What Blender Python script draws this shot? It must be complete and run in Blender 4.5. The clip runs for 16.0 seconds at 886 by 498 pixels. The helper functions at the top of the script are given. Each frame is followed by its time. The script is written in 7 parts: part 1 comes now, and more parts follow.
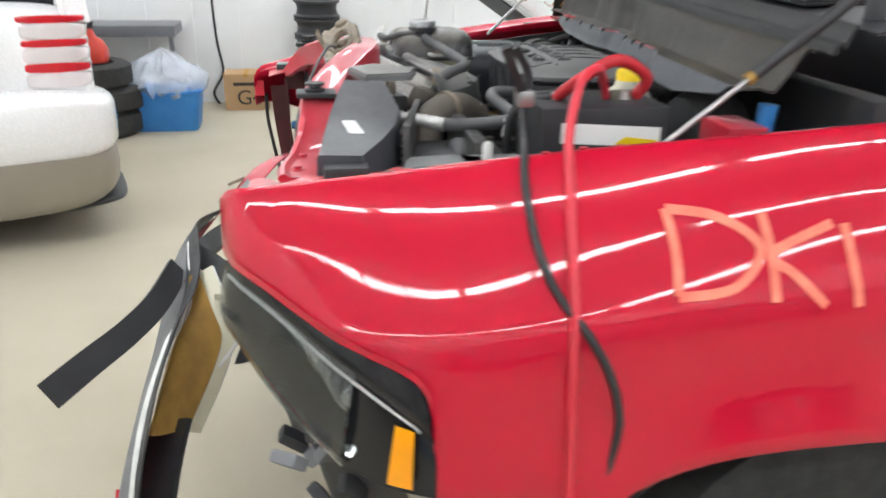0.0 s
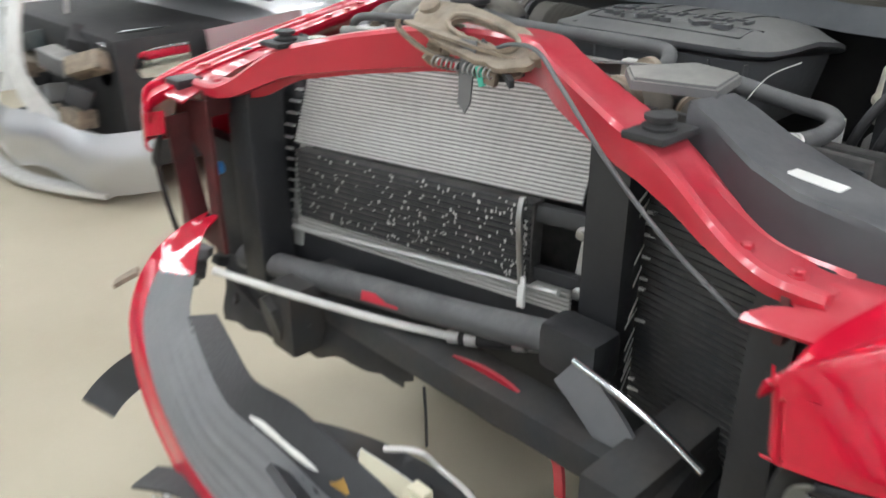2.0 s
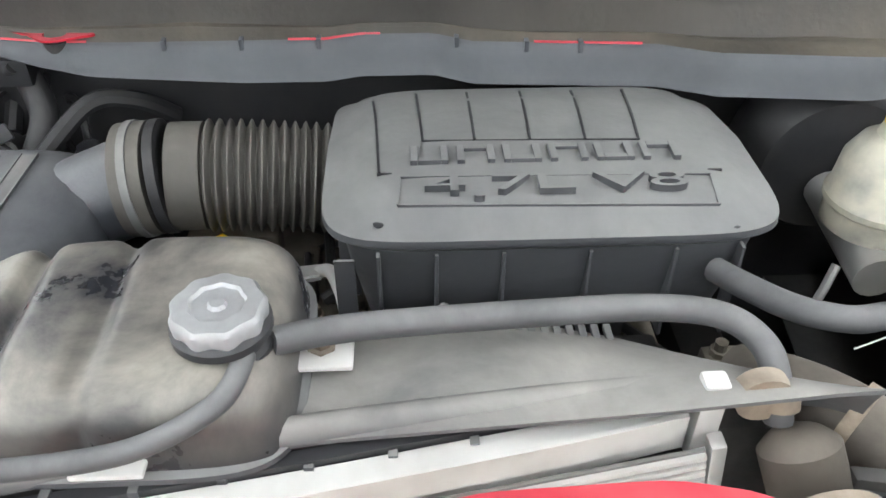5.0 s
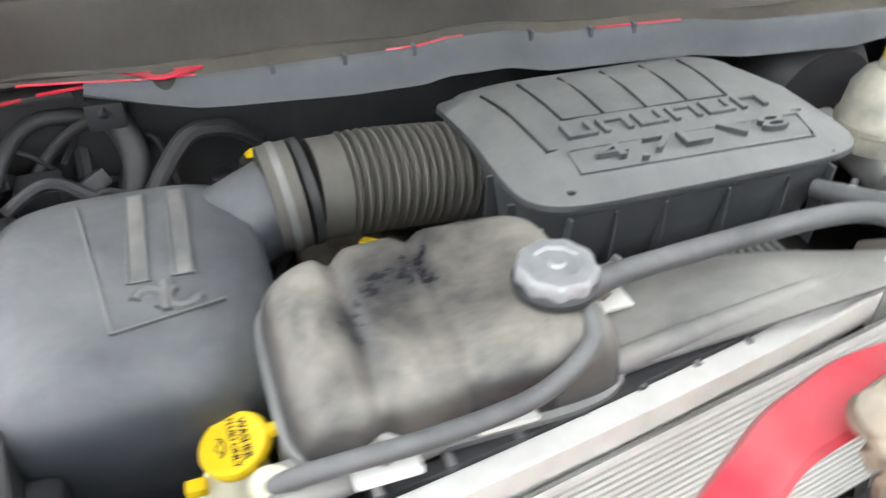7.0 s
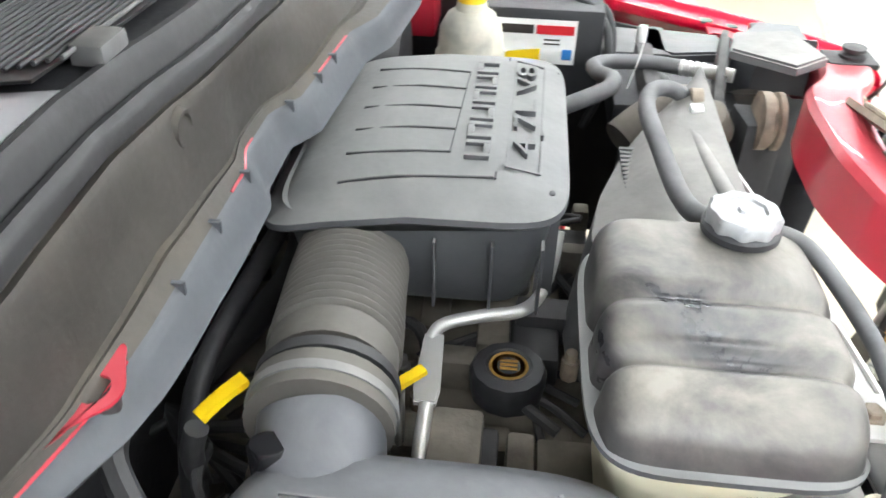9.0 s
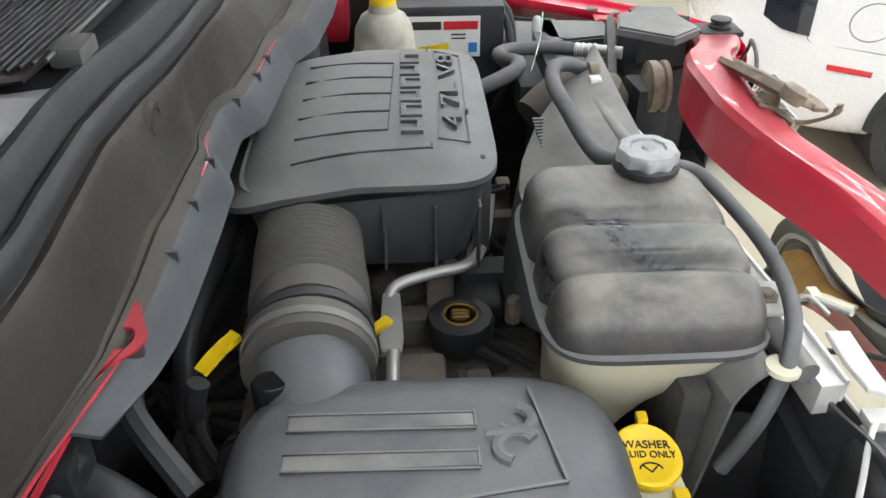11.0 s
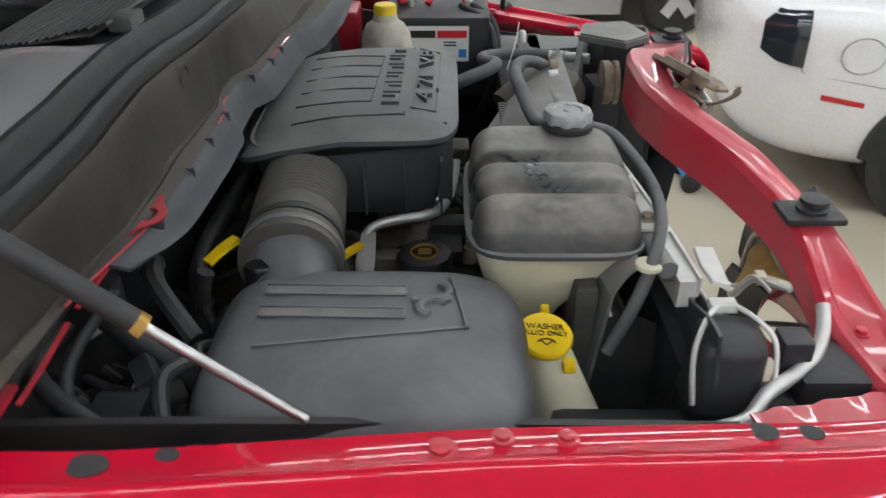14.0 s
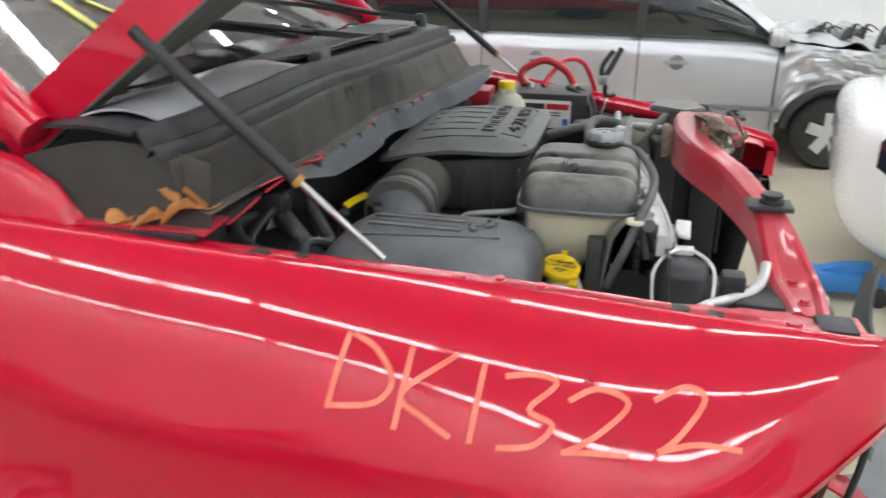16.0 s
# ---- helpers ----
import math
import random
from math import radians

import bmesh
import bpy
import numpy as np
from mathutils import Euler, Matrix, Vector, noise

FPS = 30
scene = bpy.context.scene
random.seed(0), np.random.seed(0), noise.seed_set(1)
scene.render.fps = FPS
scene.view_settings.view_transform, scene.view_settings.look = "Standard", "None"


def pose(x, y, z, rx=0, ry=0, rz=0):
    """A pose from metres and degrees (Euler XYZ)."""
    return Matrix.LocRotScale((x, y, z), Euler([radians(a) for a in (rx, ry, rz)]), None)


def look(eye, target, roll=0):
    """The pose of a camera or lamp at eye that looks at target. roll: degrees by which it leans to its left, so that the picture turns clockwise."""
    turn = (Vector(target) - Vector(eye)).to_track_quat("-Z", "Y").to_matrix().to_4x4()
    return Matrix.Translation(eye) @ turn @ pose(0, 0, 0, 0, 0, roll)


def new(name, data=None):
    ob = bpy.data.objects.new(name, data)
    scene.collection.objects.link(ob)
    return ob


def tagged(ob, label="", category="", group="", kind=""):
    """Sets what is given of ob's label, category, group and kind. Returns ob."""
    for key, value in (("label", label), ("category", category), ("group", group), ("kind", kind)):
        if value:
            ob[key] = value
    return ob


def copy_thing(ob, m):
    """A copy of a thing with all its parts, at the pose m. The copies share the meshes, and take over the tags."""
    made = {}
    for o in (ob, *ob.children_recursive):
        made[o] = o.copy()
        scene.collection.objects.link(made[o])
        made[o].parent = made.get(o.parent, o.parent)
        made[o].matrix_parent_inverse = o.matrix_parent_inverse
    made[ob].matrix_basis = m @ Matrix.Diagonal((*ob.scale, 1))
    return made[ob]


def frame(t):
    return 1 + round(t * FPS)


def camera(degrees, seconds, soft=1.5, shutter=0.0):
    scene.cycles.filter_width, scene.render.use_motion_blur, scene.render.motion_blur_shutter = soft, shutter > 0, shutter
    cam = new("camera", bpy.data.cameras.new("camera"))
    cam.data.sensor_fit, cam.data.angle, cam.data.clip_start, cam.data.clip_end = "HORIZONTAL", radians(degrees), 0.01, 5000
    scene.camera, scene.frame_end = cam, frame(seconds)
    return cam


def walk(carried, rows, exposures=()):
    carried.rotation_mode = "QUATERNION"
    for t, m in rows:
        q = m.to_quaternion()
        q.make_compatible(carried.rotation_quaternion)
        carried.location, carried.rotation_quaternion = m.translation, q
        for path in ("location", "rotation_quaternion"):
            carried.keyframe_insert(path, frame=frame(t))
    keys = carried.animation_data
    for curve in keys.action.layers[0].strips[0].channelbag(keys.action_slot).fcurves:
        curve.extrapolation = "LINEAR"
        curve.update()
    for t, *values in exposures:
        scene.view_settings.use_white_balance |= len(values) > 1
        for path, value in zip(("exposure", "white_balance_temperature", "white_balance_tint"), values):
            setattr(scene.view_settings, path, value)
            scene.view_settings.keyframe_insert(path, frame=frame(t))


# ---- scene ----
import functools

cam = camera(58.1, 16.0, shutter=0.5)
PATH = [
    (0, (0.019, -2.09, 1.416), (0.35, -0.258, 0.683), 1.1),
    (0.5, (-0.247, -1.785, 1.381), (0.213, -0.011, 0.581), 2.7),
    (1, (-0.418, -1.489, 1.393), (0.14, 0.24, 0.557), 1.6),
    (1.5, (-0.662, -1.188, 1.36), (0.255, 0.393, 0.547), -0.5),
    (2, (-0.792, -0.904, 1.389), (0.455, 0.408, 0.54), -0.2),
    (2.5, (-0.747, -0.577, 1.4), (0.749, 0.446, 0.554), -1.8),
    (3, (-0.578, -0.26, 1.45), (1.039, 0.334, 0.434), -1.6),
    (3.5, (-0.374, -0.033, 1.52), (1.296, 0.112, 0.429), -0.9),
    (4, (-0.172, 0.026, 1.568), (1.458, 0.065, 0.409), -0.5),
    (4.2, (-0.122, 0.044, 1.586), (1.473, 0.054, 0.379), -0.6),
    (6.5, (-0.081, 0.265, 1.617), (1.495, -0.029, 0.422), 0.9),
    (7, (-0.122, 0.52, 1.631), (1.367, -0.018, 0.409), 0.8),
    (7.5, (0.064, 0.71, 1.62), (1.471, -0.061, 0.426), -1.5),
    (8, (0.255, 0.837, 1.637), (1.42, -0.283, 0.46), -0.4),
    (8.5, (0.497, 0.973, 1.621), (0.976, -0.546, 0.412), 2.3),
    (9, (0.61, 0.939, 1.623), (0.754, -0.673, 0.449), 1.4),
    (9.5, (0.654, 0.979, 1.628), (0.632, -0.647, 0.465), 0.2),
    (12, (0.655, 1.117, 1.633), (0.568, -0.545, 0.525), -0.3),
    (12.5, (0.652, 1.143, 1.64), (0.563, -0.527, 0.543), -0.5),
    (13, (0.65, 1.192, 1.648), (0.559, -0.489, 0.568), -0.7),
    (13.5, (0.643, 1.286, 1.646), (0.542, -0.399, 0.573), -0.8),
    (14, (0.548, 1.377, 1.636), (0.562, -0.332, 0.597), -0.2),
    (14.5, (0.426, 1.47, 1.632), (0.564, -0.282, 0.677), 1.1),
    (15, (0.394, 1.609, 1.622), (0.593, -0.194, 0.779), 0.3),
    (15.5, (0.344, 1.791, 1.609), (0.598, -0.035, 0.835), 0.2),
    (16, (0.316, 1.941, 1.577), (0.747, 0.131, 0.844), 0.2),
]
EXPOSURE = [(0, 0.35), (1, 0.2), (2, 0.25), (2.6, 0.9), (3, 1.12), (4, 1.03), (6.5, 1.18), (7.2, 1.17), (8, 1.72), (8.5, 1.68), (9.5, 1.45), (12, 0.2), (13.5, -0.03), (14.3, -0.2), (15, -0.02), (16, 0.12)]
walk(cam, [(t, look(eye, target, roll)) for t, eye, target, roll in PATH], EXPOSURE)


# ---- world and large lights ----
world = bpy.data.worlds.new("world")
scene.world = world
world.use_nodes = True
world.node_tree.nodes["Background"].inputs[0].default_value = (0.9, 0.95, 1.0, 1)
world.node_tree.nodes["Background"].inputs[1].default_value = 0.05
LAMP = 23.0


# ---- materials ----
def material(name, color, rough=0.5, metal=0.0, second=None, amount=0.35, scale=6.0, fine=90.0, bump=0.15, coat=0.0,
             dust=0.0, dust_color=(0.36, 0.35, 0.33), trans=0.0, emit=0.0, alpha=1.0, spec=0.5, dust_scale=9.0, dust_low=0.27, dust_high=0.7):
    m = bpy.data.materials.new(name)
    m.use_nodes = True
    nt = m.node_tree
    n, l = nt.nodes, nt.links
    b = n["Principled BSDF"]
    geo = n.new("ShaderNodeNewGeometry")
    co = n.new("ShaderNodeTexCoord")
    big = n.new("ShaderNodeTexNoise")
    big.inputs["Scale"].default_value, big.inputs["Detail"].default_value = scale, 6
    small = n.new("ShaderNodeTexNoise")
    small.inputs["Scale"].default_value, small.inputs["Detail"].default_value = fine, 4
    l.new(geo.outputs["Position"], big.inputs["Vector"])
    l.new(geo.outputs["Position"], small.inputs["Vector"])
    mix = n.new("ShaderNodeMixRGB")
    two = second or tuple(c * 0.7 for c in color)
    mix.inputs[1].default_value, mix.inputs[2].default_value = (*color, 1), (*two, 1)
    ramp = n.new("ShaderNodeMapRange")
    ramp.inputs[1].default_value, ramp.inputs[2].default_value, ramp.inputs[4].default_value = 0.4, 0.7, amount
    l.new(big.outputs["Fac"], ramp.inputs[0])
    l.new(ramp.outputs[0], mix.inputs[0])
    out = mix.outputs[0]
    rbase = rough
    rm = n.new("ShaderNodeMapRange")
    rm.inputs[3].default_value, rm.inputs[4].default_value = max(0.02, rough - 0.1 * rough - 0.02), min(1, rough + 0.25 * rough + 0.02)
    l.new(small.outputs["Fac"], rm.inputs[0])
    rout = rm.outputs[0]
    if dust:
        sep = n.new("ShaderNodeSeparateXYZ")
        l.new(geo.outputs["Normal"], sep.inputs[0])
        up = n.new("ShaderNodeMapRange")
        up.inputs[1].default_value, up.inputs[2].default_value = 0.1, 0.97
        up.inputs[3].default_value, up.inputs[4].default_value = 0.12, 1.0
        l.new(sep.outputs[2], up.inputs[0])
        dn = n.new("ShaderNodeTexNoise")
        dn.inputs["Scale"].default_value, dn.inputs["Detail"].default_value = dust_scale, 10
        dn.inputs["Roughness"].default_value, dn.inputs["Distortion"].default_value = 0.62, 0.35
        l.new(geo.outputs["Position"], dn.inputs["Vector"])
        dr = n.new("ShaderNodeMapRange")
        dr.inputs[1].default_value, dr.inputs[2].default_value = dust_low, dust_high
        dr.inputs[4].default_value = dust
        l.new(dn.outputs["Fac"], dr.inputs[0])
        mul = n.new("ShaderNodeMath")
        mul.operation = "MULTIPLY"
        l.new(up.outputs[0], mul.inputs[0])
        l.new(dr.outputs[0], mul.inputs[1])
        dm = n.new("ShaderNodeMixRGB")
        dm.inputs[2].default_value = (*dust_color, 1)
        l.new(mul.outputs[0], dm.inputs[0])
        l.new(out, dm.inputs[1])
        out = dm.outputs[0]
        ra = n.new("ShaderNodeMath")
        ra.operation, ra.use_clamp = "MULTIPLY_ADD", True
        ra.inputs[1].default_value = 0.5
        l.new(mul.outputs[0], ra.inputs[0])
        l.new(rout, ra.inputs[2])
        rout = ra.outputs[0]
    l.new(out, b.inputs["Base Color"])
    l.new(rout, b.inputs["Roughness"])
    b.inputs["Metallic"].default_value = metal
    b.inputs["Specular IOR Level"].default_value = spec
    if coat:
        b.inputs["Coat Weight"].default_value, b.inputs["Coat Roughness"].default_value = coat, 0.04
    if trans:
        b.inputs["Transmission Weight"].default_value = trans
    if emit:
        b.inputs["Emission Color"].default_value = (*color, 1)
        b.inputs["Emission Strength"].default_value = emit
    if alpha < 1:
        b.inputs["Alpha"].default_value = alpha
    if bump:
        bp = n.new("ShaderNodeBump")
        bp.inputs["Strength"].default_value, bp.inputs["Distance"].default_value = bump, 0.002
        l.new(small.outputs["Fac"], bp.inputs["Height"])
        l.new(bp.outputs[0], b.inputs["Normal"])
    return m


RED = material("red_paint", (0.54, 0.005, 0.03), 0.3, second=(0.49, 0.005, 0.026), coat=1.0, bump=0.0, scale=2, spec=0.1)
RED_DULL = material("red_dusty_paint", (0.52, 0.012, 0.036), 0.3, second=(0.44, 0.012, 0.032), coat=0.5, bump=0.03, dust=0.3, dust_color=(0.62, 0.3, 0.3))
MAROON = material("dark_red_primer", (0.09, 0.012, 0.014), 0.45, second=(0.03, 0.01, 0.01), amount=0.8, scale=14, dust=0.3)
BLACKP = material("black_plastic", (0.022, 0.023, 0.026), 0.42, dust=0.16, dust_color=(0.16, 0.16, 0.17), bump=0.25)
DUSTP = material("dusty_black_plastic", (0.05, 0.053, 0.06), 0.4, second=(0.036, 0.038, 0.044), dust=0.74, dust_color=(0.4, 0.4, 0.39), bump=0.2, dust_scale=3.5, dust_low=0.05, dust_high=0.85)
AIRBOXM = material("air_box_plastic", (0.04, 0.044, 0.054), 0.34, second=(0.028, 0.032, 0.04), dust=0.68, dust_color=(0.35, 0.355, 0.36), bump=0.15, dust_scale=5, dust_low=0.22, dust_high=0.85)
FOLDS = material("ribbed_hose_rubber", (0.075, 0.07, 0.063), 0.6, second=(0.05, 0.047, 0.043), dust=0.45, dust_color=(0.27, 0.255, 0.225), bump=0.2, dust_scale=5)
TANKLID = material("rubbed_black_plastic", (0.02, 0.021, 0.026), 0.24, second=(0.03, 0.03, 0.034), dust=0.76, dust_color=(0.37, 0.345, 0.3), bump=0.12, dust_scale=7, dust_low=0.34, dust_high=0.6)
GREYP = material("dusty_grey_plastic", (0.12, 0.122, 0.125), 0.5, second=(0.08, 0.082, 0.086), dust=0.82, dust_color=(0.4, 0.385, 0.36), bump=0.2, dust_scale=6)
COWLM = material("dusty_cowl_panel", (0.034, 0.031, 0.028), 0.5, second=(0.02, 0.018, 0.016), amount=0.8, scale=9, dust=0.6, dust_color=(0.17, 0.145, 0.11), bump=0.4, dust_scale=5)
SLAT = material("clean_black_slat", (0.008, 0.008, 0.009), 0.4, bump=0.05)
GLOSSBLACK = material("glossy_black_plastic", (0.012, 0.012, 0.014), 0.16, bump=0.05, scale=8)
# black satin plastic, coloured pale grey for the ceiling light it mirrors
GLOSSGREY = material("sheen_grey_cowl_plastic", (0.45, 0.45, 0.47), 0.28, second=(0.2, 0.2, 0.215), bump=0.02, coat=0.6)
LEDGE = material("dusty_blue_grey_paint", (0.06, 0.066, 0.076), 0.5, second=(0.04, 0.044, 0.05), dust=0.45, dust_color=(0.2, 0.21, 0.225), dust_scale=7)
RUBBER = material("black_rubber", (0.02, 0.02, 0.022), 0.5, dust=0.2, dust_color=(0.2, 0.2, 0.2), bump=0.2)
HOSE = material("dusty_rubber_hose", (0.07, 0.072, 0.076), 0.55, dust=0.6, dust_color=(0.3, 0.3, 0.3), bump=0.2)
ALU = material("dull_aluminium", (0.7, 0.7, 0.69), 0.38, 0.7, second=(0.5, 0.5, 0.49), dust=0.45, dust_color=(0.6, 0.58, 0.55), dust_scale=14)
PALE = material("pale_oxidised_metal", (0.72, 0.72, 0.7), 0.5, 0.2, second=(0.55, 0.54, 0.52), amount=0.6, scale=20, dust=0.3, dust_color=(0.6, 0.58, 0.55))
FIN = material("condenser_fin", (0.62, 0.62, 0.6), 0.45, 0.2, second=(0.5, 0.49, 0.47), amount=0.6, scale=12, dust=0.3)
# darker copy of the fin metal: shade between the tubes, put into the colour
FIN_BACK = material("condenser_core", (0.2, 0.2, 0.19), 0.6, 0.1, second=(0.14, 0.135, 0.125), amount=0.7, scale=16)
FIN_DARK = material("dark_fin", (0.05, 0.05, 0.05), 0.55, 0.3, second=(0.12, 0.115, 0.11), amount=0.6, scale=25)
STEEL = material("steel", (0.5, 0.5, 0.5), 0.3, 1.0, second=(0.35, 0.34, 0.33), amount=0.5, scale=15)
CHROME = material("chrome", (0.8, 0.82, 0.85), 0.08, 1.0, second=(0.6, 0.62, 0.65), amount=0.4, scale=18, bump=0.05)
RUST = material("dirt_caked_steel", (0.3, 0.24, 0.18), 0.8, 0.1, second=(0.12, 0.095, 0.075), amount=0.9, scale=28, dust=0.6, dust_color=(0.46, 0.42, 0.36), dust_scale=24, bump=0.6)
YELLOW = material("yellow_plastic", (0.85, 0.58, 0.01), 0.38, second=(0.75, 0.48, 0.01), bump=0.05)
AMBER = material("amber_lens", (0.95, 0.36, 0.0), 0.15, second=(0.9, 0.3, 0.0), bump=0.2, coat=0.6)
NATURAL = material("cream_translucent_plastic", (0.72, 0.69, 0.53), 0.4, second=(0.6, 0.56, 0.4), amount=0.5, scale=9, dust=0.25, dust_color=(0.5, 0.46, 0.38), bump=0.1)
GREYCREAM = material("grey_stained_cream_plastic", (0.6, 0.57, 0.46), 0.45, second=(0.22, 0.22, 0.21), amount=0.9, scale=16, dust=0.5, dust_color=(0.3, 0.3, 0.29), bump=0.1)
ENGINE = material("grimy_engine_metal", (0.2, 0.18, 0.15), 0.6, 0.3, second=(0.06, 0.054, 0.045), amount=0.9, scale=18, dust=0.5, dust_color=(0.32, 0.29, 0.24), bump=0.5)
DARK = material("dark_grimy_metal", (0.02, 0.021, 0.024), 0.5, second=(0.036, 0.034, 0.034), amount=0.7, scale=12, dust=0.2, dust_color=(0.14, 0.135, 0.13))
WHITE_PAINT = material("white_car_paint", (0.8, 0.8, 0.8), 0.25, second=(0.76, 0.76, 0.77), coat=1.0, bump=0.0, scale=2)
SILVER = material("silver_car_paint", (0.5, 0.51, 0.53), 0.3, 0.6, second=(0.46, 0.47, 0.49), coat=0.9, bump=0.02, scale=2)
TAN = material("tan_car_paint", (0.27, 0.24, 0.19), 0.4, 0.1, second=(0.23, 0.2, 0.16), coat=0.5, bump=0.02)
TYRE = material("tyre_rubber", (0.022, 0.022, 0.022), 0.75, second=(0.05, 0.048, 0.044), amount=0.5, scale=20, bump=0.4)
ALLOY = material("painted_alloy", (0.6, 0.6, 0.61), 0.35, 0.25, second=(0.5, 0.5, 0.5), amount=0.5, scale=20)
GLASS_DARK = material("dark_tinted_glass", (0.02, 0.025, 0.026), 0.06, second=(0.015, 0.018, 0.02), bump=0.0, coat=1.0)
REDLENS = material("red_lamp_lens", (0.6, 0.01, 0.02), 0.12, second=(0.45, 0.01, 0.02), bump=0.1, coat=1.0)
PALELENS = material("clear_lamp_lens", (0.7, 0.66, 0.66), 0.1, second=(0.55, 0.45, 0.45), bump=0.2, coat=1.0)
SMOKE = material("smoked_lamp_lens", (0.02, 0.025, 0.035), 0.08, bump=0.0, coat=1.0)
CONCRETE = material("dusty_concrete_floor", (0.44, 0.395, 0.3), 0.62, second=(0.36, 0.315, 0.23), amount=0.75, scale=0.9, fine=55, bump=0.12, dust=0.3, dust_color=(0.5, 0.46, 0.37), dust_scale=3)
WALLP = material("white_painted_steel_wall", (0.78, 0.79, 0.79), 0.5, second=(0.7, 0.71, 0.7), amount=0.5, scale=1.2, bump=0.1)
CEIL = material("grey_insulated_ceiling", (0.3, 0.3, 0.3), 0.8, second=(0.24, 0.24, 0.25), scale=1.5)
TUBE = material("fluorescent_tube", (0.93, 0.97, 1.0), 0.5, emit=LAMP, bump=0.0)
FIXTURE = material("white_enamel_reflector", (0.8, 0.8, 0.78), 0.4, bump=0.02)
CARD = material("brown_cardboard", (0.42, 0.27, 0.14), 0.8, second=(0.36, 0.22, 0.11), amount=0.6, scale=7, bump=0.25)
INK = material("dark_printed_ink", (0.03, 0.025, 0.022), 0.7, bump=0.0)
BLUE = material("blue_plastic", (0.03, 0.2, 0.55), 0.4, second=(0.05, 0.27, 0.6), amount=0.6, scale=8, bump=0.08)
BAG = material("clear_plastic_bag", (0.8, 0.84, 0.88), 0.2, second=(0.65, 0.7, 0.75), amount=0.6, scale=12, bump=0.6, alpha=0.45, coat=0.4)
ORANGE = material("orange_paint_marker", (0.9, 0.24, 0.16), 0.6, second=(0.75, 0.15, 0.1), amount=0.9, scale=34, bump=0.1)
YMARK = material("yellow_paint_marker", (0.75, 0.75, 0.2), 0.6, second=(0.6, 0.6, 0.2), amount=0.6, scale=30)
LABELW = material("white_label", (0.8, 0.8, 0.78), 0.4, second=(0.72, 0.72, 0.7), scale=15, bump=0.02)
LABELR = material("red_label_print", (0.6, 0.02, 0.03), 0.4, bump=0.0)
LEAFM = material("dry_oak_leaf", (0.5, 0.22, 0.06), 0.7, second=(0.35, 0.14, 0.04), amount=0.8, scale=40, fine=250, bump=0.3)
TEAL = material("teal_plastic_clip", (0.1, 0.6, 0.45), 0.4, bump=0.0)
FRAME = material("grey_black_frame_steel", (0.035, 0.039, 0.045), 0.5, 0.2, second=(0.06, 0.048, 0.04), amount=0.6, scale=10, dust=0.25, dust_color=(0.2, 0.19, 0.17))
HOODIN = material("hood_underside_paint", (0.1, 0.097, 0.088), 0.55, second=(0.07, 0.068, 0.062), dust=0.5, dust_color=(0.22, 0.21, 0.19), scale=4)
OCHRE = material("ochre_foam", (0.42, 0.24, 0.05), 0.8, second=(0.25, 0.14, 0.04), amount=0.7, scale=14, bump=0.4)
GREYTRIM = material("grey_textured_trim", (0.15, 0.155, 0.165), 0.5, second=(0.11, 0.115, 0.125), amount=0.5, scale=10, bump=0.2, dust=0.2)


def glass(name, color, rough=0.02, film=0.0):
    """Clear glass: what lies behind it, its reflections, and a thin film of dirt and painted haze."""
    m = bpy.data.materials.new(name)
    m.use_nodes = True
    n, l = m.node_tree.nodes, m.node_tree.links
    n.remove(n["Principled BSDF"])
    tr, gl, di = n.new("ShaderNodeBsdfTransparent"), n.new("ShaderNodeBsdfGlossy"), n.new("ShaderNodeBsdfDiffuse")
    fr, mx, dirt = n.new("ShaderNodeFresnel"), n.new("ShaderNodeMixShader"), n.new("ShaderNodeMixShader")
    tr.inputs[0].default_value = (*color, 1)
    di.inputs[0].default_value = (0.6, 0.6, 0.57, 1)
    gl.inputs["Roughness"].default_value = rough
    fr.inputs[0].default_value = 1.5
    noise_tex, ramp = n.new("ShaderNodeTexNoise"), n.new("ShaderNodeMapRange")
    noise_tex.inputs["Scale"].default_value, noise_tex.inputs["Detail"].default_value = 7, 8
    ramp.inputs[3].default_value, ramp.inputs[4].default_value = film * 0.5, film * 1.5
    l.new(noise_tex.outputs["Fac"], ramp.inputs[0])
    l.new(ramp.outputs[0], dirt.inputs[0])
    l.new(tr.outputs[0], dirt.inputs[1])
    l.new(di.outputs[0], dirt.inputs[2])
    l.new(fr.outputs[0], mx.inputs[0])
    l.new(dirt.outputs[0], mx.inputs[1])
    l.new(gl.outputs[0], mx.inputs[2])
    l.new(mx.outputs[0], n["Material Output"].inputs[0])
    return m


# film beyond plain dirt: paints in the pale room reflection on the screen
GLASS = glass("tinted_windscreen_glass", (0.62, 0.7, 0.66), 0.02, 0.3)
LAMPGREY = material("hazed_reflector", (0.3, 0.3, 0.27), 0.22, 0.35, second=(0.22, 0.22, 0.2), amount=0.6, scale=9, bump=0.1)
GRIMEHOSE = material("grimy_brown_hose", (0.1, 0.085, 0.07), 0.6, second=(0.06, 0.052, 0.045), amount=0.8, scale=14, dust=0.5, dust_color=(0.3, 0.27, 0.23), bump=0.3)
FLATBLACK = material("satin_black_duct", (0.05, 0.053, 0.06), 0.36, second=(0.035, 0.037, 0.042), dust=0.35, dust_color=(0.3, 0.3, 0.3), bump=0.1)
LENS = glass("clear_headlamp_lens", (0.8, 0.82, 0.82), 0.05, 0.06)


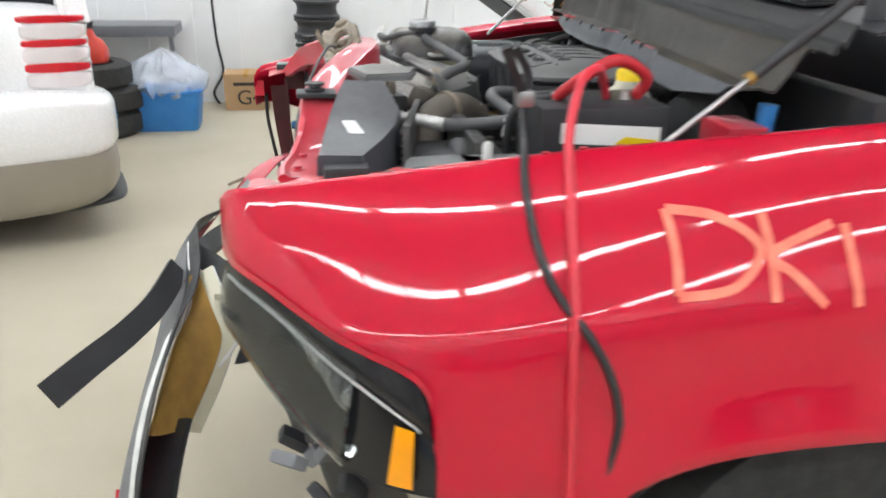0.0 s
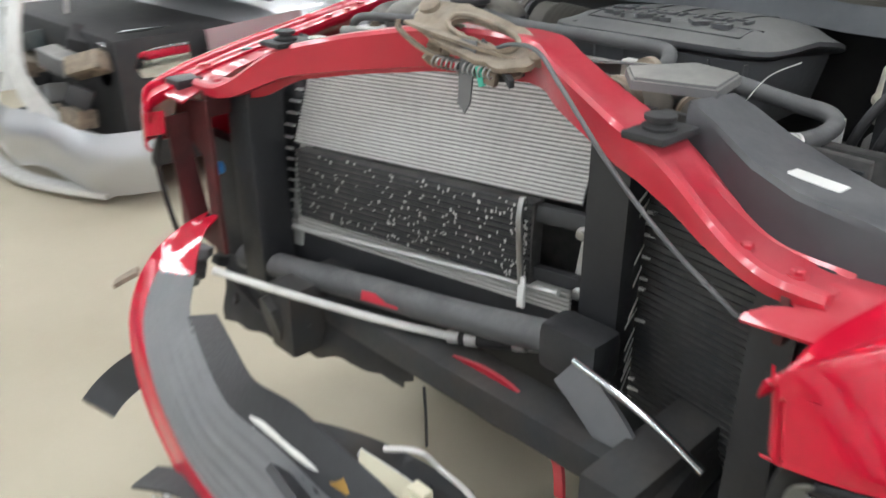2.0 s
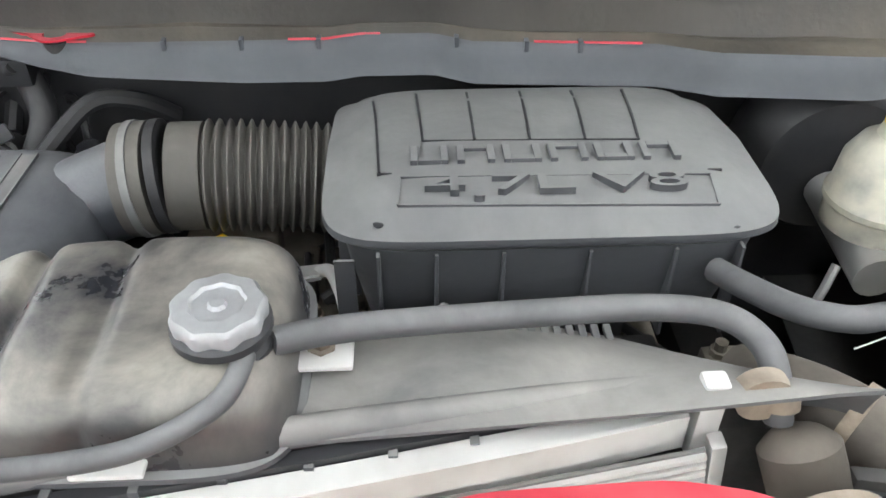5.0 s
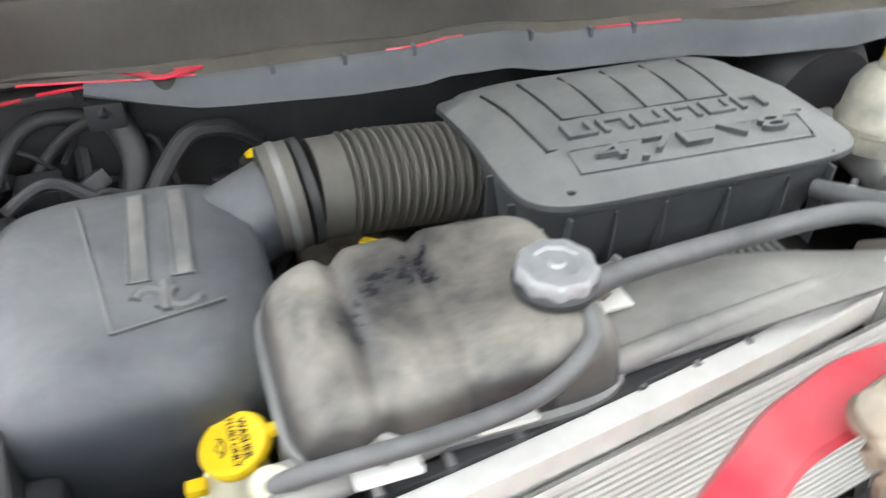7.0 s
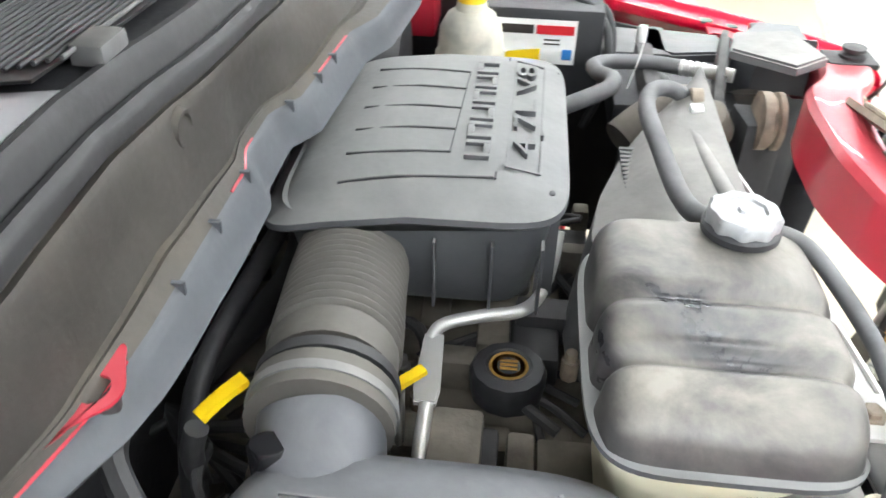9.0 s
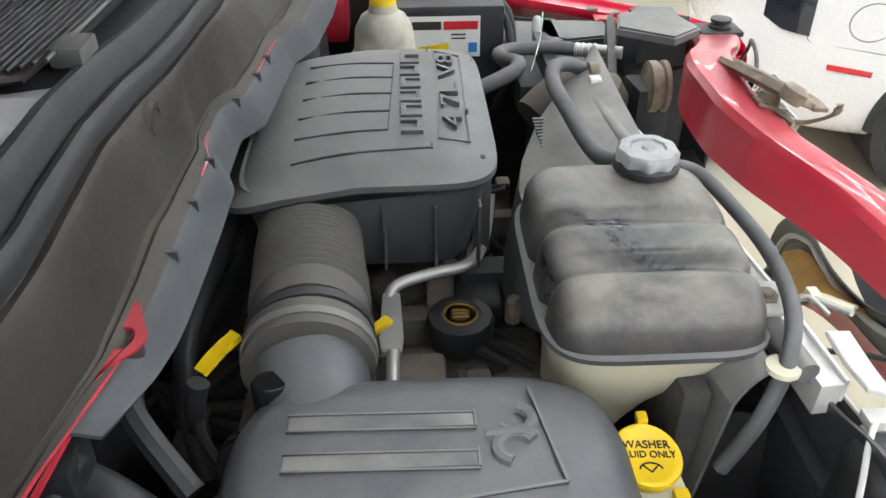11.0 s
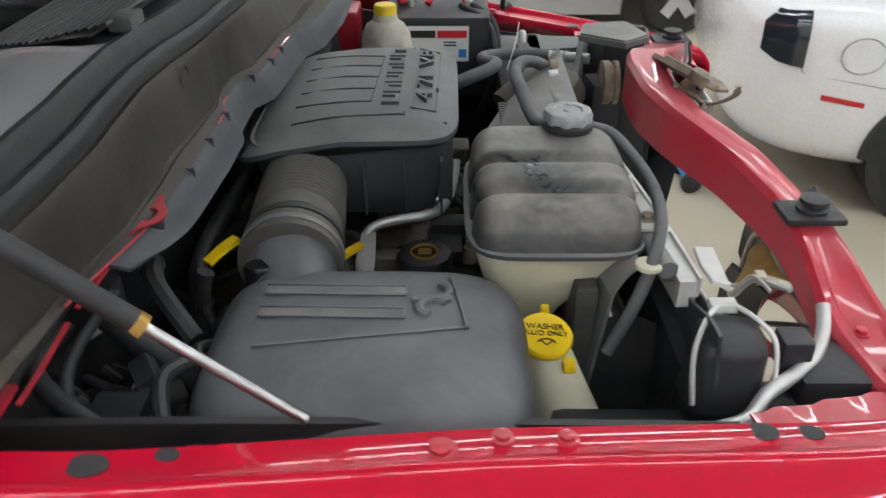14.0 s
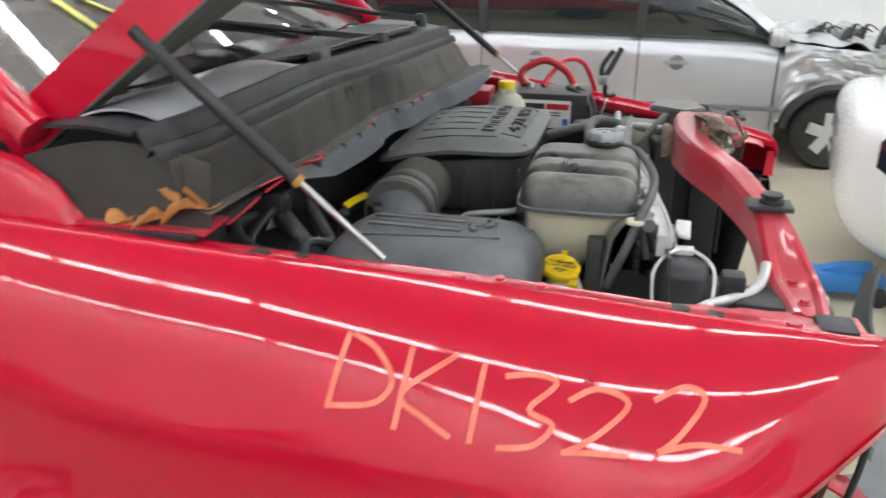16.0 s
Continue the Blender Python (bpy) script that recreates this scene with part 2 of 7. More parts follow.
# ---- builders ----
def thing(name, label, category, group="", loc=(0, 0, 0)):
    ob = new(name)
    ob.empty_display_size = 0.1
    ob.location = loc
    return tagged(ob, label, category, group)


def part(name, bm, mat, parent=None, label="", smooth=True, kind="", sharp=40):
    me = bpy.data.meshes.new(name)
    bm.normal_update()
    bm.to_mesh(me)
    bm.free()
    for m in (mat if isinstance(mat, (list, tuple)) else [mat]):
        me.materials.append(m)
    if smooth:
        for p in me.polygons:
            p.use_smooth = True
        me.set_sharp_from_angle(angle=radians(sharp))
    ob = new(name, me)
    if parent is not None:
        ob.parent = parent
        ob.matrix_parent_inverse = Matrix.Translation(parent.matrix_basis.translation).inverted()
    if label:
        ob["label"] = label
    if kind:
        ob["kind"] = kind
    return ob


def box(x0, x1, y0, y1, z0, z1, bevel=0.004, bm=None, seg=2):
    bm = bm or bmesh.new()
    vs = [bm.verts.new((x, y, z)) for x in (x0, x1) for y in (y0, y1) for z in (z0, z1)]
    fs = [bm.faces.new([vs[i] for i in f]) for f in ((0, 1, 3, 2), (4, 6, 7, 5), (0, 4, 5, 1), (2, 3, 7, 6), (0, 2, 6, 4), (1, 5, 7, 3))]
    if bevel:
        es = {e for f in fs for e in f.edges}
        bmesh.ops.bevel(bm, geom=list(es), offset=bevel, segments=seg, affect="EDGES", profile=0.6)
    return bm


def smooth_path(pts, n=8):
    pts = [Vector(p) for p in pts]
    if len(pts) < 3:
        return pts
    out = []
    for i in range(len(pts) - 1):
        p0, p1, p2, p3 = pts[max(i - 1, 0)], pts[i], pts[i + 1], pts[min(i + 2, len(pts) - 1)]
        for k in range(n):
            t = k / n
            out.append(0.5 * ((2 * p1) + (p2 - p0) * t + (2 * p0 - 5 * p1 + 4 * p2 - p3) * t * t + (3 * p1 - p0 - 3 * p2 + p3) * t ** 3))
    return out + [pts[-1]]


def rings(bm, loops, cap=True, closed=True):
    """Bridges rows of points into one skin."""
    rows = [[bm.verts.new(p) for p in loop] for loop in loops]
    n = len(rows[0])
    for a, b in zip(rows, rows[1:]):
        for i in range(n if closed else n - 1):
            j = (i + 1) % n
            bm.faces.new((a[i], a[j], b[j], b[i]))
    if cap and closed:
        bm.faces.new(rows[0][::-1])
        bm.faces.new(rows[-1])
    return bm


def tube(pts, r, seg=10, n=8, bm=None, radii=None, flat=1.0):
    bm = bm or bmesh.new()
    path = smooth_path(pts, n)
    up = Vector((0, 0, 1))
    loops = []
    prev = None
    for i, p in enumerate(path):
        d = (path[min(i + 1, len(path) - 1)] - path[max(i - 1, 0)]).normalized()
        side = d.cross(up if prev is None else prev)
        if side.length < 1e-3:
            side = d.cross(Vector((1, 0, 0)))
        side.normalize()
        top = side.cross(d).normalized()
        prev = top
        rr = r if radii is None else radii(i / max(1, len(path) - 1))
        loops.append([p + side * math.cos(a) * rr + top * math.sin(a) * rr * flat for a in (2 * math.pi * k / seg for k in range(seg))])
    return rings(bm, loops)


def lathe(profile, at=(0, 0, 0), axis="z", seg=32, bm=None, lobes=0, depth=0.0):
    """profile: rows of radius, height."""
    bm = bm or bmesh.new()
    q = {"z": Matrix.Identity(3), "x": Matrix.Rotation(radians(90), 3, "Y"), "y": Matrix.Rotation(radians(-90), 3, "X")}[axis] if isinstance(axis, str) else axis
    loops = []
    for r, h in profile:
        loops.append([q @ Vector((r * (1 + depth * math.cos(lobes * a)) * math.cos(a), r * (1 + depth * math.cos(lobes * a)) * math.sin(a), h)) + Vector(at)
                      for a in (2 * math.pi * k / seg for k in range(seg))])
    rings(bm, loops)
    bmesh.ops.recalc_face_normals(bm, faces=bm.faces)
    return bm


def aim(d):
    return Vector(d).to_track_quat("Z", "Y").to_matrix()


def superloop(cx, cy, z, a, b, e=4.0, n=40, turn=0.0):
    out = []
    for k in range(n):
        t = 2 * math.pi * k / n
        c, s = math.cos(t), math.sin(t)
        x, y = a * math.copysign(abs(c) ** (2 / e), c), b * math.copysign(abs(s) ** (2 / e), s)
        out.append(Vector((cx + x * math.cos(turn) - y * math.sin(turn), cy + x * math.sin(turn) + y * math.cos(turn), z)))
    return out


def grid(fn, nu, nv, bm=None, thick=0.0, flip=False):
    """A skin from fn(u, v), u and v from 0 to 1, with a thickness."""
    bm = bm or bmesh.new()
    vs = [[bm.verts.new(fn(i / nu, j / nv)) for j in range(nv + 1)] for i in range(nu + 1)]
    fs = []
    for i in range(nu):
        for j in range(nv):
            quad = (vs[i][j], vs[i + 1][j], vs[i + 1][j + 1], vs[i][j + 1])
            fs.append(bm.faces.new(quad[::-1] if flip else quad))
    if thick:
        bmesh.ops.recalc_face_normals(bm, faces=fs)
        bmesh.ops.solidify(bm, geom=fs, thickness=thick)
    return bm


def plate(outline, origin, u, v, thick, bevel=0.0, bm=None, holes=()):
    """A flat plate: outline of (a, b) along u and v, extruded by thick along u x v."""
    bm = bm or bmesh.new()
    o, u, v = Vector(origin), Vector(u), Vector(v)
    w = u.cross(v).normalized() * thick
    lo = [bm.verts.new(o + u * a + v * b) for a, b in outline]
    hi = [bm.verts.new(o + u * a + v * b + w) for a, b in outline]
    n = len(lo)
    bm.faces.new(lo[::-1])
    top = bm.faces.new(hi)
    for i in range(n):
        bm.faces.new((lo[i], lo[(i + 1) % n], hi[(i + 1) % n], hi[i]))
    if bevel:
        bmesh.ops.bevel(bm, geom=list(top.edges), offset=bevel, segments=2, affect="EDGES")
    return bm


def stroke(pts, r, bm=None, width=None):
    """A flat painted stroke laid on a surface, as a thin ribbon."""
    return tube(pts, r, seg=6, n=5, bm=bm, flat=0.25)


def words(text, size, m, depth, name, mat, parent, label="", spread=1.0):
    cu = bpy.data.curves.new(name, "FONT")
    cu.body, cu.size, cu.extrude, cu.align_x, cu.align_y, cu.space_character = text, size, depth, "CENTER", "CENTER", spread
    ob = bpy.data.objects.new(name, cu)
    scene.collection.objects.link(ob)
    bpy.context.view_layer.update()
    me = bpy.data.meshes.new_from_object(ob.evaluated_get(bpy.context.evaluated_depsgraph_get()))
    bpy.data.objects.remove(ob)
    me.transform(m)
    me.materials.clear()
    me.materials.append(mat)
    out = new(name, me)
    if parent is not None:
        out.parent = parent
        out.matrix_parent_inverse = Matrix.Translation(parent.matrix_basis.translation).inverted()
    if label:
        out["label"] = label
    return out


def lerp(table, x):
    return float(np.interp(x, [a for a, _ in table], [b for _, b in table]))


# ---- setting: workshop ----
FLOOR = -0.22
X0, X1, Y0, Y1, TOP = -9.0, 8.0, -8.6, 6.35, 4.1
tagged(part("floor", box(X0 - 0.3, X1 + 0.3, Y0 - 0.3, Y1 + 0.3, FLOOR - 0.2, FLOOR, 0), CONCRETE), "dusty beige concrete workshop floor with faint stains", "floor", kind="structure")
tagged(part("ceiling", box(X0 - 0.3, X1 + 0.3, Y0 - 0.3, Y1 + 0.3, TOP, TOP + 0.15, 0), CEIL), "grey insulated workshop ceiling with strip lights", "ceiling", kind="structure")


def ribbed_wall(name, a, b, label):
    """A painted steel wall with upright ribs."""
    a, b = Vector(a), Vector(b)
    d = (b - a).normalized()
    n = Vector((d.y, -d.x, 0))
    length = (b - a).length

    def slab(p0, p1, q0, q1, z1, bm):
        vs = [bm.verts.new(a + d * p + n * q + Vector((0, 0, z))) for p in (p0, p1) for q in (q0, q1) for z in (FLOOR, z1)]
        for f in ((0, 1, 3, 2), (4, 6, 7, 5), (0, 4, 5, 1), (2, 3, 7, 6), (0, 2, 6, 4), (1, 5, 7, 3)):
            bm.faces.new([vs[i] for i in f])

    bm = bmesh.new()
    slab(-0.15, length + 0.15, 0.0, 0.15, TOP, bm)
    s = 0.2
    while s < length:
        slab(s, s + 0.035, -0.014, -0.0005, TOP, bm)
        s += 0.44
    bmesh.ops.recalc_face_normals(bm, faces=bm.faces)
    tagged(part(name, bm, WALLP, smooth=False), label, "wall", kind="structure")


WL = "white painted steel workshop wall with upright ribs"
ribbed_wall("wall_east", (X1, Y1, 0), (X0, Y1, 0), WL)
ribbed_wall("wall_west", (X0, Y0, 0), (X1, Y0, 0), WL)
ribbed_wall("wall_north", (X0, Y1, 0), (X0, Y0, 0), WL)
ribbed_wall("wall_south", (X1, Y0, 0), (X1, Y1, 0), WL)

# strip lights under the ceiling, end to end in rows
def strip_light():
    t = thing("strip_light", "white fluorescent strip light under the ceiling", "ceiling light", "strip lights")
    part("housing", box(-1.22, 1.22, -0.09, 0.09, -0.05, 0, 0.01), FIXTURE, t)
    for x in (-0.61, 0.61):
        part("diffuser", box(x - 0.55, x + 0.55, -0.07, 0.07, -0.095, -0.051, 0.015), TUBE, t, "glowing white diffuser")
    return t


first_strip = strip_light()
spots = [(-7.6 + 2.5 * i, y) for y in (-7.0, -4.4, -1.8, 0.8, 3.4, 5.9) for i in range(7)]
first_strip.location = (*spots[0], TOP)
for x, y in spots[1:]:
    copy_thing(first_strip, Matrix.Translation((x, y, TOP)))

# ---- pickup truck: front runs to -x, its right side to +y ----
truck = thing("pickup_truck", "red pickup truck with open hood and torn-off front end", "truck")


def even(table, x, reach=0.09):
    """A table's value, rounded over its corners."""
    return sum(lerp(table, x + reach * k / 6) * (7 - abs(k)) for k in range(-6, 7)) / 49


Y_IN = [(-0.3, 0.66), (-0.135, 0.672), (-0.08, 0.672), (0.0, 0.70), (0.165, 0.735), (0.5, 0.79), (0.86, 0.866), (1.3, 0.90), (1.7, 0.90)]
Z_FL = [(-0.3, 0.945), (-0.1, 0.982), (0.0, 1.003), (0.165, 1.027), (0.5, 1.072), (0.86, 1.115), (1.1, 1.135), (1.7, 1.165)]
WIDE = [(0.0, 1.04), (0.3, 1.04), (0.6, 1.055), (0.9, 1.085), (1.2, 1.085), (1.5, 1.03), (1.8, 0.98)]


@functools.lru_cache(None)
def y_in(x):
    return even(Y_IN, x, 0.06)


@functools.lru_cache(None)
def z_fl(x):
    return even(Z_FL, x)


@functools.lru_cache(None)
def y_out(x):
    return even(WIDE, x, 0.2) - 0.215 * (max(0.0, 0.42 - x) / 0.52) ** 2.4 - 0.07 * (max(0.0, -0.08 - x) / 0.055) ** 2


LEAN = [(0.0, 62), (0.02, 53), (0.04, 48), (0.06, 44), (0.085, 37), (0.11, 33), (0.15, 30), (0.19, 28), (0.213, 26), (0.225, 16), (0.24, 8), (0.27, 5), (0.4, 1)]
DOWN = [0.0, 0.006, 0.012, 0.02, 0.03, 0.042, 0.055, 0.07, 0.085, 0.1, 0.12, 0.14, 0.16, 0.18, 0.195, 0.206, 0.214, 0.221, 0.228, 0.237, 0.25, 0.275, 0.32, 0.4]


@functools.lru_cache(None)
def flank(extra):
    """Offsets down a flank: a rounded crest, a broad slope, then a soft crease and an upright side."""
    pts = [(0.0, 0.0)]
    for b0, b1 in zip(DOWN, DOWN[1:]):
        mid = (b0 + b1) / 2
        slope = math.tan(radians(lerp(LEAN, mid) + extra * min(1.0, max(0.0, (mid - 0.05) / 0.1)) * min(1.0, max(0.0, (0.4 - mid) / 0.15))))
        pts.append((pts[-1][0] + (b1 - b0) * slope, b1))
    return [(a / pts[-1][0], b) for a, b in pts]


def side_profile(x):
    """Across the fender: inner flange, crest, then the broad rounded flank."""
    yi, zf, yo = y_in(x), z_fl(x), y_out(x)
    k = min(1.0, (yo - yi) / 0.2)
    top = [(yi, zf - 0.018), (yi + 0.004, zf), (yi + 0.042 * k, zf), (yi + 0.048 * k, zf + 0.004), (yi + 0.053 * k, zf + 0.012), (yi + 0.06 * k, zf + 0.014)]
    y0 = yi + 0.066 * k
    extra = lerp([(-0.2, 6.0), (0.2, 5.0), (0.5, 0.0), (1.8, 0.0)], x)
    return top + [(y0 + max(0.02, yo - y0) * a, zf + 0.011 - b) for a, b in flank(round(extra, 1))]


def side_y(x, z):
    return lerp(sorted([(b, a) for a, b in side_profile(x)[6:]]), z)


def lamp_top(x):
    return lerp([(-0.135, 0.87), (-0.09, 0.864), (-0.05, 0.848), (0.0, 0.825), (0.05, 0.802), (0.1, 0.785), (0.15, 0.768), (0.18, 0.75), (0.195, 0.728), (0.204, 0.69)], x)


def fender(side, arch_top):
    def z_low(x):
        if x < 0.205:
            return lamp_top(x)
        if x < 0.42:
            return 0.535
        if x > 1.66:
            return 0.40
        q = abs((x - 1.04) / 0.62)
        return max(0.535 if x < 0.45 else 0.36, 0.28 + (arch_top - 0.28) * max(0, 1 - q ** 3) ** (1 / 3))

    xs = [-0.135, -0.134, -0.131, -0.125, -0.115] + [-0.1 + 0.02 * k for k in range(15)] + [0.185, 0.19, 0.195, 0.2, 0.204, 0.206] + [0.22 + 0.02 * k for k in range(11)] + [0.43, 0.44, 0.45] + [0.46 + 0.04 * k for k in range(27)]
    loops = []
    for x in xs:
        zf, yo, zl = z_fl(x), y_out(x), z_low(x)
        roll = 0.026 * (max(0.0, -0.105 - x) / 0.03) ** 2
        tuck = 0.02 * (max(0.0, -0.115 - x) / 0.02) ** 2
        flare = 0.02 * min(1.0, max(0.0, x - 0.42) / 0.06)
        raw = side_profile(x)
        edge = side_y(x, zl)
        raw += [(edge + flare, min(zf - 0.395, zl + 0.035)), (edge + 0.002 + flare, zl + 0.012), (edge - 0.002 + flare, zl), (edge - 0.02 + flare, zl)]
        row = []
        for y, z in raw:
            if z < zl:
                y, z = edge, zl
            if z > zf - 0.03:
                z -= roll
            row.append(Vector((x, side * (y - tuck), z)))
        loops.append(row)
    bm = bmesh.new()
    rings(bm, loops, cap=False, closed=False)
    bmesh.ops.remove_doubles(bm, verts=bm.verts, dist=0.0004)
    bmesh.ops.recalc_face_normals(bm, faces=bm.faces)
    ob = part("fender", bm, RED, truck, "glossy red front fender with orange marker writing", sharp=55)
    md = ob.modifiers.new("thick", "SOLIDIFY")
    md.thickness, md.offset = 0.004, 0
    return ob


def fender_nose(side):
    """The rolled-in front face of the fender."""
    def fn(u, v):
        z = 0.95 - (0.08 if side < 0 else 0.05) * u
        y0 = side_y(-0.135, z) - 0.021
        return Vector((-0.1335 + 0.03 * v * v, side * (y0 - 0.022 * v), z + 0.004 * v))
    part("fender_nose", grid(fn, 6, 6, thick=0.003), RED, truck, "rolled red fender tip")


fender_nose(-1)
fender_nose(1)
fender_left = fender(-1, 0.635)
fender_right = fender(1, 0.70)

# upper radiator support, a pressed bar driven back in its middle: rows of y, front and rear edge of the top, height
BAR = [(-0.66, -0.03, 0.06, 1.004), (-0.6, -0.032, 0.07, 1.007), (-0.55, -0.012, 0.078, 1.014), (-0.5, 0.004, 0.084, 1.037), (-0.45, 0.014, 0.09, 1.07), (-0.405, 0.016, 0.096, 1.098), (-0.36, 0.024, 0.105, 1.11),
       (-0.27, 0.06, 0.135, 1.134), (-0.19, 0.095, 0.172, 1.153), (-0.14, 0.128, 0.2, 1.166), (-0.08, 0.146, 0.212, 1.168), (0.05, 0.15, 0.21, 1.164), (0.14, 0.135, 0.186, 1.156), (0.26, 0.073, 0.124, 1.135),
       (0.35, 0.042, 0.088, 1.113), (0.405, 0.02, 0.072, 1.099), (0.45, 0.0, 0.062, 1.071), (0.5, -0.02, 0.056, 1.036), (0.55, -0.034, 0.048, 1.013), (0.6, -0.034, 0.038, 1.007), (0.66, -0.028, 0.03, 1.004)]


def bar_at(y):
    return [float(np.interp(y, [r[0] for r in BAR], [r[k] for r in BAR])) for k in (1, 2, 3)]


loops = []
for y in np.linspace(-0.66, 0.66, 100):
    (xf, xr, z), (xg, xs, zg) = np.mean([bar_at(y + d) for d in (-0.014, 0, 0.014)], axis=0), bar_at(y)
    deep = float(np.interp(abs(y), [0, 0.2, 0.42, 0.55, 0.66], [0.078, 0.07, 0.056, 0.03, 0.022]))
    tuck = float(np.interp(abs(y), [0, 0.25, 0.5], [0.028, 0.014, 0.004]))
    sag = 0.006 * min(1, max(0, (abs(y) - 0.42) / 0.06))
    section = [(xr + 0.004, z - deep - 0.012), (xr + 0.004, z - 0.01), (xr - 0.003, z), (xr - 0.012, z + 0.001), (xr - 0.02, z - sag), (xf + 0.022, z - sag), (xf + 0.012, z + 0.001), (xf + 0.003, z - 0.001), (xf - 0.002, z - 0.008),
               (xf + tuck * 0.6, z - deep * 0.7), (xf + tuck, z - deep), (xf + tuck + 0.012, z - deep - 0.002), (xf + tuck + 0.012, z - deep + 0.006), (xf + 0.012, z - 0.014), (xr - 0.008, z - 0.014), (xr - 0.004, z - deep - 0.012)]
    loops.append([Vector((a, y, b)) for a, b in section])
support = part("radiator_support", rings(bmesh.new(), loops), RED_DULL, truck, "bent red pressed-steel radiator support bar", sharp=32)

# hood, open, hinged at the cowl
HX, HZ, HA = 1.305, 1.21, radians(37)
SKEW = 0.19
def hood_point(u, v, off=0.0):
    """u along from hinge to nose, v across from -1 to 1."""
    length = 1.22
    u = u + (1 - u) * 0.08 * (1 - v ** 6)  # the rear edge follows the windscreen
    d = Vector((-math.cos(HA), 0, math.sin(HA)))
    nrm = Vector((math.sin(HA), 0, math.cos(HA)))
    half = lerp([(0, 0.84), (0.3, 0.83), (0.8, 0.76), (1, 0.66)], u)
    crown = 0.02 * (1 - v * v) - 0.06 * max(0, u - 0.75) ** 2 * 8
    bulge = 0.01 * max(0, 1 - abs(v) / 0.45)
    return Vector((HX, v * half, HZ + SKEW * (0.86 - v * half))) + d * (u * length) + nrm * (crown + bulge + off)


bm = grid(lambda u, v: hood_point(u, 2 * v - 1, 0.075), 20, 30, thick=0.004)
part("hood_skin", bm, RED, truck, "raised red hood, wrenched askew, with marker stripes")
def hood_inner(u, v):
    w = 2 * v - 1
    deep = 0.045 * (1 - min(1, max(abs(abs(w) - 0.45) - 0.28, 0) / 0.06)) * min(1, max(0, (0.5 - abs(u - 0.5) - 0.08) / 0.05)) * min(1, max(0, (abs(w) - 0.08) / 0.05))
    return hood_point(u, w, 0.0 + deep)
part("hood_liner", grid(hood_inner, 40, 60, thick=0.004), HOODIN, truck, "dusty dark pressed hood underside")
for s in (-1, 1):
    part("hood_edge", grid(lambda u, v: hood_point(u, s * 1.0, v * 0.075), 20, 3, thick=0.006), RED, truck, "red hood side edge")
part("hood_lip", grid(lambda u, v: hood_point(1.0, 2 * u - 1, v * 0.075), 24, 3, thick=0.006), RED, truck, "red hood front lip")
part("hood_heel", grid(lambda u, v: hood_point(0.0, 2 * u - 1, v * 0.075), 24, 3, thick=0.006), RED, truck, "red hood rear edge")


# hood gas struts
for s in (-1, 1):
    way = Vector((1.0727, 0.0963, 1.0)) if s > 0 else Vector((1.272, 0, 1.0))
    mid = Vector((0.8276, 0.8083, 1.2162)) if s > 0 else Vector((0.789, -0.812, 1.2))
    a, end = mid - way * 0.13, mid + way * (0.225 if s > 0 else 0.244)
    st = part("hood_strut", tube([mid - way * 0.005, end], 0.0115, n=1), RUBBER, truck, "black gas strut holding the hood")
    part("rod", tube([a, mid], 0.0055, n=1), STEEL, st, "bright steel piston rod")
    part("collar", tube([mid - way * 0.008, mid - way * 0.001], 0.0118, n=1), OCHRE, st, "tarnished brass end collar")

# cowl
def cowl_edge(y):
    return lerp([(-0.86, 0.79), (-0.48, 0.82), (-0.31, 0.838), (-0.24, 0.868), (0.0, 0.886), (0.05, 0.914), (0.15, 0.914), (0.19, 0.9), (0.46, 0.9), (0.56, 0.905), (0.7, 0.935), (0.9, 0.945)], y)


def cowl_ridge(y):
    return lerp([(-0.86, 0.92), (-0.5, 0.928), (-0.2, 0.925), (-0.05, 0.921), (0.1, 0.925), (0.18, 0.932), (0.25, 0.942), (0.36, 0.948), (0.55, 0.938), (0.7, 0.945), (0.8, 0.97), (0.9, 1.015)], y)


def cowl_lift(y):
    """The cowl's top sits askew: it falls towards the driver's side."""
    return lerp([(-0.86, -0.008), (-0.75, -0.003), (-0.3, 0.012), (0.0, 0.026), (0.5, 0.036), (0.7, 0.03), (0.84, 0.013), (0.9, 0.006)], y)


# rows of (share of the way from edge to ridge, set-back, height)
LEDGE_ROWS = [(0, -0.024, 1.118), (0, -0.018, 1.13), (0, -0.01, 1.152), (0, -0.004, 1.163), (0, 0.0, 1.167)]
COWL_ROWS = [(0, 0.0, 1.167), (0.32, 0.0, 1.169), (0.42, 0.0, 1.164), (0.54, 0.0, 1.162), (0.6, 0.0, 1.171), (0.74, 0.0, 1.195), (0.82, 0.0, 1.215), (0.94, 0.0, 1.236), (1, 0.001, 1.241), (1, 0.006, 1.239), (1, 0.012, 1.236), (1, 0.02, 1.246), (1, 0.05, 1.262)]
SEAL_ROWS = [(1, 0.009, 1.24), (1, 0.012, 1.256), (1, 0.018, 1.263), (1, 0.025, 1.262), (1, 0.028, 1.257), (1, 0.031, 1.266), (1, 0.036, 1.282), (1, 0.042, 1.291), (1, 0.048, 1.292), (1, 0.052, 1.284)]


